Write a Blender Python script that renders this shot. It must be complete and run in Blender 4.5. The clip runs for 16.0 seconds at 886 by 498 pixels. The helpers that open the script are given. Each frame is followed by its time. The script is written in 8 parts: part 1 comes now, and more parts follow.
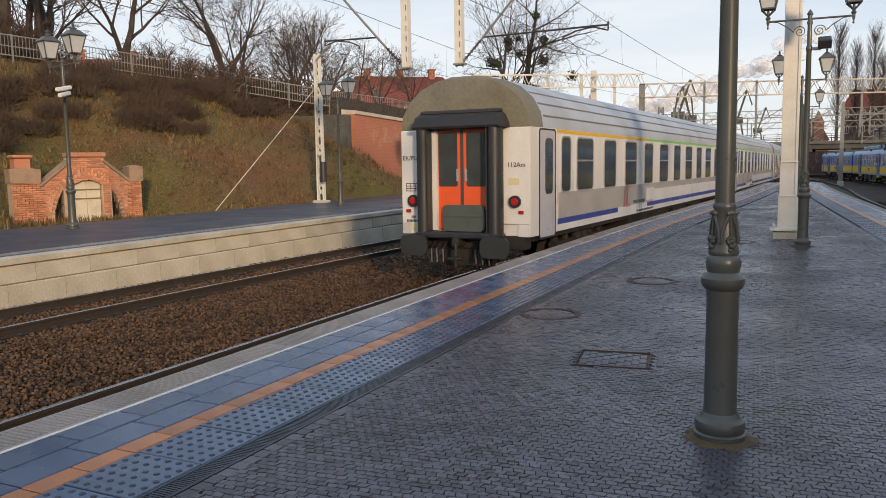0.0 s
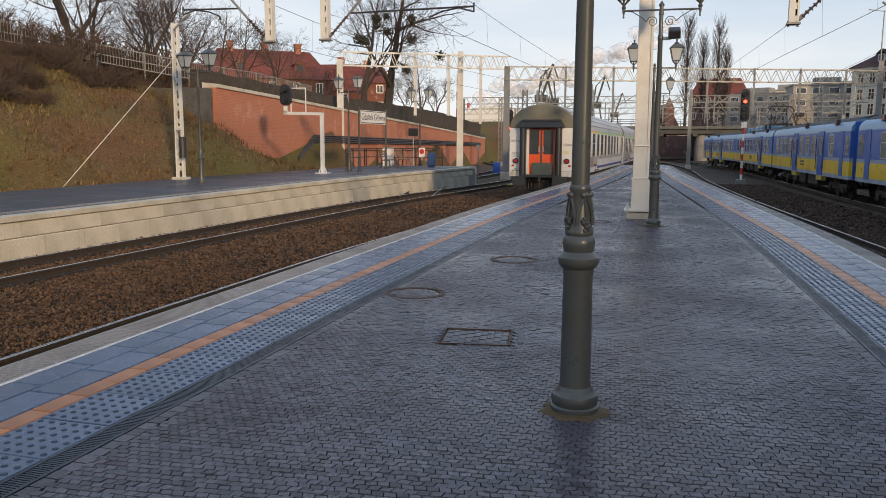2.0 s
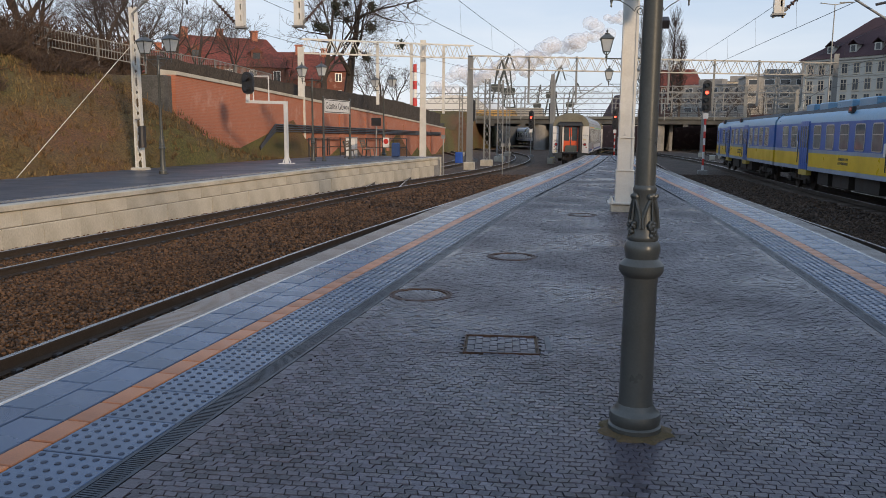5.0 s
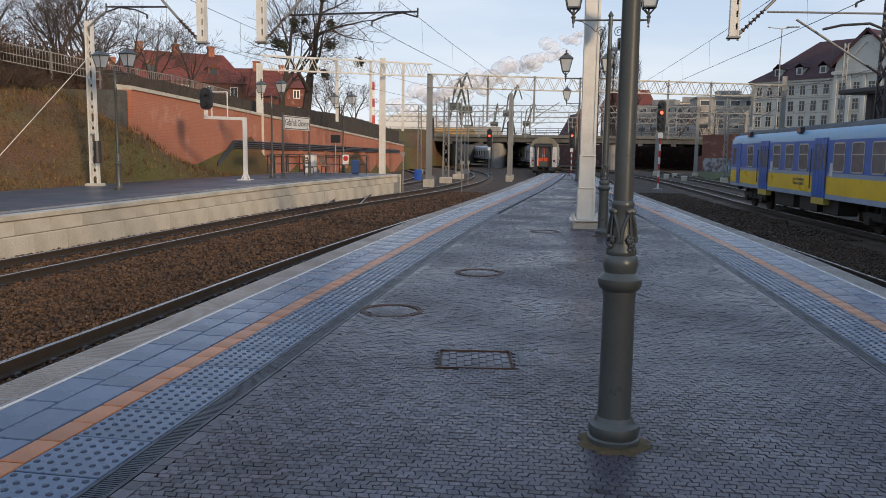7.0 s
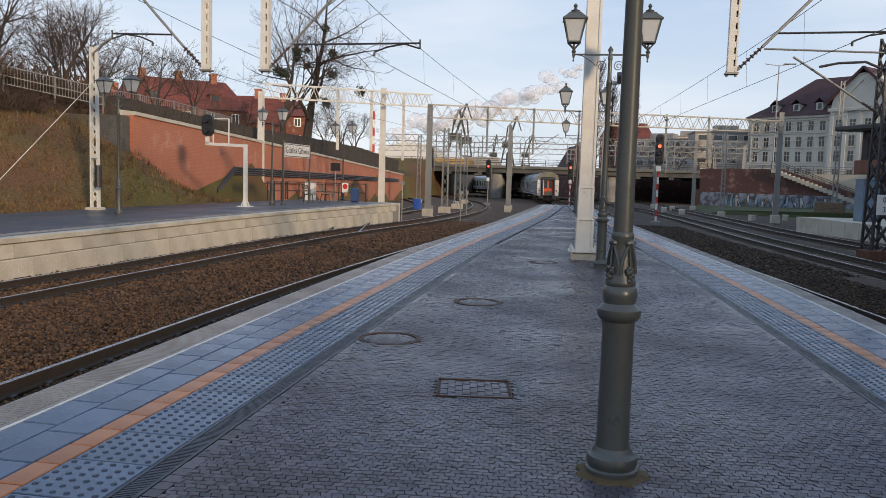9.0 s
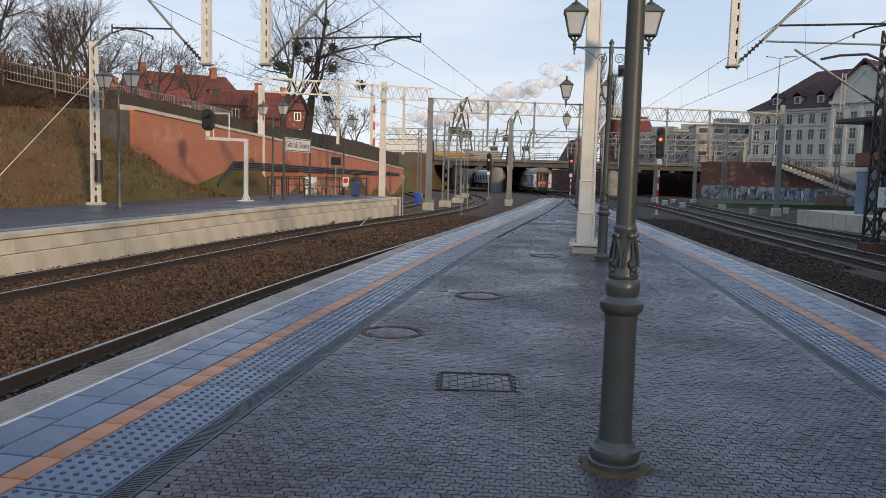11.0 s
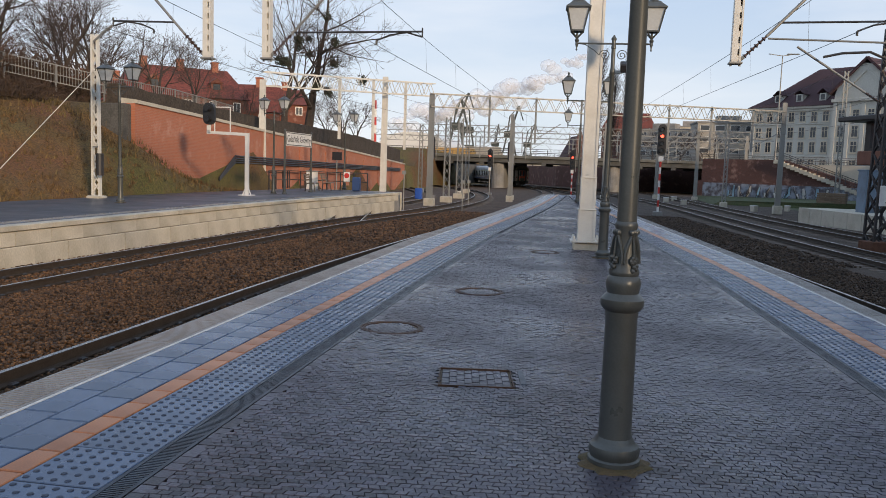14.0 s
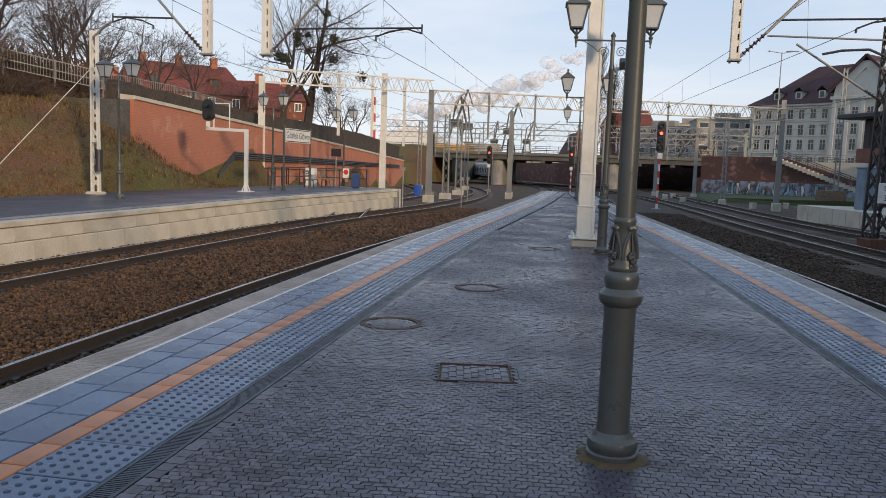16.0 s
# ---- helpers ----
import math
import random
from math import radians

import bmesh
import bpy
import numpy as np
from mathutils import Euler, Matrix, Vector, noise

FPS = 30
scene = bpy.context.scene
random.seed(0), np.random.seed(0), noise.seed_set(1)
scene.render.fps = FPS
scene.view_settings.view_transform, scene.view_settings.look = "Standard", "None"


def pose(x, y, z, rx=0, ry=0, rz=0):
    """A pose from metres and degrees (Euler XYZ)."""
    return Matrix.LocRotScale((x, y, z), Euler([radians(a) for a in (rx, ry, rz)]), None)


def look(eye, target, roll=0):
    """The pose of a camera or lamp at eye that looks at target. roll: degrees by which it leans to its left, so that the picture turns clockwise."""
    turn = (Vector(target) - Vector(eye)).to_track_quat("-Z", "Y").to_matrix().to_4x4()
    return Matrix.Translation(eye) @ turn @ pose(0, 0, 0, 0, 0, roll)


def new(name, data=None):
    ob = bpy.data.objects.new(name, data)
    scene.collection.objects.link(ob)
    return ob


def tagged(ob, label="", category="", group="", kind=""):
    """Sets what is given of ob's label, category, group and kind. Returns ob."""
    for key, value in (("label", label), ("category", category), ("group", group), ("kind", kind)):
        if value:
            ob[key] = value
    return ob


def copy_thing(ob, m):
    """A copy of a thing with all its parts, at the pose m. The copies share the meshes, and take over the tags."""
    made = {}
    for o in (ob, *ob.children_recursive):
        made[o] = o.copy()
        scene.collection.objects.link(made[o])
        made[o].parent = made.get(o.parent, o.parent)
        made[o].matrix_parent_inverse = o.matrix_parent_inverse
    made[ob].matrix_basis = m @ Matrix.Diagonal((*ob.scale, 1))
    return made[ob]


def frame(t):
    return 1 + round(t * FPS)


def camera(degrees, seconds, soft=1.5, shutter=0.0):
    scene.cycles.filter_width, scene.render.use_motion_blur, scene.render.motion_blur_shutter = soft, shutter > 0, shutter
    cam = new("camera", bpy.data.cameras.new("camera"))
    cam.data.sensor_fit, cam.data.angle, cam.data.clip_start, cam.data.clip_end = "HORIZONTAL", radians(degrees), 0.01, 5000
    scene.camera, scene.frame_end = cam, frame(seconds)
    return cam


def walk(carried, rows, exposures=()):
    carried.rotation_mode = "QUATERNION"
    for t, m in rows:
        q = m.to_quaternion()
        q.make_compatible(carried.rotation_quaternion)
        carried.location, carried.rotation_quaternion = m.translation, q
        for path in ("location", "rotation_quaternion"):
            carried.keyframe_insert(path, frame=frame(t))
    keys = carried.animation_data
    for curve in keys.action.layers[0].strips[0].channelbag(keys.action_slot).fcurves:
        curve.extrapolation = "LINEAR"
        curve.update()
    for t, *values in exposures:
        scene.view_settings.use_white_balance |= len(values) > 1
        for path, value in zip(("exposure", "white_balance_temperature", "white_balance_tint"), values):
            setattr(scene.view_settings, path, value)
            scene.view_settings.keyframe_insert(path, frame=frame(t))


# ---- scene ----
cam = camera(58.5, 16.0, soft=0.6)
PATH = [
    (0, (0.787, -0.694, 1.665), (-0.084, 1.093, 1.446), -0.9),
    (0.5, (0.797, -0.733, 1.694), (0.089, 1.122, 1.455), -0.3),
    (1, (0.821, -0.701, 1.684), (0.212, 1.187, 1.434), -0.0),
    (1.5, (0.821, -0.686, 1.686), (0.252, 1.214, 1.422), 0.1),
    (2, (0.806, -0.655, 1.67), (0.246, 1.245, 1.396), 0.2),
    (2.5, (0.783, -0.591, 1.671), (0.223, 1.307, 1.378), 0.2),
    (3, (0.744, -0.496, 1.679), (0.185, 1.4, 1.378), 0.4),
    (5.5, (0.067, -0.338, 1.702), (-0.345, 1.597, 1.408), 0.4),
    (6, (0.036, -0.357, 1.687), (-0.337, 1.587, 1.4), 0.5),
    (6.5, (0.034, -0.38, 1.694), (-0.317, 1.568, 1.409), 0.7),
    (7, (0.042, -0.389, 1.686), (-0.308, 1.564, 1.431), 0.8),
    (7.5, (0.04, -0.409, 1.688), (-0.31, 1.547, 1.456), 0.9),
    (8, (0.033, -0.418, 1.685), (-0.318, 1.541, 1.486), 1.3),
    (8.5, (0.03, -0.435, 1.689), (-0.317, 1.526, 1.505), 1.6),
    (9, (0.028, -0.441, 1.685), (-0.319, 1.521, 1.504), 1.7),
    (11.5, (0.016, -0.435, 1.681), (-0.332, 1.524, 1.48), 1.5),
    (12, (0.015, -0.433, 1.681), (-0.332, 1.526, 1.477), 1.6),
    (12.5, (0.022, -0.444, 1.677), (-0.325, 1.516, 1.479), 1.7),
    (13, (0.023, -0.455, 1.681), (-0.325, 1.504, 1.474), 1.8),
    (13.5, (0.028, -0.426, 1.677), (-0.322, 1.531, 1.462), 1.8),
    (14, (0.017, -0.418, 1.678), (-0.332, 1.54, 1.471), 1.9),
    (14.5, (0.014, -0.433, 1.676), (-0.334, 1.526, 1.472), 2.0),
    (15, (0.016, -0.434, 1.671), (-0.331, 1.525, 1.467), 2.1),
    (15.5, (0.018, -0.444, 1.676), (-0.328, 1.514, 1.464), 2.0),
    (16, (0.018, -0.45, 1.673), (-0.328, 1.508, 1.458), 2.0),
]
walk(cam, [(t, look(eye, target, roll)) for t, eye, target, roll in PATH],
     [(0, 0.12, 6850, 10), (1.5, 0.08, 6950, 10), (2, 0.04, 6700, 10), (3, -0.07, 6250, 10), (5.5, -0.05, 6250, 10), (7, -0.03, 6250, 10), (8, -0.02, 6280, 10), (16, 0.0, 6320, 10)])

# ---- sky and sun: a low, hazy winter sun from behind on the right ----
SUN_AZ, SUN_EL = radians(140), radians(13)   # azimuth clockwise from +y
world = bpy.data.worlds.new("sky")
scene.world = world
world.use_nodes = True
wn, wl = world.node_tree.nodes, world.node_tree.links
wn.clear()
w_out, w_bg, w_sky = wn.new("ShaderNodeOutputWorld"), wn.new("ShaderNodeBackground"), wn.new("ShaderNodeTexSky")
w_sky.sky_type, w_sky.sun_disc = "NISHITA", False
w_sky.sun_elevation, w_sky.sun_rotation = SUN_EL, SUN_AZ
w_sky.air_density, w_sky.dust_density, w_sky.ozone_density = 1.0, 1.2, 1.5
w_co, w_map, w_noise, w_ramp, w_mix = (wn.new("ShaderNodeTexCoord"), wn.new("ShaderNodeMapping"), wn.new("ShaderNodeTexNoise"),
                                       wn.new("ShaderNodeValToRGB"), wn.new("ShaderNodeMix"))
w_map.inputs["Scale"].default_value = (2.2, 2.2, 11)
w_noise.inputs["Scale"].default_value, w_noise.inputs["Detail"].default_value = 1.3, 6
w_ramp.color_ramp.elements[0].position, w_ramp.color_ramp.elements[1].position = 0.36, 0.72
w_mix.data_type = "RGBA"
w_mix.inputs["B"].default_value = (9.6, 9.7, 9.9, 1)
wl.new(w_co.outputs["Generated"], w_map.inputs["Vector"])
wl.new(w_map.outputs[0], w_noise.inputs["Vector"])
wl.new(w_noise.outputs[0], w_ramp.inputs[0])
w_fac = wn.new("ShaderNodeMath")
w_fac.operation = "MULTIPLY"
w_fac.inputs[1].default_value = 0.6
wl.new(w_ramp.outputs[0], w_fac.inputs[0])
wl.new(w_fac.outputs[0], w_mix.inputs["Factor"])
# a pale winter haze that whitens the sky towards the horizon
w_sep, w_haze, w_blend = wn.new("ShaderNodeSeparateXYZ"), wn.new("ShaderNodeValToRGB"), wn.new("ShaderNodeMix")
w_blend.data_type = "RGBA"
w_blend.inputs["Factor"].default_value = 0.8
for w_el, w_pos, w_col in zip(w_haze.color_ramp.elements, (0.0, 0.45), ((0.87, 0.93, 1.0, 1), (0.37, 0.57, 0.89, 1))):
    w_el.position, w_el.color = w_pos, w_col
w_gain = wn.new("ShaderNodeVectorMath")
w_gain.operation = "SCALE"
w_gain.inputs["Scale"].default_value = 10.0
wl.new(w_co.outputs["Generated"], w_sep.inputs[0])
wl.new(w_sep.outputs["Z"], w_haze.inputs[0])
wl.new(w_haze.outputs[0], w_gain.inputs[0])
wl.new(w_sky.outputs[0], w_blend.inputs["A"])
wl.new(w_gain.outputs[0], w_blend.inputs["B"])
wl.new(w_blend.outputs["Result"], w_mix.inputs["A"])
wl.new(w_mix.outputs["Result"], w_bg.inputs[0])
w_bg.inputs[1].default_value = 0.10
wl.new(w_bg.outputs[0], w_out.inputs[0])

sun = new("sun", bpy.data.lights.new("sun", "SUN"))
sun.data.energy, sun.data.angle, sun.data.color = 3.0, radians(4.5), (1.0, 0.74, 0.48)
sun.matrix_world = look((0, 0, 40), (-math.sin(SUN_AZ) * 10, -math.cos(SUN_AZ) * 10, 40 - 10 * math.tan(SUN_EL)))

# ---- mesh and material tools ----
class Geo:
    """Collects vertices and faces of one mesh."""

    def __init__(self):
        self.v, self.f, self.m = [], [], Matrix()

    def add(self, verts, faces):
        n = len(self.v)
        self.v += [self.m @ Vector(p) for p in verts]
        self.f += [tuple(i + n for i in f) for f in faces]

    def box(self, lo, hi, bevel=0.0):
        (a, b, c), (d, e, f) = lo, hi
        if bevel <= 0:
            self.add([(a, b, c), (d, b, c), (d, e, c), (a, e, c), (a, b, f), (d, b, f), (d, e, f), (a, e, f)],
                     [(0, 3, 2, 1), (4, 5, 6, 7), (0, 1, 5, 4), (1, 2, 6, 5), (2, 3, 7, 6), (3, 0, 4, 7)])
            return
        k = min(bevel, (d - a) / 2.01, (e - b) / 2.01, (f - c) / 2.01)
        rings = []
        for z, s in ((c, k), (c + k, 0), (f - k, 0), (f, k)):
            rings += [(a + s, b + s, z), (d - s, b + s, z), (d - s, e - s, z), (a + s, e - s, z)]
        fs = [(3, 2, 1, 0), (12, 13, 14, 15)]
        for r in range(3):
            for i in range(4):
                j = (i + 1) % 4
                fs.append((r * 4 + i, r * 4 + j, r * 4 + 4 + j, r * 4 + 4 + i))
        self.add(rings, fs)

    def beam(self, p, q, w, h=None):
        """A square bar from p to q."""
        h = h or w
        p, q = Vector(p), Vector(q)
        d = (q - p).normalized()
        up = Vector((0, 0, 1)) if abs(d.z) < 0.95 else Vector((0, 1, 0))
        s = d.cross(up).normalized() * (w / 2)
        u = s.cross(d).normalized() * (h / 2)
        self.add([p - s - u, p + s - u, p + s + u, p - s + u, q - s - u, q + s - u, q + s + u, q - s + u],
                 [(0, 1, 2, 3), (7, 6, 5, 4), (0, 4, 5, 1), (1, 5, 6, 2), (2, 6, 7, 3), (3, 7, 4, 0)])

    def cyl(self, p, q, r, r2=None, n=12, caps=True):
        r2 = r if r2 is None else r2
        p, q = Vector(p), Vector(q)
        d = (q - p).normalized()
        s = d.orthogonal().normalized()
        u = d.cross(s)
        ring = [s * math.cos(2 * math.pi * i / n) + u * math.sin(2 * math.pi * i / n) for i in range(n)]
        fs = [(i, (i + 1) % n, n + (i + 1) % n, n + i) for i in range(n)]
        if caps:
            fs += [tuple(range(n - 1, -1, -1)), tuple(range(n, 2 * n))]
        self.add([p + c * r for c in ring] + [q + c * r2 for c in ring], fs)

    def tube(self, pts, r, n=6):
        for p, q in zip(pts, pts[1:]):
            self.cyl(p, q, r, n=n)

    def lathe(self, prof, n=24, at=(0, 0, 0), wob=None):
        """Turns (radius, height) pairs round the vertical through at."""
        vs, fs = [], []
        for r, z in prof:
            for i in range(n):
                a = 2 * math.pi * i / n
                k = r * (wob(i, z) if wob else 1)
                vs.append((at[0] + k * math.cos(a), at[1] + k * math.sin(a), at[2] + z))
        for j in range(len(prof) - 1):
            for i in range(n):
                fs.append((j * n + i, j * n + (i + 1) % n, j * n + n + (i + 1) % n, j * n + n + i))
        fs += [tuple(range(n - 1, -1, -1)), tuple(range((len(prof) - 1) * n, len(prof) * n))]
        self.add(vs, fs)

    def sweep(self, rings, closed=True, caps=True):
        """Joins equal rings of points one after another."""
        n = len(rings[0])
        fs = []
        for j in range(len(rings) - 1):
            for i in range(n if closed else n - 1):
                k = (i + 1) % n
                fs.append((j * n + i, j * n + k, j * n + n + k, j * n + n + i))
        if caps and closed:
            fs += [tuple(range(n - 1, -1, -1)), tuple(range((len(rings) - 1) * n, len(rings) * n))]
        self.add([p for r in rings for p in r], fs)

    def blob(self, c, r, n=6, squash=1.0, rough=0.0, rnd=random):
        prof = [(math.sin(math.pi * j / n), -math.cos(math.pi * j / n)) for j in range(n + 1)]
        vs, fs = [], []
        for a, z in prof:
            for i in range(n + 2):
                t = 2 * math.pi * i / (n + 2)
                k = r * (1 + rnd.uniform(-rough, rough))
                vs.append((c[0] + k * a * math.cos(t), c[1] + k * a * math.sin(t), c[2] + k * z * squash))
        w = n + 2
        for j in range(n):
            for i in range(w):
                fs.append((j * w + i, j * w + (i + 1) % w, j * w + w + (i + 1) % w, j * w + w + i))
        self.add(vs, fs)

    def rpanel(self, c, u, v, w, h, r, depth, seg=3):
        """A rounded plate of width w along u, height h along v, its face at c, its back depth behind it."""
        c, u, v = Vector(c), Vector(u), Vector(v)
        nrm = u.cross(v)
        ring = []
        for sx, sy, a0 in ((1, -1, -90), (1, 1, 0), (-1, 1, 90), (-1, -1, 180)):
            for k in range(seg + 1):
                a = radians(a0 + 90 * k / seg)
                ring.append(u * (sx * (w / 2 - r) + r * math.cos(a)) + v * (sy * (h / 2 - r) + r * math.sin(a)))
        n = len(ring)
        fs = [tuple(range(n)), tuple(range(2 * n - 1, n - 1, -1))]
        fs += [(i, n + i, n + (i + 1) % n, (i + 1) % n) for i in range(n)]
        self.add([c + p for p in ring] + [c + p - nrm * depth for p in ring], fs)

    def rframe(self, c, u, v, w, h, r, t, depth, seg=3):
        """A rounded frame of bar width t round an opening w by h."""
        c, u, v = Vector(c), Vector(u), Vector(v)
        nrm = u.cross(v)
        rings = []
        for ww, hh, rr, dd in ((w, h, r, -depth), (w, h, r, 0), (w + 2 * t, h + 2 * t, r + t, 0), (w + 2 * t, h + 2 * t, r + t, -depth)):
            ring = []
            for sx, sy, a0 in ((1, -1, -90), (1, 1, 0), (-1, 1, 90), (-1, -1, 180)):
                for k in range(seg + 1):
                    a = radians(a0 + 90 * k / seg)
                    ring.append(c + u * (sx * (ww / 2 - rr) + rr * math.cos(a)) + v * (sy * (hh / 2 - rr) + rr * math.sin(a)) + nrm * dd)
            rings.append(ring)
        self.sweep(rings, closed=True, caps=False)

    def mesh(self, name, mat, smooth=None):
        me = bpy.data.meshes.new(name)
        me.from_pydata([tuple(p) for p in self.v], [], self.f)
        for m in (mat if isinstance(mat, (list, tuple)) else [mat]):
            me.materials.append(m)
        if smooth:
            me.polygons.foreach_set("use_smooth", [True] * len(me.polygons))
            me.set_sharp_from_angle(angle=radians(smooth))
        me.update()
        return me


def thing(name, label, category, m=None, group="", kind=""):
    """An empty at the base of a thing, to carry its parts."""
    ob = new(name)
    ob.empty_display_size = 0.2
    if m is not None:
        ob.matrix_basis = m
    return tagged(ob, label, category, group, kind)


def part(name, geo, mat, parent=None, label="", smooth=None, kind=""):
    ob = new(name, geo if isinstance(geo, bpy.types.Mesh) else geo.mesh(name, mat, smooth))
    ob.parent = parent
    return tagged(ob, label, "", "", kind)


def whole(name, geo, mat, label, category="", group="", kind="", smooth=None, m=None):
    """A thing that is one mesh."""
    ob = new(name, geo.mesh(name, mat, smooth))
    if m is not None:
        ob.matrix_basis = m
    return tagged(ob, label, category, group, kind)


class Nodes:
    def __init__(self, name):
        self.mat = bpy.data.materials.new(name)
        self.mat.use_nodes = True
        self.n, self.l = self.mat.node_tree.nodes, self.mat.node_tree.links
        self.b = self.n["Principled BSDF"]
        self.co = self.n.new("ShaderNodeTexCoord").outputs["Object"]

    def noise(self, scale, detail=4, rough=0.55, vec=None, stretch=None):
        t = self.n.new("ShaderNodeTexNoise")
        t.inputs["Scale"].default_value, t.inputs["Detail"].default_value, t.inputs["Roughness"].default_value = scale, detail, rough
        v = vec or self.co
        if stretch:
            mp = self.n.new("ShaderNodeMapping")
            mp.inputs["Scale"].default_value = stretch
            self.l.new(v, mp.inputs[0])
            v = mp.outputs[0]
        self.l.new(v, t.inputs["Vector"])
        return t.outputs[0]

    def ramp(self, fac, stops):
        r = self.n.new("ShaderNodeValToRGB")
        e = r.color_ramp.elements
        while len(e) < len(stops):
            e.new(0.5)
        for k, (p, c) in zip(e, stops):
            k.position, k.color = p, (c, c, c, 1) if isinstance(c, (int, float)) else (*c, 1)
        self.l.new(fac, r.inputs[0])
        return r.outputs[0]

    def mix(self, fac, a, b, kind="MIX"):
        m = self.n.new("ShaderNodeMix")
        m.data_type, m.blend_type = "RGBA", kind
        for key, val in (("Factor", fac), ("A", a), ("B", b)):
            if isinstance(val, (int, float)):
                m.inputs[key].default_value = val if key == "Factor" else (val, val, val, 1)
            elif isinstance(val, tuple):
                m.inputs[key].default_value = (*val, 1)
            else:
                self.l.new(val, m.inputs[key])
        return m.outputs["Result"]

    def math(self, op, a, b=0.0):
        m = self.n.new("ShaderNodeMath")
        m.operation = op
        for i, val in enumerate((a, b)):
            if isinstance(val, (int, float)):
                m.inputs[i].default_value = val
            else:
                self.l.new(val, m.inputs[i])
        return m.outputs[0]

    def bump(self, height, strength, dist):
        k = self.n.new("ShaderNodeBump")
        k.inputs["Strength"].default_value, k.inputs["Distance"].default_value = strength, dist
        self.l.new(height, k.inputs["Height"])
        if self.b.inputs["Normal"].is_linked:
            self.l.new(self.b.inputs["Normal"].links[0].from_socket, k.inputs["Normal"])
        self.l.new(k.outputs[0], self.b.inputs["Normal"])

    def set(self, color=None, rough=None, metal=None):
        for key, val in (("Base Color", color), ("Roughness", rough), ("Metallic", metal)):
            if val is None:
                continue
            if isinstance(val, (int, float)):
                self.b.inputs[key].default_value = val
            elif isinstance(val, tuple):
                self.b.inputs[key].default_value = (*val, 1)
            else:
                self.l.new(val, self.b.inputs[key])
        return self.mat


def surface(name, color, rough=0.6, metal=0.0, var=0.25, dirt=None, dirt_amount=0.35, scale=3.0, fine=40.0, bump=0.15, dist=0.004,
            per_object=0.0, per_island=0.0, stretch=None):
    """Base colour with grain and stains at two scales, and a fine relief."""
    k = Nodes(name)
    big, small = k.noise(scale, 5, 0.6, stretch=stretch), k.noise(fine, 3)
    lo, hi = tuple(c * (1 - var) for c in color), tuple(min(1, c * (1 + var)) for c in color)
    col = k.mix(k.ramp(small, [(0.3, 0.0), (0.7, 1.0)]), lo, hi)
    if dirt:
        col = k.mix(k.math("MULTIPLY", k.ramp(big, [(0.45, 0.0), (0.7, 1.0)]), dirt_amount), col, dirt)
    if per_object or per_island:
        src = (k.n.new("ShaderNodeObjectInfo").outputs["Random"] if per_object else k.n.new("ShaderNodeNewGeometry").outputs["Random Per Island"])
        amount = per_object or per_island
        col = k.mix(1.0, col, k.ramp(src, [(0.0, 1 - amount), (1.0, 1 + amount)]), "MULTIPLY")
    k.set(col, k.ramp(big, [(0.3, max(0.02, rough - 0.1)), (0.7, min(1, rough + 0.1))]), metal)
    if bump:
        k.bump(small, bump, dist)
    return k.mat


def glow(name, color, strength):
    k = Nodes(name)
    k.b.inputs["Emission Color"].default_value, k.b.inputs["Emission Strength"].default_value = (*color, 1), strength
    return k.set(tuple(c * 0.5 for c in color), 0.3)


def spline(pts):
    """A smooth curve x(y) through (y, x) pairs, straight beyond its ends."""
    ys, xs = np.array([p[0] for p in pts], float), np.array([p[1] for p in pts], float)
    ms = np.gradient(xs, ys)

    def at(y):
        if y <= ys[0]:
            return float(xs[0] + ms[0] * (y - ys[0]))
        if y >= ys[-1]:
            return float(xs[-1] + ms[-1] * (y - ys[-1]))
        i = int(np.searchsorted(ys, y)) - 1
        h = ys[i + 1] - ys[i]
        t = (y - ys[i]) / h
        return float((2 * t**3 - 3 * t**2 + 1) * xs[i] + (t**3 - 2 * t**2 + t) * h * ms[i] + (-2 * t**3 + 3 * t**2) * xs[i + 1] + (t**3 - t**2) * h * ms[i + 1])
    return at


EYE = Vector((0.014, -0.433, 1.676))


def off(bearing, dist, z=0.0):
    """A place by its bearing (degrees to the left of +y) and distance from where the viewer stands."""
    a = radians(bearing)
    return Vector((EYE.x - dist * math.sin(a), EYE.y + dist * math.cos(a), z))


# ---- plan of the station: x of edges and track centres by y ----
left_edge = spline([(-30, -3.9), (0, -3.9), (10, -3.98), (18, -3.92), (26, -3.62), (34, -3.3), (45, -3.05), (56, -2.95)])
right_edge = spline([(-30, 4.9), (0, 4.25), (10, 3.85), (14, 3.62), (20, 3.1), (28.6, 2.31), (38, 1.5), (47, 0.85), (56, 0.35)])
far_edge = spline([(-30, -13.3), (0, -12.95), (15, -12.9), (21, -12.87), (32, -12.7), (48, -11.25)])
track_a = spline([(-40, -5.5), (0, -5.5), (10, -5.53), (14, -5.59), (18, -5.55), (26, -5.28), (34, -4.95), (45, -4.72), (56, -4.6), (80, -4.55),
                  (100, -4.75), (115, -5.7), (130, -7.5), (150, -11.1), (175, -17.8), (205, -28), (260, -52)])
track_b = spline([(-40, -11.4), (0, -11.25), (16, -11.2), (32, -10.95), (48, -9.6), (60, -9.3), (75, -10.0), (90, -12.0), (105, -15.5), (120, -20.5), (140, -28.5), (180, -48)])
track_c = spline([(-40, 6.9), (0, 5.95), (10, 5.55), (20, 4.8), (28.6, 4.0), (38, 3.2), (47, 2.6), (56, 2.1), (80, 1.3), (105, -0.8), (124, -3.8), (150, -9.2), (180, -18), (260, -48)])
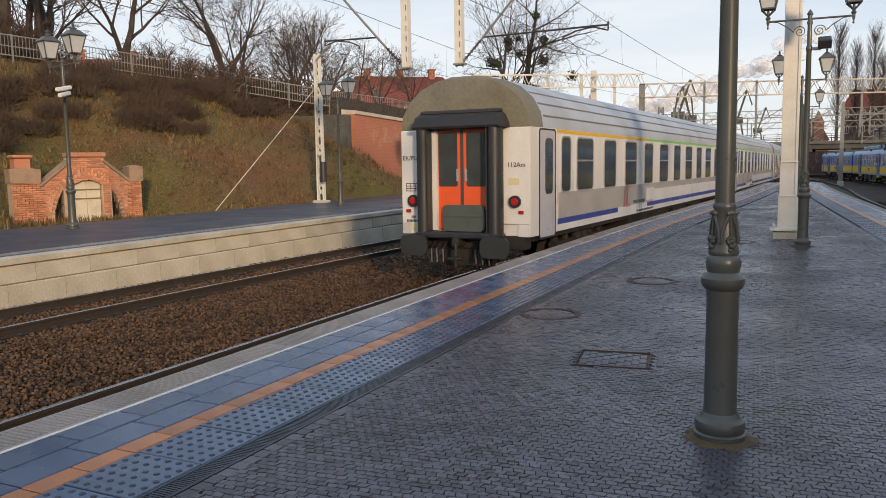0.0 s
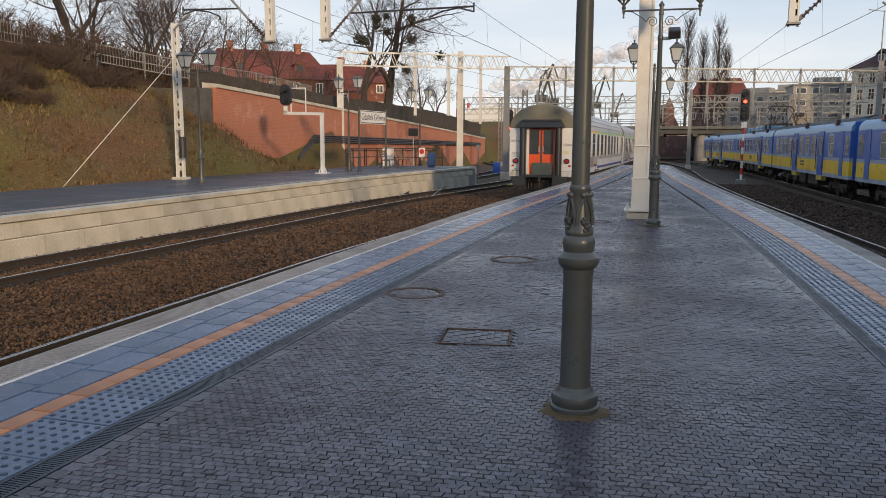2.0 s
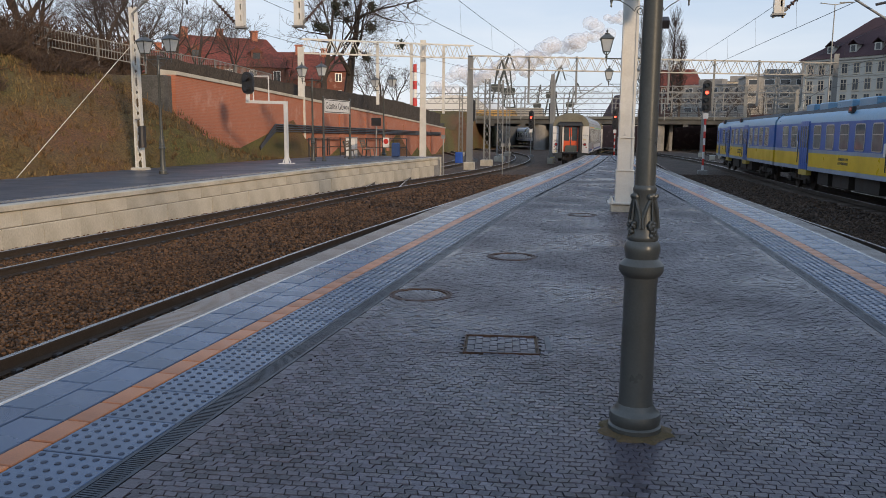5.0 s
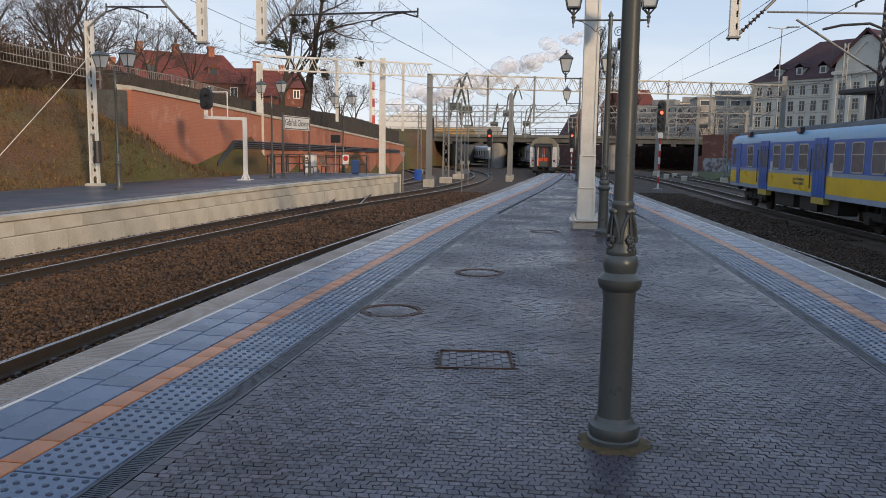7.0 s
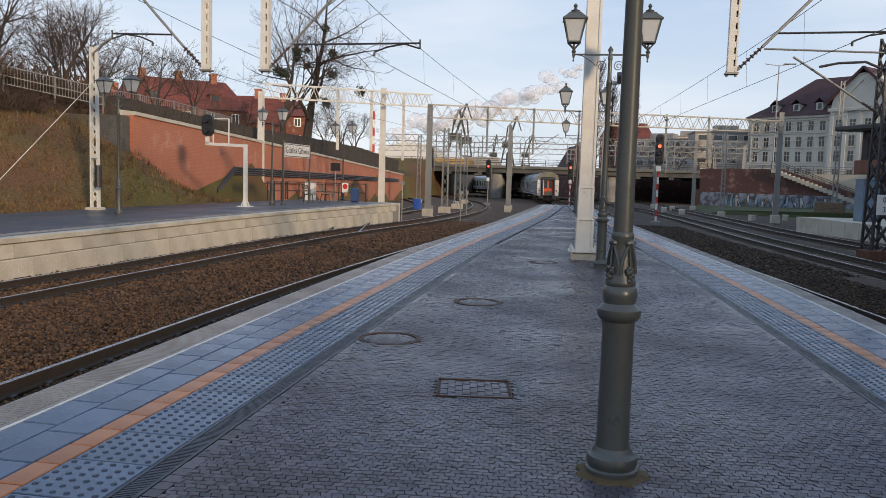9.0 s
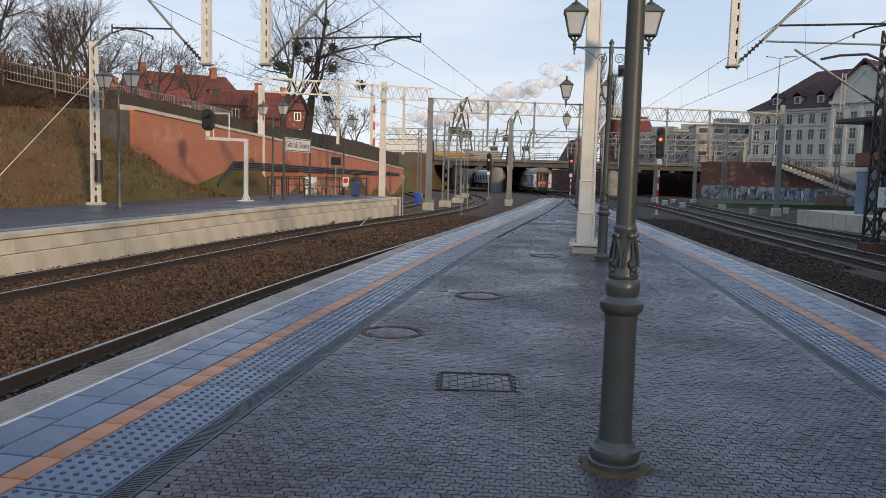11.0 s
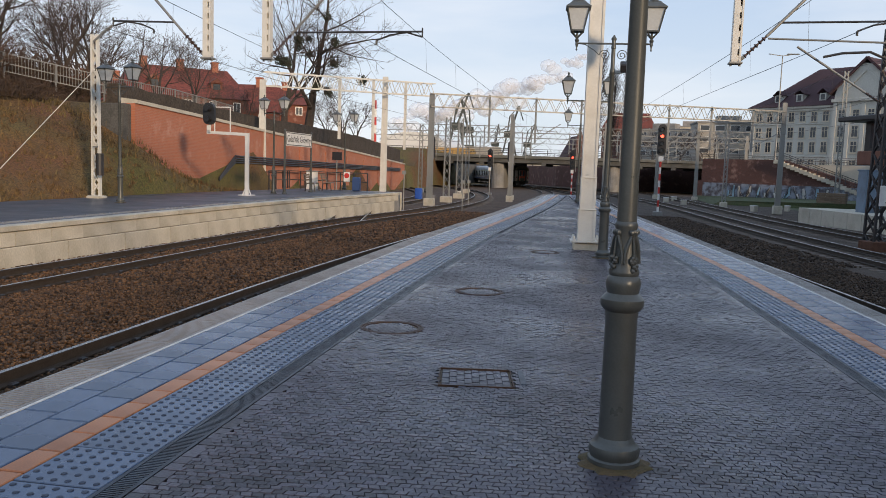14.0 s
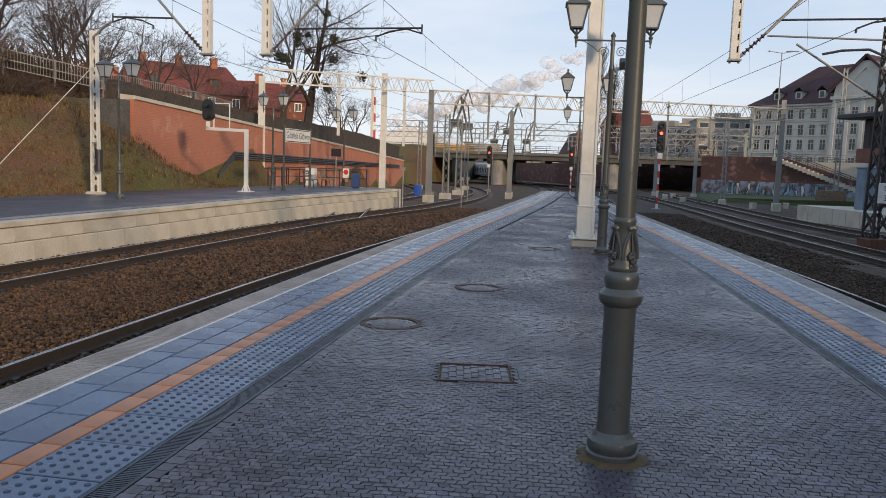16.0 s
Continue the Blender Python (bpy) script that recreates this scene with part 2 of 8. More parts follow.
track_d = spline([(-60, 14.0), (0, 11.5), (10, 10.95), (20, 10.4), (26.6, 9.95), (31, 9.6), (40.6, 8.95), (58, 8.3), (87, 6.6), (105, 4.3), (124, 1.2), (150, -4.5), (180, -13), (260, -43)])
track_e = spline([(-60, 19.0), (0, 15.8), (33, 13.7), (50, 12.35), (68, 11.9), (90, 11.3), (120, 10.6), (150, 8.5), (180, 4.5)])
track_f = spline([(30, -9.9), (48, -13.5), (70, -14.8), (85, -17.5), (100, -22), (125, -31), (160, -45)])


def rail_z(y):
    return -0.74 - 0.0062 * max(0.0, y - 8)

# ---- materials ----
M = {}
M["paver"] = surface("wet_clay_paver", (0.062, 0.058, 0.074), 0.40, 0, 0.25, (0.066, 0.050, 0.042), 0.55, 0.35, 60, 0.5, 0.004, per_island=0.5)
M["joint"] = surface("sandy_joint", (0.11, 0.07, 0.035), 0.7, 0, 0.3, (0.05, 0.045, 0.04), 0.6, 1.2, 90, 0.3)
M["joint_sand"] = surface("mossy_sand", (0.085, 0.056, 0.022), 0.8, 0, 0.35, (0.06, 0.055, 0.02), 0.6, 6, 90, 0.5)
M["blue_tile"] = surface("wet_granite_tile", (0.048, 0.080, 0.150), 0.25, 0, 0.2, (0.1, 0.13, 0.17), 0.5, 2.0, 120, 0.1, 0.002, per_object=0.16)
# Darker copy of the tactile slab tone: shade on the domes, set by colour.
M["stud"] = surface("dark_worn_stud", (0.03, 0.042, 0.07), 0.6, 0, 0.3, bump=0)
M["tactile"] = surface("tactile_concrete", (0.055, 0.088, 0.155), 0.26, 0, 0.2, (0.1, 0.12, 0.15), 0.5, 2.0, 120, 0.15, 0.002, per_object=0.1)
M["orange_tile"] = surface("orange_clay_tile", (0.42, 0.155, 0.05), 0.36, 0, 0.2, (0.22, 0.1, 0.06), 0.5, 1.8, 100, 0.1, 0.002, per_object=0.18)
M["edge_stone"] = surface("ribbed_edge_concrete", (0.27, 0.245, 0.225), 0.45, 0, 0.15, (0.16, 0.145, 0.13), 0.5, 1.5, 80, 0.15, 0.003, per_object=0.1)
M["white_line"] = surface("worn_white_paint", (0.66, 0.65, 0.62), 0.45, 0, 0.1, (0.4, 0.38, 0.36), 0.5, 6, 90, 0.1)
M["grate"] = surface("dark_drain_steel", (0.035, 0.045, 0.062), 0.4, 0.6, 0.25, (0.08, 0.05, 0.03), 0.3, 5, 60, 0.1)
M["concrete"] = surface("pale_weathered_concrete", (0.52, 0.475, 0.385), 0.8, 0, 0.16, (0.25, 0.22, 0.155), 0.5, 0.9, 30, 0.3, 0.006, per_object=0.06)
M["concrete_grey"] = surface("grey_concrete", (0.26, 0.25, 0.235), 0.8, 0, 0.18, (0.12, 0.115, 0.1), 0.6, 0.5, 18, 0.3, 0.008)
# Girders below the deck are darker than the deck edge.
M["bridge_dark"] = surface("sooty_bridge_concrete", (0.085, 0.085, 0.08), 0.85, 0, 0.25, (0.04, 0.04, 0.038), 0.6, 0.4, 12, 0.3, 0.01)
M["bridge_edge"] = surface("weathered_deck_concrete", (0.13, 0.13, 0.115), 0.85, 0, 0.2, (0.06, 0.06, 0.055), 0.6, 0.5, 14, 0.3, 0.01)
M["asphalt"] = surface("damp_asphalt", (0.055, 0.055, 0.065), 0.42, 0, 0.3, (0.035, 0.035, 0.04), 0.5, 0.5, 70, 0.3, 0.004)
M["ballast"] = surface("rusty_ballast", (0.075, 0.040, 0.019), 0.9, 0, 0.55, (0.04, 0.026, 0.016), 0.7, 0.7, 22, 0.9, 0.03)
# Darker ballast bed and stones, used where x > 0.
M["dark_bed"] = surface("oily_ballast", (0.05, 0.031, 0.018), 0.9, 0, 0.5, (0.02, 0.017, 0.014), 0.6, 0.6, 22, 0.9, 0.03)
M["stone"] = surface("ballast_stone", (0.105, 0.053, 0.022), 0.85, 0, 0.3, (0.045, 0.028, 0.017), 0.7, 1.1, 60, 0.4, 0.004, per_island=0.75)
M["dark_stone"] = surface("oily_ballast_stone", (0.060, 0.036, 0.020), 0.85, 0, 0.3, (0.02, 0.016, 0.013), 0.6, 0.8, 60, 0.4, 0.004, per_island=0.6)
M["rail_side"] = surface("rusty_rail", (0.05, 0.036, 0.025), 0.75, 0.2, 0.3, (0.04, 0.028, 0.02), 0.5, 4, 60, 0.3)
M["rail_head"] = surface("polished_rail", (0.45, 0.44, 0.43), 0.28, 1.0, 0.1, (0.25, 0.2, 0.16), 0.3, 6, 80, 0.05)
M["sleeper"] = surface("concrete_sleeper", (0.115, 0.088, 0.066), 0.85, 0, 0.2, (0.05, 0.036, 0.026), 0.6, 2, 40, 0.4, 0.005, per_island=0.2)
M["lamp_iron"] = surface("grey_green_cast_iron", (0.088, 0.092, 0.085), 0.36, 0.25, 0.1, (0.06, 0.06, 0.052), 0.5, 4, 90, 0.12, 0.002)
M["white_steel"] = surface("cream_painted_steel", (0.66, 0.635, 0.57), 0.5, 0, 0.06, (0.36, 0.31, 0.24), 0.4, 1.2, 40, 0.1, 0.003)
M["galv"] = surface("galvanised_steel", (0.24, 0.24, 0.225), 0.5, 0.35, 0.12, (0.3, 0.28, 0.25), 0.5, 2.5, 40, 0.1)
M["dark_steel"] = surface("dark_steel", (0.05, 0.05, 0.052), 0.45, 0.4, 0.25, (0.09, 0.055, 0.035), 0.3, 4, 50, 0.1)
M["rust"] = surface("rusty_iron", (0.13, 0.06, 0.035), 0.75, 0.3, 0.35, (0.06, 0.03, 0.02), 0.5, 6, 60, 0.4, 0.003)
M["iron"] = surface("brown_worn_iron", (0.07, 0.042, 0.03), 0.6, 0.4, 0.3, (0.13, 0.06, 0.035), 0.5, 8, 60, 0.3, 0.002)
M["end_stone"] = surface("dark_rubble", (0.10, 0.095, 0.085), 0.9, 0, 0.3, (0.05, 0.05, 0.045), 0.6, 1.2, 12, 0.6, 0.03)
M["black"] = surface("black_plastic", (0.018, 0.018, 0.02), 0.45, 0, 0.2, (0.04, 0.04, 0.04), 0.3, 4, 50, 0.05)
M["insulator"] = surface("brown_porcelain", (0.08, 0.05, 0.04), 0.25, 0, 0.1)
M["wire"] = surface("contact_wire", (0.06, 0.055, 0.05), 0.5, 0.6, 0.1, bump=0)
M["wood"] = surface("old_wood", (0.2, 0.14, 0.09), 0.75, 0, 0.3, (0.09, 0.06, 0.04), 0.5, 3, 50, 0.3)
M["bark"] = surface("dark_bark", (0.055, 0.042, 0.034), 0.9, 0, 0.35, (0.03, 0.025, 0.02), 0.5, 1.5, 14, 0.6, 0.02)
M["twig"] = surface("bare_twigs", (0.075, 0.055, 0.045), 0.9, 0, 0.3, bump=0, fine=3)
M["bush"] = surface("bare_bush", (0.075, 0.048, 0.032), 0.95, 0, 0.4, bump=0, fine=6)
M["ivy"] = surface("evergreen_clump", (0.028, 0.034, 0.018), 0.8, 0, 0.4, bump=0, fine=6)
M["hedge"] = surface("brown_hedge", (0.06, 0.045, 0.032), 0.95, 0, 0.4, (0.03, 0.025, 0.02), 0.6, 1.5, 9, 0.9, 0.08)
M["roof_red"] = surface("red_roof_tiles", (0.17, 0.042, 0.026), 0.8, 0, 0.5, (0.075, 0.03, 0.022), 0.7, 0.7, 4, 0.4, 0.03)
M["roof_brown"] = surface("dark_red_brown_tiles", (0.062, 0.03, 0.033), 0.9, 0, 0.2, (0.05, 0.03, 0.03), 0.5, 0.3, 5, 0.3, 0.03)
M["render_grey"] = surface("grey_render", (0.34, 0.315, 0.27), 0.85, 0, 0.1, (0.22, 0.2, 0.17), 0.5, 0.4, 10, 0.2, 0.01)
M["render_cream"] = surface("cream_render", (0.55, 0.48, 0.37), 0.85, 0, 0.08, (0.36, 0.31, 0.24), 0.4, 0.4, 10, 0.2, 0.01)
M["office_wall"] = surface("pale_office_render", (0.50, 0.485, 0.43), 0.85, 0, 0.1, (0.33, 0.32, 0.28), 0.5, 0.25, 6, 0.2, 0.01)
M["far_glass"] = surface("dark_window_glass", (0.045, 0.05, 0.055), 0.12, 0, 0.2, bump=0)
M["white_paint"] = surface("white_gloss_paint", (0.72, 0.70, 0.66), 0.4, 0, 0.05, (0.45, 0.42, 0.38), 0.3, 3, 60, 0.05)
M["red_paint"] = surface("red_gloss_paint", (0.5, 0.035, 0.025), 0.4, 0, 0.1, bump=0.05)
M["grass"] = surface("verge_grass", (0.055, 0.07, 0.024), 0.95, 0, 0.4, (0.12, 0.085, 0.05), 0.5, 1.0, 12, 0.8, 0.05)
M["crane"] = surface("crane_steel", (0.05, 0.058, 0.055), 0.7, 0.2, 0.1, bump=0)
M["steam"] = surface("steam", (0.90, 0.88, 0.90), 1.0, 0, 0.05, bump=0)
M["steam"].node_tree.nodes["Principled BSDF"].inputs["Alpha"].default_value = 0.24
M["lamp_glass"] = surface("opal_lamp_glass", (0.50, 0.52, 0.52), 0.25, 0, 0.06, (0.35, 0.36, 0.36), 0.4, 4, 30, 0.03)
# wet film: glossy puddled patches between drier ones
k_nt = M["paver"].node_tree
k_n = k_nt.nodes.new("ShaderNodeTexNoise")
k_n.inputs["Scale"].default_value, k_n.inputs["Detail"].default_value = 0.7, 6
k_r = k_nt.nodes.new("ShaderNodeValToRGB")
for k_e, k_p, k_c in zip(k_r.color_ramp.elements, (0.35, 0.65), (0.2, 0.46)):
    k_e.position, k_e.color = k_p, (k_c, k_c, k_c, 1)
k_t = k_nt.nodes.new("ShaderNodeTexCoord")
k_nt.links.new(k_t.outputs["Object"], k_n.inputs["Vector"])
k_nt.links.new(k_n.outputs[0], k_r.inputs[0])
k_nt.links.new(k_r.outputs[0], k_nt.nodes["Principled BSDF"].inputs["Roughness"])
for key in ("paver", "asphalt"):
    M[key].node_tree.nodes["Principled BSDF"].inputs["Specular IOR Level"].default_value = 0.36
M["red_on"] = glow("red_signal_light", (1.0, 0.06, 0.03), 6.0)
M["amber_on"] = glow("amber_signal_light", (1.0, 0.4, 0.08), 5.0)


def brick_material(name, c1, c2, mortar, swap, dirt):
    k = Nodes(name)
    t = k.n.new("ShaderNodeTexBrick")
    sep, com = k.n.new("ShaderNodeSeparateXYZ"), k.n.new("ShaderNodeCombineXYZ")
    k.l.new(k.co, sep.inputs[0])
    k.l.new(sep.outputs["Y" if swap else "X"], com.inputs["X"])
    k.l.new(sep.outputs["Z"], com.inputs["Y"])
    k.l.new(com.outputs[0], t.inputs["Vector"])
    t.inputs["Scale"].default_value, t.inputs["Brick Width"].default_value, t.inputs["Row Height"].default_value = 1.0, 0.26, 0.077
    t.inputs["Mortar Size"].default_value = 0.006
    for key, c in (("Color1", c1), ("Color2", c2), ("Mortar", mortar)):
        t.inputs[key].default_value = (*c, 1)
    big, mid = k.noise(0.12, 6, 0.65), k.noise(0.9, 5, 0.65)
    col = k.mix(k.ramp(big, [(0.4, 0.0), (0.66, 0.7)]), t.outputs["Color"], dirt)
    col = k.mix(k.ramp(mid, [(0.54, 0.0), (0.74, 0.5)]), col, (0.56, 0.36, 0.28))
    k.set(col, 0.85, 0.0)
    k.bump(t.outputs["Fac"], 0.4, -0.01)
    k.bump(k.noise(40), 0.3, 0.004)
    return k.mat


M["red_brick"] = brick_material("old_red_brick", (0.47, 0.160, 0.082), (0.39, 0.130, 0.068), (0.40, 0.25, 0.18), True, (0.37, 0.140, 0.082))
# Brown brick with shade put into its colour; some far buildings share it.
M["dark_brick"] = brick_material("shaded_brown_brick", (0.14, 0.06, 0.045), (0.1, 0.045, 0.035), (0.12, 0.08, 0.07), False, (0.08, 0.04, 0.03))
M["house_brick"] = brick_material("dark_house_brick", (0.21, 0.062, 0.034), (0.15, 0.045, 0.028), (0.18, 0.11, 0.08), True, (0.11, 0.045, 0.03))
M["brick_piece"] = surface("weathered_orange_brick", (0.52, 0.22, 0.12), 0.85, 0, 0.25, (0.60, 0.40, 0.27), 0.55, 1.6, 50, 0.4, 0.005, per_object=0.28)
M["door_cream"] = surface("pale_door_paint", (0.60, 0.54, 0.42), 0.7, 0, 0.08, (0.34, 0.28, 0.2), 0.5, 2.2, 40, 0.15, 0.003)
M["mortar"] = surface("lime_mortar", (0.48, 0.36, 0.27), 0.9, 0, 0.2, (0.2, 0.13, 0.09), 0.5, 2, 40, 0.4, 0.005)


def slope_material():
    """Winter embankment: fallen leaves, dull grass and mossy patches."""
    k = Nodes("leafy_embankment")
    big, mid, small = k.noise(0.10, 5, 0.6), k.noise(0.8, 5, 0.65), k.noise(11, 6, 0.8)
    leaf = k.mix(k.ramp(small, [(0.35, 0.0), (0.65, 1.0)]), (0.045, 0.022, 0.010), (0.27, 0.125, 0.048))
    grass = k.mix(k.ramp(small, [(0.35, 0.0), (0.65, 1.0)]), (0.042, 0.042, 0.010), (0.19, 0.17, 0.04))
    col = k.mix(k.ramp(big, [(0.40, 0.0), (0.54, 0.9)]), leaf, grass)
    col = k.mix(k.ramp(mid, [(0.5, 0.0), (0.68, 0.7)]), col, (0.14, 0.072, 0.03))
    k.set(col, 0.95)
    k.bump(small, 1.0, 0.08)
    k.bump(mid, 0.7, 0.2)
    return k.mat


M["slope"] = slope_material()

# ---- ground: one sheet from the tracks to the horizon ----
def clamp01(t):
    t = max(0.0, min(1.0, t))
    return t * t * (3 - 2 * t)


def wall_x(y):
    """The face of the brick retaining wall behind the far platform."""
    return -21.3 - 0.052 * (y - 34)


top_x = spline([(-40, -40), (15, -37), (24.7, -35.2), (35, -31.5), (38, -30.6), (42, -28)])
top_z = spline([(-40, 7.6), (15, 7.2), (24.7, 6.9), (35, 6.05), (38, 5.6), (42, 4.9)])
coping_z = spline([(30, 4.33), (34.5, 4.2), (62, 3.35), (85, 2.6), (109, 1.75), (130, 1.2)])


def ground_z(x, y):
    base = rail_z(y) - 0.21
    if x > -19.4:
        return base
    low = -0.32
    if y < 34.5:
        foot = -19.4 - 5.2 * clamp01((y - 14.0) / 2.0) * clamp01((25.0 - y) / 2.5)
        t = max(0.0, min(1.0, (foot - x) / (foot - top_x(y))))
        bend = 0.95 - 0.45 * clamp01((y - 25) / 9.5)
        return low + (top_z(y) - low) * t ** bend if t > 0 else low
    if x < wall_x(y) - 0.3:
        return max(coping_z(y) + 0.1, 1.5) if y < 125 else 4.6
    spill = 2.8 * max(0.0, 1 - (y - 34.5) / 12.0) ** 2.0
    return low + spill * max(0.0, min(1.0, (-19.4 - x) / (-19.4 - wall_x(y)))) ** 0.8 + (base - low) * clamp01((y - 47) / 10)


def ground_sheet():
    xs = sorted(set([-4000, -1500, -500, -200, -100, -70, -55, -48] + [round(-44 + 0.8 * i, 2) for i in range(33)] + [-18 + 2 * i for i in range(22)] + [30, 45, 80, 200, 600, 1500, 4000]))
    ys = sorted(set([-4000, -800, -200, -60, -30] + [-20 + 4 * i for i in range(10)] + [20 + 1.0 * i for i in range(20)] + [42 + 6 * i for i in range(26)] + [230, 320, 600, 1500, 4000]))
    g = Geo()
    for y in ys:
        for x in xs:
            z = ground_z(x, y)
            if -46 < x < -20 and y < 36:
                z += 0.22 * noise.noise(Vector((x * 0.45, y * 0.45, 0))) * clamp01((-19.6 - x) / 2)
            if abs(y) > 300 or abs(x) > 300:
                z = min(z, -2.0) if x > -100 else 4.0
            g.v.append(Vector((x, y, z)))
    w = len(xs)
    for j in range(len(ys) - 1):
        for i in range(w - 1):
            g.f.append((j * w + i, j * w + i + 1, j * w + w + i + 1, j * w + w + i))
    ob = whole("ground", g, [M["ballast"], M["slope"], M["grass"], M["dark_bed"]], "brown ballast bed with a leaf-strewn embankment", "ground", kind="structure", smooth=60)
    for p in ob.data.polygons:
        c = p.center
        p.material_index = 1 if c.x < -19 and c.y < 60 or c.x < -23 else (2 if (c.x > 19 and c.y > 40) or abs(c.x) > 60 else (3 if c.x > 0 else 0))
    return ob


ground_sheet()


def strip(name, edge_l, edge_r, y0, y1, z0, z1, mat, label, step=1.0, kind="structure", parent=None, category=""):
    """A slab between two curves of the plan."""
    g = Geo()
    n = int((y1 - y0) / step) + 1
    rings = []
    for i in range(n + 1):
        y = min(y1, y0 + i * (y1 - y0) / n)
        a, b = edge_l(y), edge_r(y)
        rings.append([(a, y, z0), (b, y, z0), (b, y, z1), (a, y, z1)])
    g.sweep(rings)
    if parent:
        return part(name, g, mat, parent, label)
    return whole(name, g, mat, label, category or name.replace("_", " "), kind=kind)


def plus(f, d):
    return lambda y: f(y) + d


Y0, Y1 = -14.0, 56.0
# body of the near platform, just below the laid surface
platform = strip("platform", plus(left_edge, 0.12), plus(right_edge, -0.12), Y0, Y1, -2.2, -0.024, M["joint"], "island platform with clay pavers, tactile strips and drains", category="platform")
far_platform = strip("far_platform", plus(far_edge, -6.6), plus(far_edge, -0.25), -30, 47.6, -2.2, 0.0, M["asphalt"], "asphalt platform with concrete block facing", category="platform")


# ---- tracks ----
def along(curve, y0, y1, step):
    y = y0
    while y <= y1:
        yield y
        y += step


def frame_at(curve, y):
    d = Vector((curve(y + 0.2) - curve(y - 0.2), 0.4, 0)).normalized()
    return Vector((curve(y), y, rail_z(y))), d, Vector((d.y, -d.x, 0))


def make_track(curve, y0, y1, near):
    t = thing("track", "railway track with rusty steel rails on concrete sleepers", "track", group="tracks", kind="structure")
    for side in (-1, 1):
        web, head = Geo(), Geo()
        rw, rh = [], []
        for y in along(curve, y0, y1, 2.0):
            p, d, s = frame_at(curve, y)
            c = p + s * (0.75 * side)
            rw.append([c + s * a + Vector((0, 0, b)) for a, b in ((-0.075, -0.17), (0.075, -0.17), (0.075, -0.155), (0.012, -0.135), (0.012, -0.05), (0.036, -0.04), (0.036, -0.006), (-0.036, -0.006), (-0.036, -0.04), (-0.012, -0.05), (-0.012, -0.135), (-0.075, -0.155))])
            rh.append([c + s * a + Vector((0, 0, b)) for a, b in ((-0.03, -0.007), (0.03, -0.007), (0.026, 0.0), (-0.026, 0.0))])
        web.sweep(rw)
        head.sweep(rh)
        r = part("rail", web, M["rail_side"], t, "rusty steel rail")
        part("rail_head", head, M["rail_head"], r, "polished running surface")
    g, clips = Geo(), Geo()
    for y in along(curve, y0, y1, 0.62):
        p, d, s = frame_at(curve, y)
        clips.m = g.m = Matrix(((s.x, d.x, 0, p.x), (s.y, d.y, 0, p.y), (0, 0, 1, p.z), (0, 0, 0, 1)))
        g.box((-1.3, -0.13, -0.38), (1.3, 0.13, -0.195), 0.02)
        if near and y < 40:
            for a in (-0.75, 0.75):
                for b in (-0.105, 0.105):
                    clips.box((a + b - 0.035, -0.055, -0.186), (a + b + 0.035, 0.055, -0.13), 0.015)
    g.m = Matrix()
    part("sleepers", g, M["sleeper"], t, "worn concrete sleepers", kind="stuff")
    if near:
        part("fastenings", clips, M["dark_steel"], t, "dark steel rail clips", kind="stuff")
    return t


make_track(track_a, -12, 215, True)
make_track(track_b, -12, 178, True)
make_track(track_c, -12, 200, True)
make_track(track_d, -12, 200, False)
make_track(track_e, -12, 178, False)
make_track(track_f, 34, 160, False)

# ---- lamp posts ----
LAMP_MESHES = {}


def lantern_geo():
    cage, glass, cap = Geo(), Geo(), Geo()
    z0, z1, a, b = 0.20, 0.62, 0.115, 0.205
    glass.sweep([[(sx * r * 0.93, sy * r * 0.93, z) for sx, sy in ((-1, -1), (1, -1), (1, 1), (-1, 1))] for r, z in ((a, z0 + 0.01), (b, z1 - 0.01))])
    for sx, sy in ((-1, -1), (1, -1), (1, 1), (-1, 1)):
        cage.beam((sx * a, sy * a, z0), (sx * b, sy * b, z1), 0.022)
        cage.beam((sx * a, sy * a, z0), (0, 0, 0.06), 0.02)
    for r, z in ((a, z0), (b, z1)):
        for p, q in (((-1, -1), (1, -1)), ((1, -1), (1, 1)), ((1, 1), (-1, 1)), ((-1, 1), (-1, -1))):
            cage.beam((p[0] * r, p[1] * r, z), (q[0] * r, q[1] * r, z), 0.026)
    cage.lathe([(0.035, 0.0), (0.045, 0.03), (0.02, 0.07), (0.03, 0.1), (0.012, 0.2)], 10)
    cap.sweep([[(sx * r, sy * r, z) for sx, sy in ((-1, -1), (1, -1), (1, 1), (-1, 1))] for r, z in ((0.235, 0.615), (0.235, 0.635), (0.16, 0.70), (0.11, 0.755), (0.075, 0.77))])
    cap.lathe([(0.075, 0.765), (0.085, 0.80), (0.04, 0.82), (0.022, 0.85), (0.04, 0.88), (0.035, 0.905), (0.005, 0.935)], 12)
    return cage, glass, cap


def scroll(g, x0, sgn):
    """A wrought spiral under the cross arm."""
    pts = []
    for i in range(26):
        a = i / 25 * 3.6 * math.pi
        r = 0.105 * (1 - i / 30)
        pts.append((x0 + sgn * r * math.cos(a), 0, 4.02 - 0.115 + r * math.sin(a)))
    g.tube(pts, 0.008, 5)
    g.tube([(x0 + sgn * 0.105, 0, 3.9), (x0 + sgn * 0.2, 0, 3.99), (x0 + sgn * 0.38, 0, 4.10), (x0 + sgn * 0.5, 0, 4.115)], 0.009, 5)


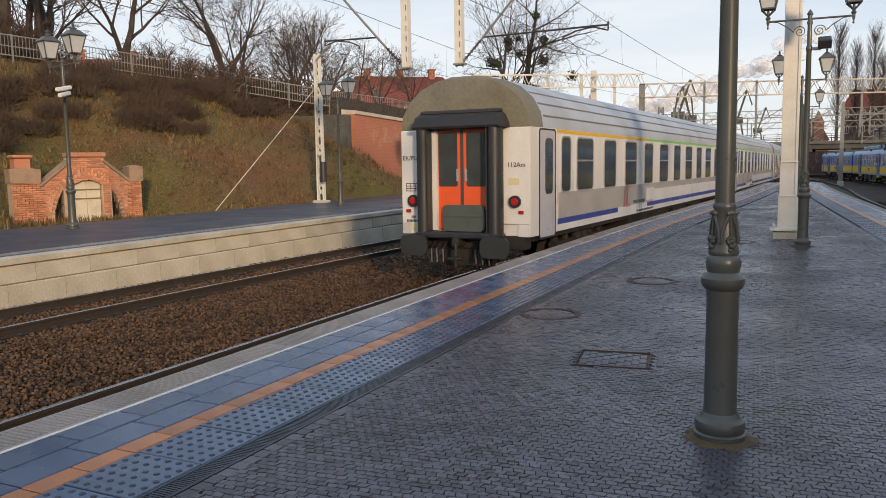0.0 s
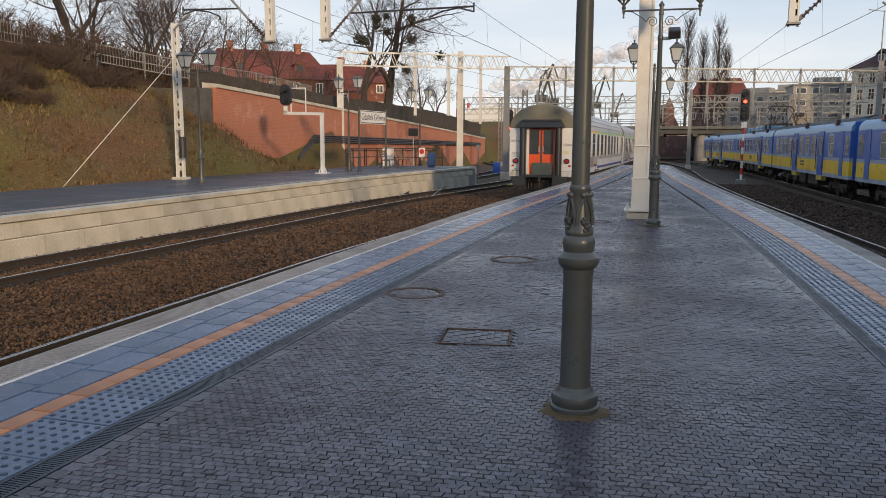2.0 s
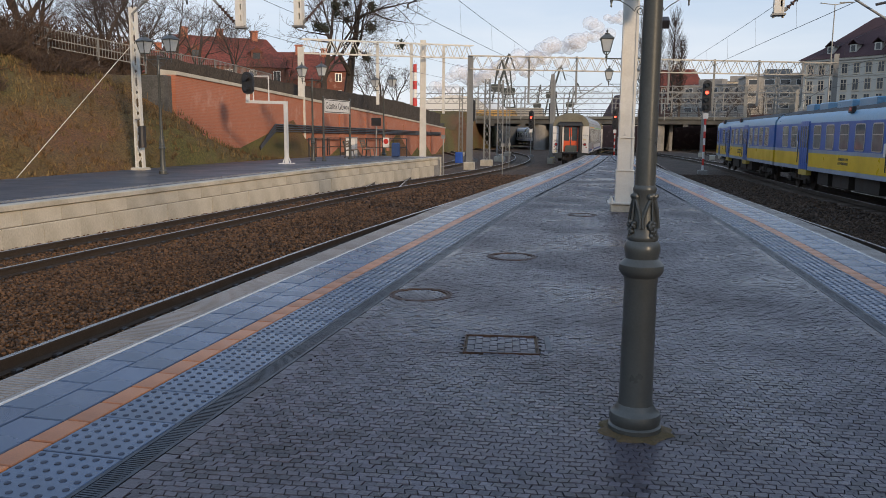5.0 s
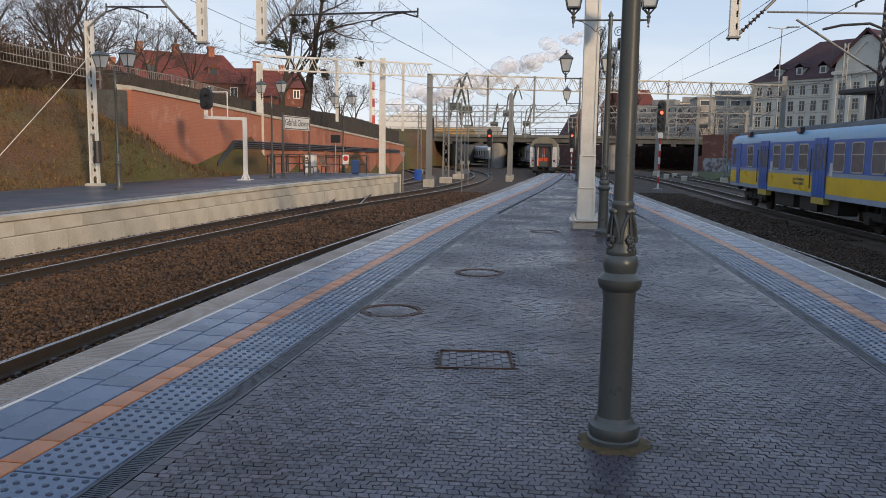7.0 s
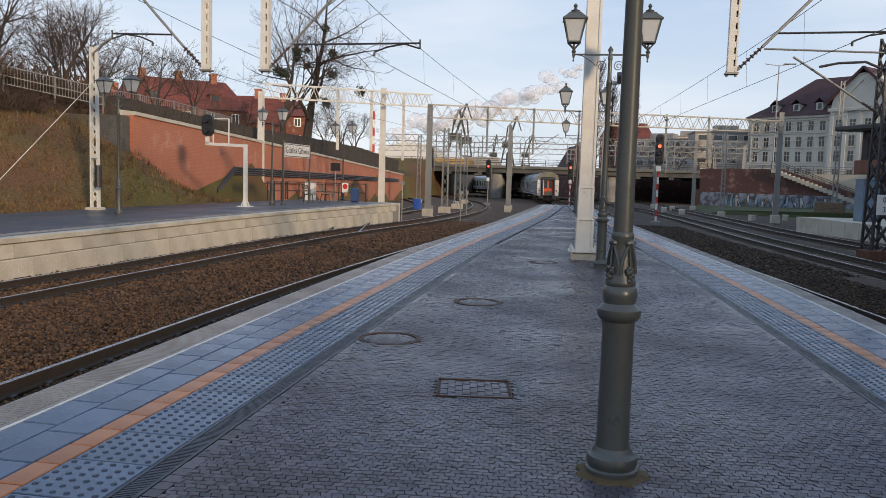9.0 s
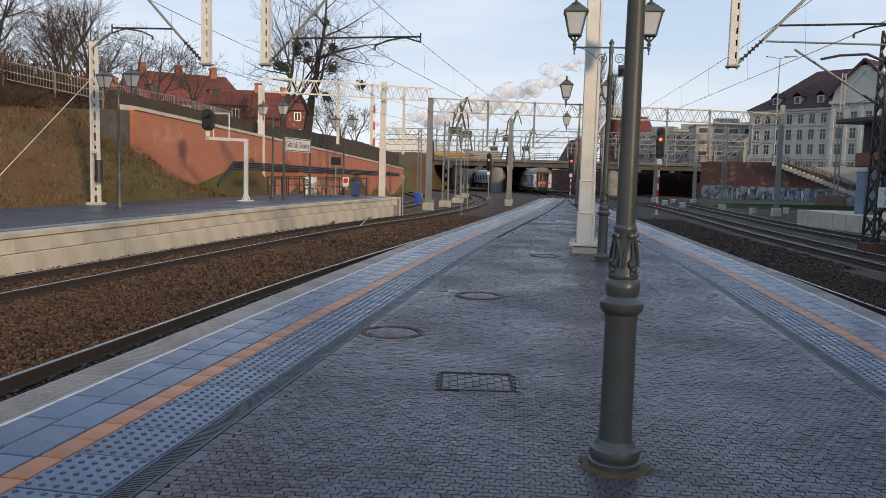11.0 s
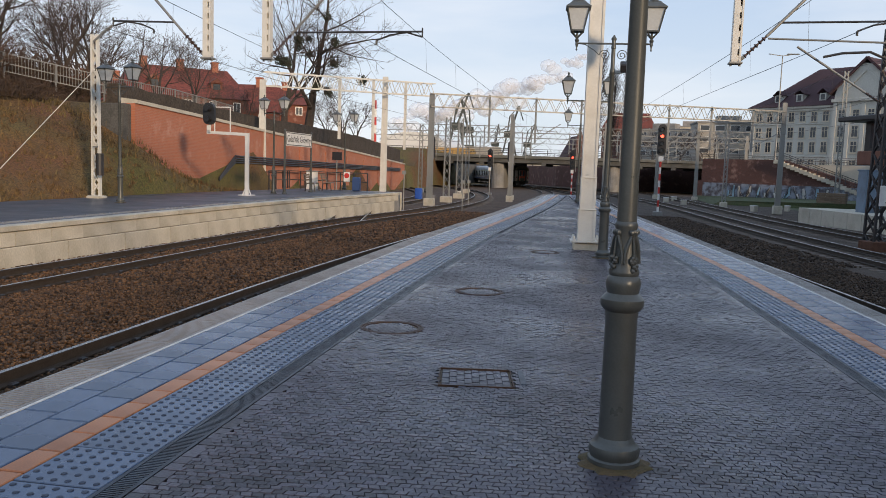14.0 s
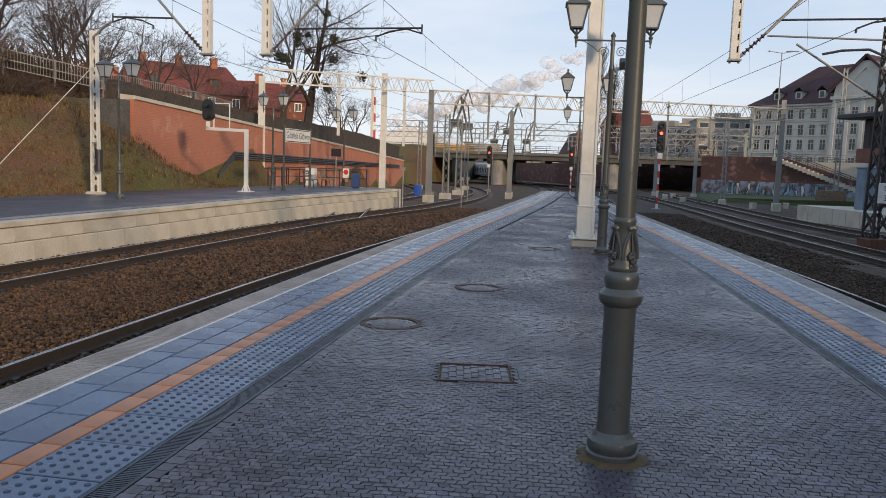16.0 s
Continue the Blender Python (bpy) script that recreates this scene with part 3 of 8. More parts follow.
def lamp_post(x, y, yaw, label, extra=None, seg=28):
    t = thing("lamp_post", label, "lamp post", pose(x, y, 0, 0, 0, yaw), "platform lamp posts")
    if not LAMP_MESHES:
        base, col, orn, shaft, arm = Geo(), Geo(), Geo(), Geo(), Geo()
        base.lathe([(0.150, 0.0), (0.150, 0.035), (0.138, 0.045), (0.143, 0.06), (0.147, 0.085), (0.140, 0.11), (0.118, 0.125), (0.112, 0.14), (0.100, 0.16)], seg)
        col.lathe([(0.100, 0.15), (0.094, 0.2), (0.090, 0.85), (0.094, 0.875), (0.094, 0.895), (0.112, 0.91), (0.124, 0.935), (0.122, 0.965), (0.104, 0.985),
                   (0.090, 1.0), (0.096, 1.03), (0.100, 1.055), (0.092, 1.085), (0.080, 1.1)], seg)
        orn.lathe([(0.079, 1.095), (0.086, 1.11), (0.086, 1.125), (0.078, 1.14), (0.071, 1.2), (0.064, 1.28), (0.058, 1.36), (0.064, 1.375), (0.064, 1.39), (0.056, 1.405)], seg)
        for k in range(4):
            a0 = 2 * math.pi * k / 4 + 0.6
            def rp(a, z, r):
                return ((r) * math.cos(a), (r) * math.sin(a), z)
            for s in (-1, 1):
                pts = []
                for i in range(9):
                    f = i / 8
                    z = 1.34 - 0.17 * f
                    pts.append(rp(a0 + s * (0.08 + 0.62 * math.sin(f * 1.9)), z, 0.064 + 0.016 * f))
                for p, q in zip(pts, pts[1:]):
                    orn.cyl(p, q, 0.010, n=6)
                orn.blob(rp(a0 + s * 0.2, 1.345, 0.068), 0.017, 5)
            rnd = random.Random(k)
            for i in range(16):
                orn.blob(rp(a0 + rnd.uniform(-0.28, 0.28), 1.165 + rnd.uniform(-0.035, 0.04), 0.083), rnd.uniform(0.009, 0.016), 4)
            orn.blob(rp(a0, 1.35, 0.07), 0.015, 5)
            orn.cyl(rp(a0, 1.34, 0.066), rp(a0, 1.2, 0.08), 0.006, n=5)
        shaft.lathe([(0.055, 1.40), (0.054, 1.8), (0.044, 3.55), (0.05, 3.56), (0.054, 3.6), (0.05, 3.63), (0.040, 3.66), (0.038, 4.02), (0.048, 4.03), (0.048, 4.07), (0.036, 4.1),
                     (0.036, 4.18), (0.05, 4.19), (0.052, 4.215), (0.03, 4.25), (0.008, 4.285)], seg)
        arm.cyl((-0.70, 0, 4.12), (0.70, 0, 4.12), 0.018, n=10)
        for s in (-1, 1):
            scroll(arm, s * 0.16, s)
            arm.lathe([(0.005, 3.98), (0.02, 4.0), (0.012, 4.03), (0.028, 4.1), (0.028, 4.14), (0.02, 4.16)], 10, (s * 0.70, 0, 0))
        cage, glass, cap = lantern_geo()
        for name, g, mat in (("base", base, "lamp_iron"), ("column", col, "lamp_iron"), ("ornament", orn, "lamp_iron"), ("shaft", shaft, "lamp_iron"), ("cross_arm", arm, "lamp_iron"),
                             ("lantern", cage, "lamp_iron"), ("pane", glass, "lamp_glass"), ("cap", cap, "lamp_iron")):
            LAMP_MESHES[name] = g.mesh(name, M[mat], 35)
    ring = Geo()
    ring.lathe([(0.205, -0.006), (0.19, 0.004), (0.165, 0.010), (0.14, 0.012)], 28, wob=lambda i, z: 1 + 0.09 * math.sin(i * 1.7) + 0.05 * math.sin(i * 3.1))
    part("sand_rim", ring, M["joint_sand"], t, "mossy sand round the base")
    for name in ("base", "column", "ornament", "shaft", "cross_arm"):
        part(name, LAMP_MESHES[name], None, t, "cast garlands and rosettes" if name == "ornament" else "")
    for s in (-1, 1):
        l = part("lantern", LAMP_MESHES["lantern"], None, t)
        l.location = (s * 0.70, 0, 4.15)
        part("pane", LAMP_MESHES["pane"], None, l, "opal glass")
        part("cap", LAMP_MESHES["cap"], None, l)
    return t


near_label = "tall grey-green cast iron lamp post with garlands and two lanterns"
lamp_post(0.25, 4.15, 3, near_label)
second = lamp_post(0.39, 15.35, 3, "cast iron lamp post with two lanterns and a floodlight")
lamp_post(-0.09, 27.9, 5, "cast iron lamp post with two opal lanterns on the platform", seg=16)
lamp_post(-0.45, 43.3, 5, "cast iron lamp post with two opal lanterns on the platform", seg=16)
lamp_post(-16.55, 25.7, -18, "dark cast iron lamp post on the asphalt platform")
cctv = lamp_post(-17.9, 14.4, -14, "dark cast iron lamp post with white surveillance cameras")
lamp_post(-16.0, 38.6, -22, "dark cast iron lamp post on the asphalt platform")
lamp_post(-15.3, 48.6, -22, "dark cast iron lamp post on the asphalt platform")

cctv.scale = (1.07, 1.07, 1.07)
flood = Geo()
flood.m = pose(0.2, 0, 3.62, 25, 0, 0)
flood.box((-0.06, -0.16, 0.0), (0.16, 0.06, 0.17), 0.02)
part("floodlight", flood, M["black"], second, "dark floodlight housing")
flood = Geo()
flood.box((0.05, -0.03, 3.56), (0.2, 0.03, 3.62), 0.01)
flood.box((0.14, -0.02, 3.58), (0.2, 0.02, 3.72), 0.01)
part("floodlight_bracket", flood, M["white_steel"], second, "white bracket")
for dx, dz, rz in ((0.24, 3.40, 35), (0.26, 3.54, 20)):
    cam_g = Geo()
    cam_g.m = pose(dx, -0.05, dz, 12, 0, rz)
    cam_g.box((-0.05, -0.32, -0.05), (0.05, 0.12, 0.05), 0.02)
    cam_g.m = Matrix()
    cam_g.beam((0.03, 0, dz - 0.05), (dx, -0.05, dz - 0.05), 0.03)
    part("security_camera", cam_g, M["white_paint"], cctv, "white bullet camera")


# ---- portal column, droppers and overhead line ----
def portal_column():
    t = thing("portal_column", "cream painted steel column on a concrete plinth", "column", pose(0.05, 17.05, 0, 0, 0, 4))
    g = Geo()
    g.box((-0.27, -0.27, -0.05), (0.27, 0.27, 0.13), 0.02)
    part("plinth", g, M["concrete"], t, "wet concrete plinth")
    g = Geo()
    g.box((-0.33, -0.31, 0.15), (0.33, 0.31, 0.185), 0.006)
    for a in (-0.26, 0.26):
        for b in (-0.24, 0.24):
            g.cyl((a, b, 0.12), (a, b, 0.29), 0.022, n=8)
            g.cyl((a, b, 0.185), (a, b, 0.225), 0.042, n=6)
    part("base_plate", g, M["white_steel"], t, "bolted base plate")
    g = Geo()
    for z0, z1, w in ((0.185, 0.86, 0.185), (0.86, 1.55, 0.165), (1.55, 7.2, 0.158)):
        g.box((-w, -w, z0), (-w + 0.05, w, z1), 0.008)
        g.box((w - 0.05, -w, z0), (w, w, z1), 0.008)
        g.box((-w + 0.05, -w + 0.02, z0), (w - 0.05, w - 0.02, z1))
    g.box((-0.195, -0.195, 0.85), (0.195, 0.195, 0.87), 0.004)
    g.box((-0.175, -0.175, 1.54), (0.175, 0.175, 1.56), 0.004)
    for z in (0.55, 1.45, 1.62):
        g.cyl((-0.02, -0.16, z), (-0.02, -0.195, z), 0.012, n=6)
    part("shaft", g, M["white_steel"], t)
    return t


portal_column()


def truss_beam(g, p, q, h, w, panels, bar=0.065):
    p, q = Vector(p), Vector(q)
    d = (q - p).normalized()
    s = Vector((d.y, -d.x, 0)).normalized() * (w / 2)
    up = Vector((0, 0, h))
    for o in (s, -s):
        g.beam(p + o, q + o, bar)
        g.beam(p + o + up, q + o + up, bar)
        for i in range(panels):
            a, b, c = p.lerp(q, i / panels), p.lerp(q, (i + 0.5) / panels), p.lerp(q, (i + 1) / panels)
            g.beam(a + o, b + o + up, bar * 0.6)
            g.beam(b + o + up, c + o, bar * 0.6)
    for i in range(panels + 1):
        a = p.lerp(q, i / panels)
        g.beam(a + s, a - s, 0.05)
        g.beam(a + s + up, a - s + up, 0.05)


g = Geo()
truss_beam(g, (-13.5, 17.05, 6.9), (8.5, 17.05, 6.9), 0.7, 0.4, 22)
whole("portal_beam", g, M["white_steel"], "cream lattice beam spanning the tracks", "beam")


def dropper(x, y, z):
    t = thing("hanging_post", "cream perforated steel post hanging over the track", "catenary post", Matrix.Translation((x, y, z)), "hanging catenary posts")
    g = Geo()
    g.box((-0.095, -0.09, 0), (0.02, 0.09, 2.9), 0.006)
    part("channel", g, M["white_steel"], t)
    g = Geo()
    g.box((0.06, -0.09, 0), (0.095, 0.09, 2.9), 0.006)
    part("channel", g, M["white_steel"], t)
    g = Geo()
    for i in range(12):
        g.box((0.02, -0.08, 0.02 + 0.25 * i), (0.06, 0.08, 0.14 + 0.25 * i))
    part("batten", g, M["white_steel"], t, kind="stuff")
    g = Geo()
    g.box((0.021, 0.05, 0.0), (0.059, 0.06, 2.9))
    part("web", g, M["rust"], t, "dark recessed web")
    g = Geo()
    g.box((-0.13, -0.12, -0.03), (0.13, 0.12, 0.012), 0.005)
    for a in (-0.09, 0.09):
        g.cyl((a, 0, -0.07), (a, 0, 0.05), 0.025, n=8)
    part("end_plate", g, M["galv"], t, "bolted end plate")
    return t


def insulator(g, p, q, n=6, r=0.055):
    p, q = Vector(p), Vector(q)
    for i in range(n):
        a, b = p.lerp(q, (i + 0.2) / n), p.lerp(q, (i + 0.6) / n)
        g.cyl(a, b, r, r * 0.45, 10)
    g.cyl(p, q, r * 0.4, n=8)


def cantilever(x, y, z, sgn, reach, arm_z, arm_to):
    """A tubular bracket with its insulator and registration arm."""
    t = thing("catenary_bracket", "steel tube catenary bracket with ribbed insulators", "catenary bracket", group="catenary brackets")
    a = Vector((x + sgn * 0.16, y, z + 0.12))
    b = a + Vector((sgn * 0.42, 0, 0.42))
    c = Vector((x + sgn * reach, y, z + 0.12 + (reach - 0.16) * 1.05))
    g = Geo()
    insulator(g, a, b)
    part("insulator", g, M["insulator"], t, "brown ribbed insulator")
    g = Geo()
    g.cyl(b, c, 0.032, n=8)
    g.cyl(a - Vector((sgn * 0.06, 0, 0.05)), a, 0.04, n=8)
    part("diagonal_tube", g, M["galv"], t)
    k = (arm_z - b.z) / (c.z - b.z)
    d = b.lerp(c, k)
    g = Geo()
    g.cyl(d, (arm_to, y, arm_z + 0.03), 0.022, n=8)
    e = Vector((arm_to, y, arm_z + 0.03))
    g.tube([e + Vector((0, 0, 0.08)), e - Vector((0, 0, 0.12))], 0.02, 6)
    g.tube([e - Vector((0, 0, 0.12)), e + Vector((-sgn * 0.35, 0, -0.02)), e + Vector((-sgn * 0.75, 0, -0.08)), e + Vector((-sgn * 1.05, 0, -0.2))], 0.018, 6)
    g.cyl(e + Vector((-sgn * 1.05, 0, -0.2)), e + Vector((-sgn * 1.05, 0, -0.29)), 0.025, n=8)
    part("registration_arm", g, M["dark_steel"], t, "dark registration arm")


for dx, sgn, reach, az, to in ((-8.87, -1, 1.9, 4.85, -11.3), (-7.4, 1, 2.2, 4.62, -3.75), (2.93, 1, 2.4, 4.85, 6.3)):
    dropper(dx, 17.2, 4.03)
    cantilever(dx, 17.2, 4.03, sgn, reach, az, to)


def overhead(curve, stag, y0, y1, spans, hc=5.45, hm=6.75):
    """Contact and carrying wire of one track."""
    t = thing("overhead_line", "thin dark contact and carrying wires with droppers", "overhead line", group="overhead lines")
    cw, mw, dr = [], [], Geo()
    ys = [y0 + (y1 - y0) * i / 60 for i in range(61)]
    sup = np.array(spans, float)

    def mess(y):
        i = int(np.clip(np.searchsorted(sup, y) - 1, 0, len(sup) - 2))
        f = (y - sup[i]) / (sup[i + 1] - sup[i])
        return rail_z(y) + hm - 2.0 * f * (1 - f) - 2.2 * clamp01((y - 85) / 50)
    for y in ys:
        cw.append(Vector((curve(y) + stag, y, rail_z(y) + hc - 1.3 * clamp01((y - 85) / 50))))
        mw.append(Vector((curve(y) + stag * 0.7, y, mess(y))))
    g = Geo()
    g.tube(cw, 0.008, 5)
    part("contact_wire", g, M["wire"], t)
    g = Geo()
    g.tube(mw, 0.008, 5)
    part("carrying_wire", g, M["wire"], t)
    for i in range(1, 60, 2):
        dr.cyl(cw[i], mw[i], 0.0035, n=4)
    part("droppers", dr, M["wire"], t, kind="stuff")


overhead(track_a, 0.2, -10, 128, (-40, 17.2, 61, 105, 150))
overhead(track_b, -0.1, -10, 128, (-40, 17.2, 58, 105, 150))
overhead(track_c, 0.2, -10, 128, (-40, 17.2, 63, 105, 150))
overhead(track_d, 0.0, -10, 128, (-40, 33, 65, 105, 150))
overhead(track_e, 0.0, -10, 128, (-40, 33, 66, 105, 150))

# ---- trains ----
class Line:
    """A track centre by the distance along it."""

    def __init__(self, curve, y0, y1):
        self.ys = np.linspace(y0, y1, 1200)
        self.xs = np.array([curve(y) for y in self.ys])
        self.s = np.concatenate([[0], np.cumsum(np.hypot(np.diff(self.xs), np.diff(self.ys)))])

    def s_of(self, y):
        return float(np.interp(y, self.ys, self.s))

    def at(self, s):
        y = float(np.interp(s, self.s, self.ys))
        return Vector((float(np.interp(s, self.s, self.xs)), y, rail_z(y)))


def pose_on(line, s, half):
    """The pose of a vehicle whose bogies stand half in front of and behind s."""
    a, b = line.at(s - half), line.at(s + half)
    d = b - a
    yaw, pitch = math.atan2(-d.x, d.y), math.atan2(d.z, math.hypot(d.x, d.y))
    return Matrix.Translation((a + b) / 2) @ Euler((pitch, 0, yaw)).to_matrix().to_4x4()


IC_LINE, EMU_LINE = Line(track_a, -40, 420), Line(track_d, -140, 320)

T = {}
T["white"] = surface("dirty_white_coach_paint", (0.72, 0.70, 0.67), 0.33, 0, 0.04, (0.47, 0.43, 0.37), 0.4, 0.8, 30, 0.05, 0.002, stretch=(1, 1, 0.3))
T["grey_panel"] = surface("warm_grey_coach_paint", (0.40, 0.37, 0.345), 0.4, 0, 0.05, (0.25, 0.22, 0.18), 0.45, 0.9, 30, 0.05, 0.002)
T["roof"] = surface("grey_roof_paint", (0.36, 0.385, 0.42), 0.38, 0, 0.06, (0.26, 0.27, 0.28), 0.5, 0.5, 20, 0.05, 0.003)
T["roof_end"] = surface("sooty_olive_roof_end", (0.17, 0.155, 0.105), 0.6, 0, 0.15, (0.08, 0.07, 0.05), 0.6, 1.0, 20, 0.05, 0.003)
T["door_orange"] = surface("orange_red_door", (0.72, 0.10, 0.025), 0.4, 0, 0.05, (0.45, 0.08, 0.03), 0.3, 1.5, 30, 0.03)
T["rubber"] = surface("black_gangway_rubber", (0.022, 0.024, 0.028), 0.5, 0, 0.2, (0.05, 0.045, 0.04), 0.4, 2, 30, 0.1)
T["under"] = surface("oily_underframe", (0.032, 0.028, 0.024), 0.7, 0.2, 0.3, (0.07, 0.045, 0.03), 0.45, 2, 20, 0.3, 0.004)
T["glass"] = surface("tinted_coach_glass", (0.03, 0.036, 0.04), 0.08, 0, 0.1, bump=0)
T["frame"] = surface("aluminium_window_frame", (0.5, 0.49, 0.46), 0.4, 0.6, 0.05, bump=0)
T["blue"] = surface("blue_stripe", (0.03, 0.055, 0.27), 0.4, 0, 0.08, bump=0)
T["yellow"] = surface("yellow_stripe", (0.72, 0.43, 0.03), 0.4, 0, 0.05, bump=0)
T["green"] = surface("green_stripe", (0.24, 0.52, 0.14), 0.4, 0, 0.05, bump=0)
T["bar"] = surface("dark_lettering", (0.06, 0.055, 0.055), 0.5, 0, 0.1, bump=0)
T["plate"] = surface("grey_green_steel_plate", (0.10, 0.115, 0.10), 0.5, 0.3, 0.15, (0.06, 0.06, 0.05), 0.5, 2, 30, 0.1)
T["pink"] = surface("faded_red_mark", (0.52, 0.2, 0.2), 0.45, 0, 0.1, bump=0)
T["pale_yellow"] = surface("pale_yellow_label", (0.62, 0.56, 0.32), 0.5, 0, 0.1, bump=0)
T["off_red"] = surface("red_lens", (0.35, 0.015, 0.02), 0.15, 0, 0.1, bump=0)
T["tail_on"] = glow("tail_light", (0.6, 0.015, 0.02), 0.12)
T["buffer"] = surface("greasy_grey_buffer", (0.045, 0.05, 0.05), 0.45, 0.3, 0.2, (0.03, 0.028, 0.025), 0.5, 3, 30, 0.1)
T["door_grey"] = surface("lavender_grey_door_paint", (0.46, 0.46, 0.49), 0.35, 0, 0.04, (0.3, 0.28, 0.26), 0.4, 1.2, 30, 0.04)
T["coach_glass"] = surface("tinted_coach_window", (0.055, 0.068, 0.072), 0.08, 0, 0.2, (0.025, 0.03, 0.032), 0.6, 0.5, 3, 0)
# Base lightened in pale patches to stand in for sky reflected in the panes.
T["emu_glass"] = surface("dusty_train_glass", (0.13, 0.155, 0.165), 0.12, 0, 0.25, (0.05, 0.06, 0.065), 0.6, 0.35, 3, 0)
T["step"] = surface("yellow_step_edge", (0.5, 0.38, 0.07), 0.6, 0, 0.2, bump=0)


def bogie(parent, y, name="bogie"):
    b = Geo()
    for s in (-1, 1):
        b.box((s * 1.02 - 0.09, y - 1.75, 0.42), (s * 1.02 + 0.09, y + 1.75, 0.68), 0.03)
        for a in (-1.25, 1.25):
            b.box((s * 1.05 - 0.13, y + a - 0.2, 0.28), (s * 1.05 + 0.13, y + a + 0.2, 0.55), 0.04)
            b.cyl((s * 1.0, y + a - 0.35, 0.45), (s * 1.0, y + a - 0.35, 0.85), 0.09, n=10)
            b.cyl((s * 1.0, y + a + 0.35, 0.45), (s * 1.0, y + a + 0.35, 0.85), 0.09, n=10)
        b.cyl((s * 1.05, y - 0.25, 0.5), (s * 1.05, y - 0.25, 0.95), 0.13, n=10)
        b.cyl((s * 1.05, y + 0.25, 0.5), (s * 1.05, y + 0.25, 0.95), 0.13, n=10)
    b.box((-1.0, y - 0.25, 0.45), (1.0, y + 0.25, 0.7), 0.03)
    b = part(name, b, T["under"], parent, "oily brown bogie frame")
    for a in (-1.25, 1.25):
        for s in (-1, 1):
            w = Geo()
            w.cyl((s * 0.69, y + a, 0.46), (s * 0.80, y + a, 0.46), 0.46, n=24)
            w.cyl((s * 0.66, y + a, 0.46), (s * 0.69, y + a, 0.46), 0.49, n=24)
            w.cyl((s * 0.8, y + a, 0.46), (s * 0.86, y + a, 0.46), 0.12, n=12)
            part("wheel", w, M["rail_side"], b)


def side_panel(g, x, y0, y1, z0, z1, out=0.004):
    s = 1 if x > 0 else -1
    g.box((min(x, x + s * out), y0, z0), (max(x, x + s * out), y1, z1))


COACH_PROFILE = [(-1.41, 0.98), (-1.41, 2.0), (-1.41, 3.08), (-1.36, 3.36), (-1.2, 3.62), (-0.95, 3.82), (-0.6, 3.96), (-0.25, 4.03),
                 (0.25, 4.03), (0.6, 3.96), (0.95, 3.82), (1.2, 3.62), (1.36, 3.36), (1.41, 3.08), (1.41, 2.0), (1.41, 0.98)]


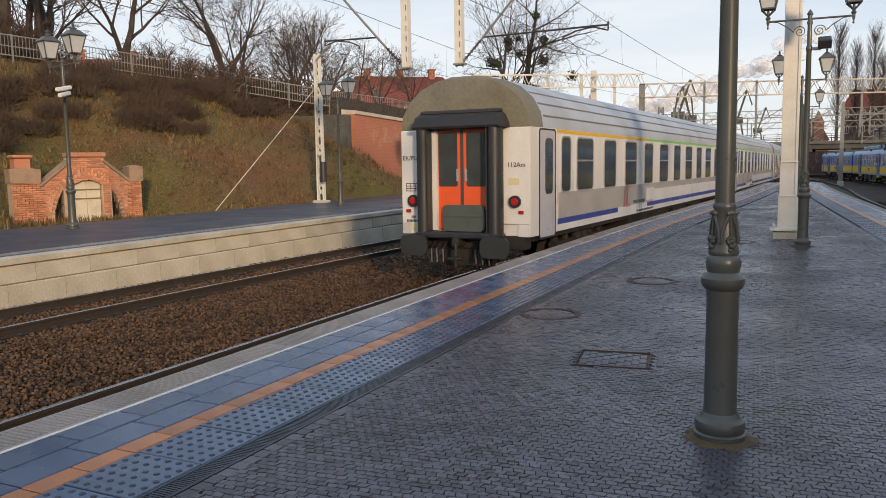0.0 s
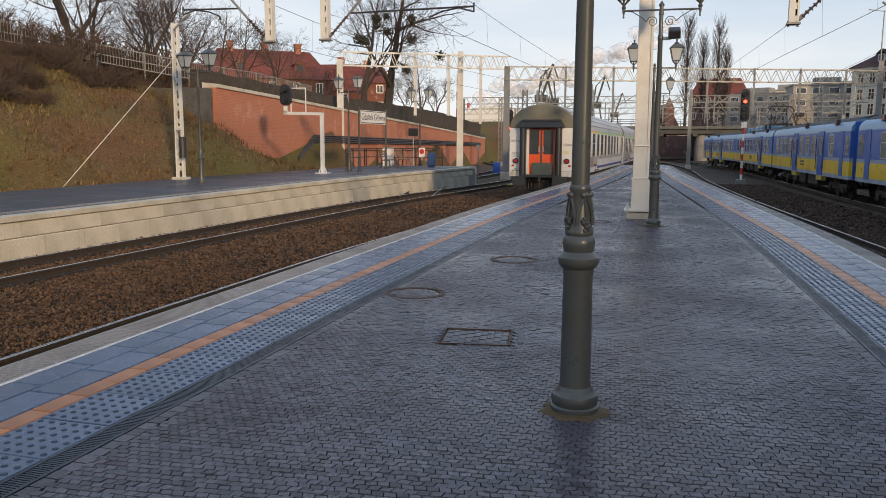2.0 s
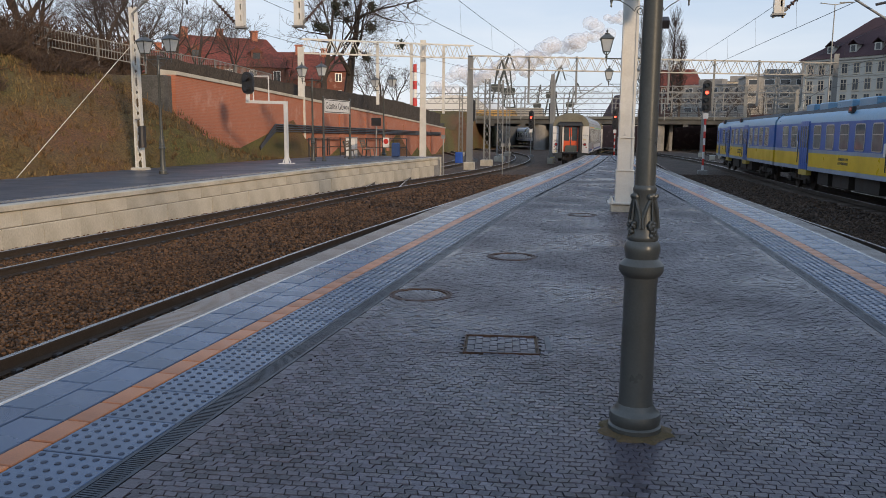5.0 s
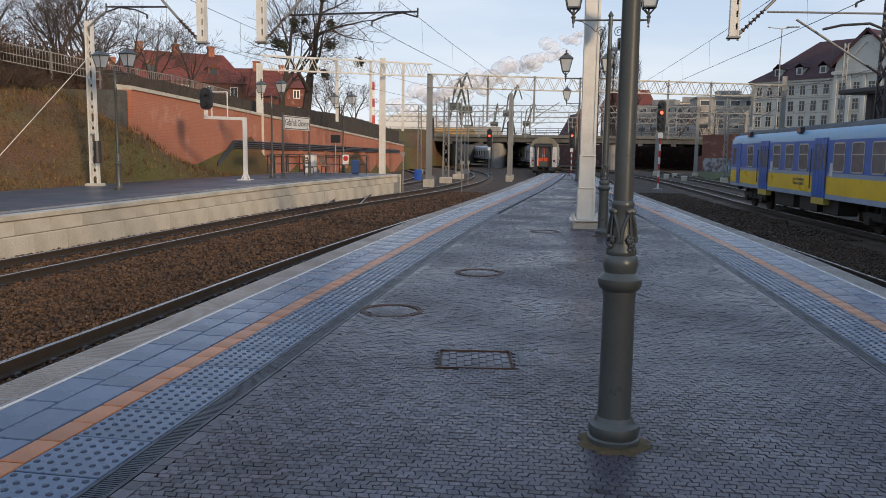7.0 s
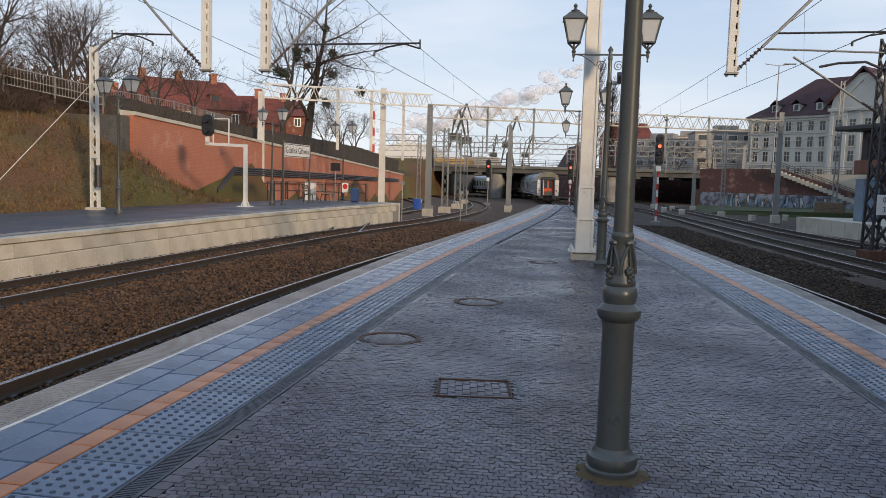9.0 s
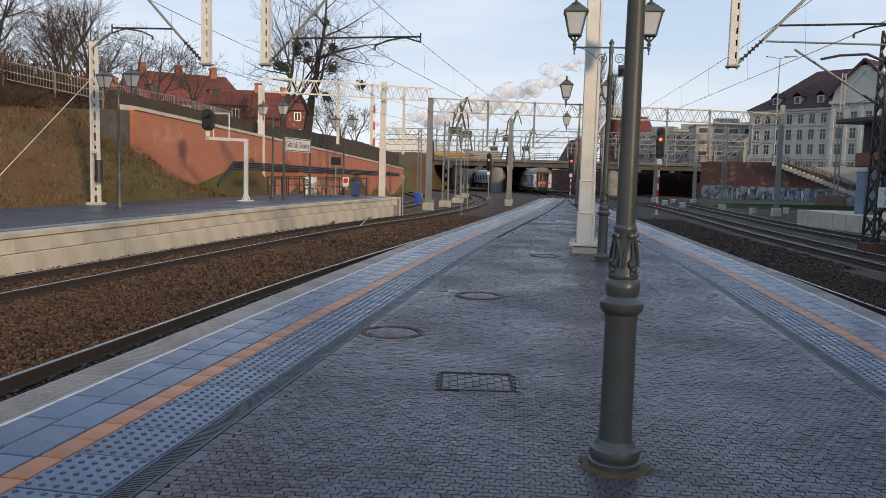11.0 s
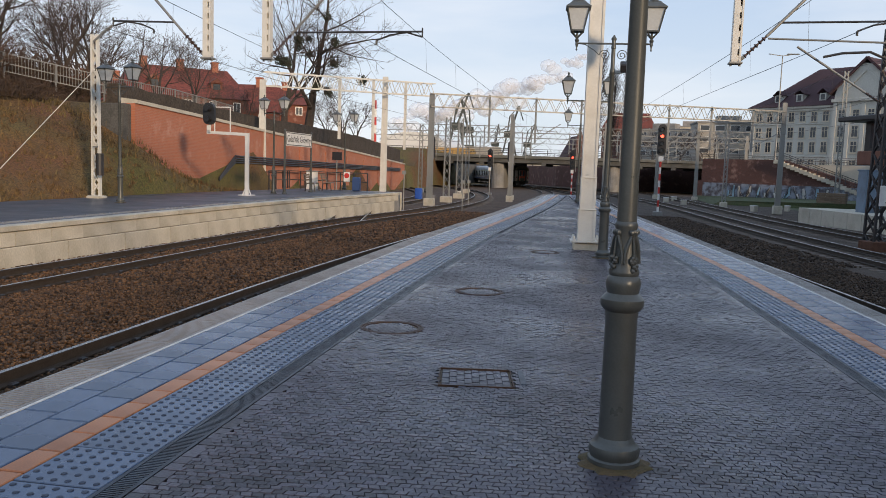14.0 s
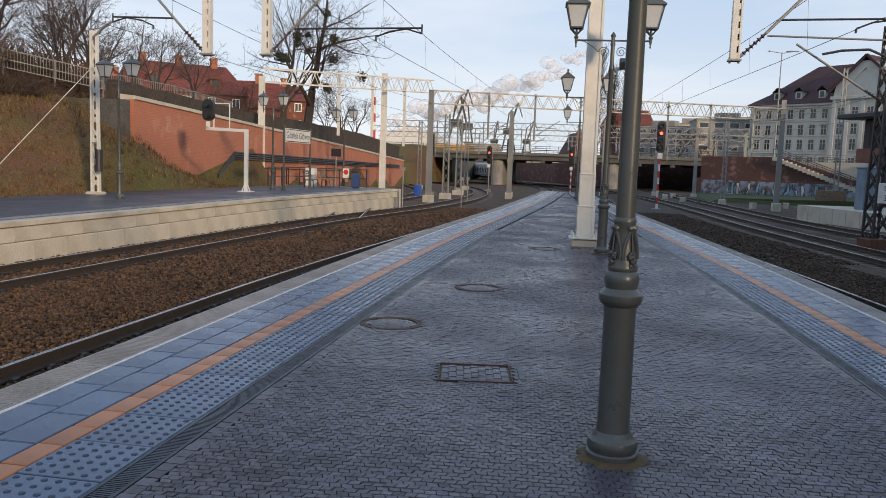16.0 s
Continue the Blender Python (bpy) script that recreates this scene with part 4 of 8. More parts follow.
def coach(yellow_share):
    t = thing("railway_coach", "white passenger coach with grey roof and blue stripe", "coach", group="coaches of the departing train")
    E = 13.05
    low = [p for p in COACH_PROFILE if p[1] <= 3.1]
    g = Geo()
    g.sweep([[(x, y, z) for x, z in ((-1.41, 0.98), (-1.41, 3.08), (1.41, 3.08), (1.41, 0.98))] for y in (-E + 0.04, E - 0.04)])
    body = part("body", g, T["white"], t)
    g = Geo()
    roof = [p for p in COACH_PROFILE if p[1] >= 3.08]
    rings = []
    for y, k in ((-E + 0.03, 0.93), (-E + 0.07, 0.97), (-E + 0.3, 0.99), (-E + 0.75, 1.0), (E - 0.75, 1.0), (E - 0.3, 0.99), (E - 0.07, 0.97), (E - 0.03, 0.93)):
        rings.append([(x * (1 if k == 1 else 0.985 + 0.015 * k), y, 3.08 + (z - 3.08) * k * 1.10) for x, z in roof])
    g.sweep(rings[2:6])
    part("roof", g, T["roof"], t, "grey curved roof", smooth=40)
    g = Geo()
    g.sweep([rings[0], rings[1], rings[2], [(x, y + 0.001, z + 0.004) for x, y, z in [(p[0], -E + 0.72, p[2]) for p in rings[3]]]])
    part("roof_end", g, T["roof_end"], t, "soot-stained olive roof end", smooth=50)
    g = Geo()
    g.sweep([rings[4], rings[5], rings[6], rings[7]])
    part("roof_end", g, T["roof_end"], t, "soot-stained olive roof end", smooth=50)
    for z in (3.30, 3.52, 3.72):
        for s in (-1, 1):
            x = float(np.interp(z, [3.08, 3.36, 3.62, 3.82], [1.41, 1.36, 1.2, 0.95]))
            g = Geo()
            zz = 3.08 + (z - 3.08) * 1.10
            g.beam((s * x, -E + 0.8, zz), (s * x, E - 0.8, zz), 0.03)
            part("roof_seam", g, M["galv"], t)
    # windows and doors on both sides
    for s in (-1, 1):
        X = s * 1.41
        u, v = (Vector((0, 1, 0)), Vector((0, 0, 1))) if s > 0 else (Vector((0, -1, 0)), Vector((0, 0, 1)))
        for d in (-1, 1):
            yc = d * (E - 0.95)
            g = Geo()
            g.rpanel((X + s * 0.012, yc, 1.98), u, v, 0.84, 2.1, 0.06, 0.03)
            door = part("door", g, T["door_grey"], t, "pale grey entrance door")
            g = Geo()
            g.rpanel((X + s * 0.018, yc + 0.06, 2.33), u, v, 0.42, 1.1, 0.1, 0.02)
            part("pane", g, T["coach_glass"], door)
            g = Geo()
            g.cyl((X + s * 0.06, yc - d * 0.38, 1.55), (X + s * 0.06, yc - d * 0.38, 1.95), 0.018, n=8)
            part("handle", g, T["frame"], door)
            g = Geo()
            g.rframe((X + s * 0.014, yc, 1.98), u, v, 0.86, 2.12, 0.06, 0.03, 0.02)
            part("seal", g, T["rubber"], door)
            g = Geo()
            g.box((X - 0.05 if s > 0 else X - 0.2, yc - 0.38, 0.55), (X + 0.2 if s > 0 else X + 0.05, yc + 0.38, 0.60), 0.01)
            part("step", g, T["step"], t, "yellow-edged step")
        ys = [-E + 2.05] + [-E + 3.35 + 1.98 * i for i in range(10)] + [E - 2.05]
        for i, yc in enumerate(ys):
            w = 0.56 if i in (0, 11) else (1.15 if i % 2 else 1.0)
            g = Geo()
            g.rpanel((X + s * 0.010, yc, 2.36), u, v, w, 1.12, 0.11, 0.02)
            part("pane", g, T["coach_glass"], t)
            g = Geo()
            g.rframe((X + s * 0.018, yc, 2.36), u, v, w, 1.12, 0.11, 0.035, 0.03)
            if i % 2:
                g.box((min(X, X + s * 0.016), yc - w / 2, 2.42), (max(X, X + s * 0.016), yc + w / 2, 2.46))
            part("window_frame", g, T["frame"], t)
        for y0, y1, z0, z1, mat, nm in ((-E + 1.5, -E + 1.5 + yellow_share, 3.0, 3.075, "yellow", "class_stripe"), (-E + 1.5 + yellow_share, E - 1.5, 3.0, 3.075, "green", "class_stripe"),
                                        (-E + 1.55, -E + 6.1, 1.12, 1.24, "blue", "stripe"), (-E + 9.2, E - 1.5, 1.12, 1.24, "blue", "stripe"),
                                        (-E + 1.6, -E + 9.9, 1.24, 1.78, "grey_panel", "grey_panel"), (-E + 9.9, E - 1.5, 1.60, 1.78, "grey_panel", "grey_panel")):
            if y1 - y0 < 0.1:
                continue
            g = Geo()
            side_panel(g, X, y0, y1, z0, z1)
            part(nm, g, T[mat], t)
        # emblem as slanted plain shapes, with lettering bars beside it
        g = Geo()
        for k, (dy, h) in enumerate(((0.0, 0.5), (0.25, 0.62))):
            y = -E + 6.6 + dy
            g.add([(X + s * 0.008, y, 1.22), (X + s * 0.008, y + 0.12, 1.22), (X + s * 0.008, y + 0.24, 1.22 + h), (X + s * 0.008, y + 0.12, 1.22 + h)], [(0, 1, 2, 3), (3, 2, 1, 0)])
            if k:
                side_panel(g, X, y + 0.2, y + 0.55, 1.22 + h - 0.1, 1.22 + h, 0.008)
                side_panel(g, X, y + 0.05, y + 0.45, 1.22, 1.32, 0.008)
        part("emblem", g, T["pink"], t, "faded red and white emblem")
        g = Geo()
        for k in range(11):
            side_panel(g, X, -E + 7.6 + 0.12 * k, -E + 7.68 + 0.12 * k, 1.27, 1.36, 0.007)
        for k in range(18):
            side_panel(g, X, -E + 8.0 + 0.11 * k, -E + 8.07 + 0.11 * k, 1.02, 1.08, 0.006)
        part("lettering", g, T["bar"], t, "row of small dark lettering")
        g = Geo()
        side_panel(g, X, -E + 9.1, -E + 10.0, 1.3, 1.65, 0.012)
        part("vent_panel", g, T["white"], t)
    # ends
    for d in (-1, 1):
        Y = d * E
        u, v = (Vector((1, 0, 0)), Vector((0, 0, 1))) if d < 0 else (Vector((-1, 0, 0)), Vector((0, 0, 1)))
        for s in (-1, 1):
            g = Geo()
            g.box((min(s * 0.72, s * 1.395), min(Y - d * 0.06, Y), 0.98 if s < 0 else 1.22), (max(s * 0.72, s * 1.395), max(Y - d * 0.06, Y), 3.07), 0.015)
            g.box((min(s * 1.18, s * 1.395), min(Y - d * 0.06, Y), 0.98), (max(s * 1.18, s * 1.395), max(Y - d * 0.06, Y), 1.22), 0.01)
            part("end_wall", g, T["white"], t)
        # rubber tubes of the gangway, flattened rounds that stand well out of the end wall
        for s in (-1, 1):
            g = Geo()
            ring = [(s * 0.775 + 0.145 * math.cos(q), Y + d * (0.15 + 0.19 * math.sin(q))) for q in [2 * math.pi * i / 18 for i in range(18)]]
            g.sweep([[(x, y, z) for x, y in ring] for z in (1.0, 3.12)])
            part("gangway_tube", g, T["rubber"], t, "black rubber gangway tube", smooth=60)
            g = Geo()
            g.box((min(s * 0.635, s * 0.655), min(Y, Y + d * 0.30), 1.05), (max(s * 0.635, s * 0.655), max(Y, Y + d * 0.30), 3.08))
            part("gangway_edge", g, M["dark_steel"], t)
        g = Geo()
        rings = []
        for x0, x1, z, y1 in ((1.0, 0.94, 3.08, 0.34), (1.0, 0.93, 3.12, 0.36), (0.93, 0.87, 3.30, 0.33), (0.88, 0.84, 3.36, 0.22)):
            rings.append([(-x0, Y - d * 0.02, z), (x0, Y - d * 0.02, z), (x0, Y + d * y1 * 0.6, z), (x1, Y + d * y1, z), (-x1, Y + d * y1, z), (-x0, Y + d * y1 * 0.6, z)])
        g.sweep(rings)
        part("gangway_top", g, T["rubber"], t, "black rubber gangway head", smooth=35)
        g = Geo()
        g.box((-0.9, min(Y - d * 0.02, Y + d * 0.34), 0.94), (0.9, max(Y - d * 0.02, Y + d * 0.34), 1.06), 0.03)
        part("gangway_sill", g, T["rubber"], t)
        g = Geo()
        g.box((-0.635 if d < 0 else 0.53, min(Y, Y + d * 0.10), 1.07), (-0.53 if d < 0 else 0.635, max(Y, Y + d * 0.10), 3.06), 0.015)
        part("gangway_jamb", g, T["white"], t, "cream gangway jamb")
        g = Geo()
        g.box((-0.86, min(Y, Y + d * 0.14), 3.36), (0.86, max(Y, Y + d * 0.14), 3.44), 0.02)
        part("gangway_hood", g, M["dark_steel"], t)
        for s in (-1, 1):
            g = Geo()
            g.box((min(s * 0.035, s * 0.63), min(Y, Y + d * 0.03), 1.1), (max(s * 0.035, s * 0.63), max(Y, Y + d * 0.03), 3.06), 0.01)
            leaf = part("gangway_door", g, T["door_orange"], t, "orange-red gangway door leaf")
            g = Geo()
            g.rpanel((s * 0.31, Y + d * 0.036, 2.48), u, v, 0.42, 1.06, 0.04, 0.02)
            part("pane", g, T["coach_glass"], leaf)
            g = Geo()
            g.box((s * 0.09 - 0.02, min(Y + d * 0.03, Y + d * 0.06), 2.05), (s * 0.09 + 0.02, max(Y + d * 0.03, Y + d * 0.06), 2.3), 0.008)
            part("handle", g, T["frame"], leaf, "pale handle")
        g = Geo()
        g.box((-0.6, min(Y, Y + d * 0.02), 1.05), (-0.56, max(Y, Y + d * 0.02), 3.06))
        g.box((-0.035, min(Y, Y + d * 0.035), 1.1), (0.035, max(Y, Y + d * 0.035), 3.06))
        part("door_post", g, T["bar"], t)
        g = Geo()
        g.rpanel((0.06, Y + d * 0.12, 1.33), u, v, 0.92, 0.52, 0.1, 0.06)
        g.box((-0.38, min(Y + d * 0.11, Y + d * 0.14), 1.36), (0.5, max(Y + d * 0.11, Y + d * 0.14), 1.39))
        part("bridge_plate", g, T["plate"], t, "folded grey-green gangway plate")
        for s in (-1, 1):
            g = Geo()
            g.cyl((s * 1.12, Y - d * 0.01, 1.66), (s * 1.12, Y + d * 0.06, 1.66), 0.12, n=20)
            lamp = part("tail_lamp", g, M["black"], t)
            g = Geo()
            g.cyl((s * 1.12, Y + d * 0.06, 1.66), (s * 1.12, Y + d * 0.075, 1.66), 0.075, 0.06, n=20)
            part("lens", g, T["tail_on"] if d < 0 else T["off_red"], lamp, "lit red tail lens" if d < 0 else "")
            g = Geo()
            g.box((s * 1.24 - 0.05, min(Y, Y + d * 0.03), 1.42), (s * 1.24 + 0.05, max(Y, Y + d * 0.03), 1.49), 0.01)
            part("reflector", g, T["off_red"], t, "small red reflector")
            g = Geo()
            g.rpanel((s * 1.15, Y + d * 0.004, 2.92), u, v, 0.16, 0.16, 0.01, 0.01)
            part("warning_plate", g, M["white_paint"], t, "small pale warning plate")
            # buffers
            g = Geo()
            g.cyl((s * 0.875, Y - d * 0.1, 0.82), (s * 0.875, Y + d * 0.42, 0.82), 0.13, 0.11, n=14)
            buf = part("buffer", g, T["under"], t, "greasy steel buffer")
            g = Geo()
            g.rpanel((s * 0.875, Y + d * 0.47, 0.80), u, v, 0.60, 0.40, 0.13, 0.05, 5)
            part("buffer_head", g, T["buffer"], buf, "greasy grey buffer plate")
        g = Geo()
        g.box((-1.3, min(Y - d * 0.35, Y), 0.72), (1.3, max(Y - d * 0.35, Y), 1.0), 0.02)
        g.box((-0.45, min(Y - d * 0.4, Y - d * 0.05), 0.35), (0.45, max(Y - d * 0.4, Y - d * 0.05), 0.75), 0.03)
        part("headstock", g, T["under"], t, "dark headstock")
        g = Geo()
        g.box((-0.07, min(Y, Y + d * 0.35), 0.78), (0.07, max(Y, Y + d * 0.35), 0.98), 0.03)
        g.tube([(0, Y + d * 0.33, 0.85), (0.02, Y + d * 0.37, 0.6), (0.0, Y + d * 0.34, 0.38)], 0.035, 8)
        g.cyl((-0.16, Y + d * 0.36, 0.55), (0.16, Y + d * 0.36, 0.55), 0.03, n=8)
        part("coupling", g, T["under"], t, "screw coupling hanging down")
        for i, xx in enumerate((-0.62, -0.5, -0.36, 0.36, 0.5, 0.64)):
            g = Geo()
            g.tube([(xx, Y + d * 0.04, 0.85), (xx, Y + d * 0.2, 0.72), (xx + 0.03, Y + d * 0.24, 0.45), (xx + 0.02, Y + d * 0.15, 0.28), (xx, Y + d * 0.03, 0.36)], 0.026, 7)
            part("brake_hose", g, T["rubber"], t)
    # underframe equipment
    for y0, y1, z0 in ((-5.5, -3.2, 0.42), (-2.6, -0.4, 0.5), (0.4, 2.6, 0.4), (3.4, 5.4, 0.55)):
        for s in (-1, 1):
            g = Geo()
            g.box((min(s * 0.55, s * 1.28), y0, z0), (max(s * 0.55, s * 1.28), y1, 0.98), 0.04)
            part("equipment_box", g, T["under"], t)
    g = Geo()
    g.box((-1.3, -E + 0.4, 0.86), (1.3, E - 0.4, 0.99))
    part("underframe", g, T["under"], t)
    bogie(t, -9.0)
    bogie(t, 9.0)
    return t


def lettering(txt, size, mat, m, parent, name):
    """Readable writing with the built-in font, as a thin mesh."""
    cu = bpy.data.curves.new(name, "FONT")
    cu.body, cu.size, cu.extrude, cu.align_x, cu.align_y = txt, size, 0.002, "CENTER", "CENTER"
    tmp = bpy.data.objects.new("tmp", cu)
    me = bpy.data.meshes.new_from_object(tmp)
    bpy.data.objects.remove(tmp)
    me.materials.append(mat)
    ob = new(name, me)
    ob.parent = parent
    ob.matrix_basis = m
    return ob


coaches = []
c0 = coach(7.6)
coaches.append(c0)
c1 = coach(0.0)
coaches.append(c1)
for n in range(4):
    coaches.append(copy_thing(c1, Matrix()))
lettering("112Am", 0.13, T["bar"], pose(1.14, -13.06, 2.36, 90, 0, 0), c0, "lettering")
lettering("EK/PUR/2", 0.13, T["bar"], pose(-1.10, -13.06, 2.52, 90, 0, 0), c0, "lettering")
for i, (x, w, z) in enumerate(((-1.13, 0.10, 1.33), (-1.13, 0.32, 1.25))):
    g = Geo()
    n = 4 if i == 0 else 10
    for k in range(n):
        a = x - w / 2 + w * k / n
        g.box((a, -13.056, z - 0.025), (a + w / n * 0.65, -13.05, z + 0.025))
    part("lettering", g, T["bar"], c0, "small unreadable lettering")
g = Geo()
for k in range(4):
    g.box((-1.3, -13.056, 1.85 + 0.05 * k), (-0.98, -13.05, 1.865 + 0.05 * k))
for k in range(4):
    g.box((-1.3 + 0.105 * k, -13.056, 1.85), (-1.29 + 0.105 * k, -13.05, 2.0))
part("data_panel", g, T["bar"], c0, "printed data table")
for z in (1.98, 1.05):
    g = Geo()
    g.box((0.98, -13.056, z) if z > 1.5 else (-1.2, -13.056, z), (1.2, -13.05, z + 0.13) if z > 1.5 else (-1.02, -13.05, z + 0.14))
    part("warning_plate", g, T["pale_yellow"], c0, "small yellow warning plate")

# ---- electric multiple unit ----
T["emu_blue"] = surface("mid_blue_train_paint", (0.03, 0.115, 0.42), 0.36, 0, 0.08, (0.04, 0.10, 0.3), 0.5, 0.8, 30, 0.04, 0.002)
T["emu_light"] = surface("grey_blue_band", (0.30, 0.36, 0.46), 0.4, 0, 0.08, (0.2, 0.22, 0.26), 0.5, 0.9, 30, 0.04)
T["emu_yellow"] = surface("yellow_train_paint", (0.80, 0.53, 0.02), 0.34, 0, 0.05, (0.55, 0.36, 0.04), 0.4, 0.9, 30, 0.04)
T["emu_roof"] = surface("faded_blue_roof_side", (0.13, 0.29, 0.45), 0.35, 0, 0.12, (0.34, 0.42, 0.47), 0.6, 0.7, 12, 0.04, stretch=(1, 1, 3))
T["emu_top"] = surface("sooty_roof_top", (0.06, 0.06, 0.062), 0.8, 0, 0.2, (0.03, 0.03, 0.03), 0.5, 0.8, 12, 0.1)


def emu_car(cab, panto):
    t = thing("train_car", "blue and yellow electric train car with folding doors", "train car", group="cars of the suburban train")
    E, W = 10.35, 1.44
    bands = (("skirt", "emu_light", 0.95, 1.12, 0.0), ("lower_side", "emu_yellow", 1.12, 1.72, 0.0), ("waist_band", "emu_light", 1.72, 1.86, 0.0), ("upper_side", "emu_blue", 1.86, 3.0, 0.0))
    for nm, mat, z0, z1, o in bands:
        g = Geo()
        g.sweep([[(x, y, z) for x, z in ((-W, z0), (-W, z1), (W, z1), (W, z0))] for y in (-E, E)])
        part(nm, g, T[mat], t)
    prof = [(-W, 3.0), (-1.41, 3.2), (-1.28, 3.38), (-1.0, 3.52), (1.0, 3.52), (1.28, 3.38), (1.41, 3.2), (W, 3.0)]
    g = Geo()
    g.sweep([[(x, y, z) for x, z in prof] for y in (-E, E)])
    part("roof_side", g, T["emu_roof"], t, "faded blue-grey roof edge", smooth=40)
    g = Geo()
    g.sweep([[(x, y, z) for x, z in ((-1.2, 3.42), (-1.05, 3.53), (-0.6, 3.66), (0, 3.7), (0.6, 3.66), (1.05, 3.53), (1.2, 3.42))] for y in (-E + 0.1, E - 0.1)])
    part("roof_top", g, T["emu_top"], t, "sooty dark roof", smooth=40)
    doors = (-4.65, 2.15) if cab else (-5.2, 5.2)
    for s in (-1, 1):
        X = s * W
        u, v = (Vector((0, 1, 0)), Vector((0, 0, 1))) if s > 0 else (Vector((0, -1, 0)), Vector((0, 0, 1)))
        for dc in doors:
            g = Geo()
            g.rpanel((X + s * 0.006, dc, 2.02), u, v, 1.36, 2.14, 0.03, 0.02)
            door = part("door", g, T["emu_blue"], t, "blue folding double door")
            for k in (-0.48, -0.16, 0.16, 0.48):
                g = Geo()
                g.rpanel((X + s * 0.03, dc + k, 2.02), u, v, 0.29, 2.1, 0.02, 0.04)
                leaf = part("leaf", g, T["emu_blue"], door)
                g = Geo()
                g.rpanel((X + s * 0.036, dc + k, 2.4), u, v, 0.17, 0.95, 0.05, 0.02)
                part("pane", g, T["emu_glass"], door)
            g = Geo()
            for k in (-0.76, 0.76):
                g.cyl((X + s * 0.07, dc + k, 1.25), (X + s * 0.07, dc + k, 2.7), 0.02, n=6)
            part("grab_rail", g, T["bar"], door)
            g = Geo()
            g.box((min(X - s * 0.2, X + s * 0.03), dc - 0.62, 0.72), (max(X - s * 0.2, X + s * 0.03), dc + 0.62, 0.97), 0.02)
            part("step", g, T["step"], t, "dirty yellow door step")
        ys = []
        lo, hi = -E + (2.2 if cab else 1.1), E - 1.1
        gaps = [(lo, doors[0] - 0.95), (doors[0] + 0.95, doors[1] - 0.95), (doors[1] + 0.95, hi)]
        for a, b in gaps:
            n = max(1, int(round((b - a) / 1.75)))
            ys += [a + (b - a) * (i + 0.5) / n for i in range(n)]
        for yc in ys:
            g = Geo()
            g.rpanel((X + s * 0.008, yc, 2.40), u, v, 0.92, 0.92, 0.09, 0.02)
            part("pane", g, T["emu_glass"], t)
            g = Geo()
            g.rframe((X + s * 0.016, yc, 2.40), u, v, 0.92, 0.92, 0.09, 0.045, 0.03)
            g.box((min(X, X + s * 0.014), yc - 0.46, 2.48), (max(X, X + s * 0.014), yc + 0.46, 2.52))
            part("window_frame", g, T["frame"], t)
        g = Geo()
        for k in range(9):
            for r in range(2):
                side_panel(g, X, -0.6 + 0.13 * k, -0.52 + 0.13 * k, 1.5 - 0.16 * r, 1.6 - 0.16 * r, 0.006)
        part("lettering", g, T["bar"], t, "two rows of dark lettering")
        for dc in doors:
            g = Geo()
            side_panel(g, X, dc + 0.95, dc + 1.2, 1.75, 2.2, 0.006)
            part("notice", g, T["white"], t, "white notice sticker")
        if cab:
            g = Geo()
            g.rpanel((X + s * 0.006, -E + 0.55, 2.40), u, v, 0.6, 0.85, 0.06, 0.02)
            part("pane", g, T["emu_glass"], t)
            g = Geo()
            g.rpanel((X + s * 0.02, -E + 1.45, 2.05), u, v, 0.62, 1.95, 0.04, 0.03)
            part("cab_door", g, T["emu_blue"], t, "blue driver's door")
        g = Geo()
        for y0, y1 in ((-3.4, -1.0), (-0.3, 1.6), (2.2, 3.6)):
            g.box((min(s * 0.6, s * 1.25), y0, 0.4), (max(s * 0.6, s * 1.25), y1, 0.95), 0.03)
        part("equipment_box", g, T["under"], t)
    for d in (-1, 1):
        Y = d * E
        u = Vector((1, 0, 0)) if d < 0 else Vector((-1, 0, 0))
        if cab and d < 0:
            g = Geo()
            for sx in (-0.9, 0, 0.9):
                g.rpanel((sx, Y - 0.01, 2.45), u, Vector((0, 0, 1)), 0.75, 0.8, 0.06, 0.02)
            part("windscreen", g, T["emu_glass"], t)
        g = Geo()
        g.box((-1.3, Y - 0.06, 1.0), (1.3, Y + 0.06, 3.4), 0.02)
        part("end_fitting", g, T["emu_blue"] if cab and d < 0 else T["rubber"], t)
        for s in (-1, 1):
            g = Geo()
            g.cyl((s * 0.875, Y, 0.85), (s * 0.875, Y + d * 0.42, 0.85), 0.13, n=12)
            part("buffer", g, T["under"], t)
    if panto:
        g = Geo()
        for s in (-1, 1):
            g.beam((s * 0.75, -4.6, 3.98), (s * 0.75, -2.2, 3.98), 0.08)
            g.cyl((s * 0.55, -3.4, 3.98), (s * 0.72, -4.7, 4.75), 0.03, n=6)
            g.cyl((s * 0.55, -3.4, 3.98), (s * 0.72, -2.1, 4.75), 0.03, n=6)
            g.cyl((s * 0.72, -4.7, 4.75), (s * 0.5, -3.4, 5.3), 0.025, n=6)
            g.cyl((s * 0.72, -2.1, 4.75), (s * 0.5, -3.4, 5.3), 0.025, n=6)
            for y in (-4.4, -2.4):
                g.cyl((s * 0.75, y, 3.55), (s * 0.75, y, 3.98), 0.09, n=10)
        g.beam((-0.75, -4.6, 3.98), (0.75, -4.6, 3.98), 0.08)
        g.beam((-0.75, -2.2, 3.98), (0.75, -2.2, 3.98), 0.08)
        for y in (-3.6, -3.2):
            g.tube([(-0.95, y, 5.15), (-0.7, y, 5.33), (0.7, y, 5.33), (0.95, y, 5.15)], 0.03, 6)
        part("pantograph", g, M["dark_steel"], t, "raised lattice pantograph")
        g = Geo()
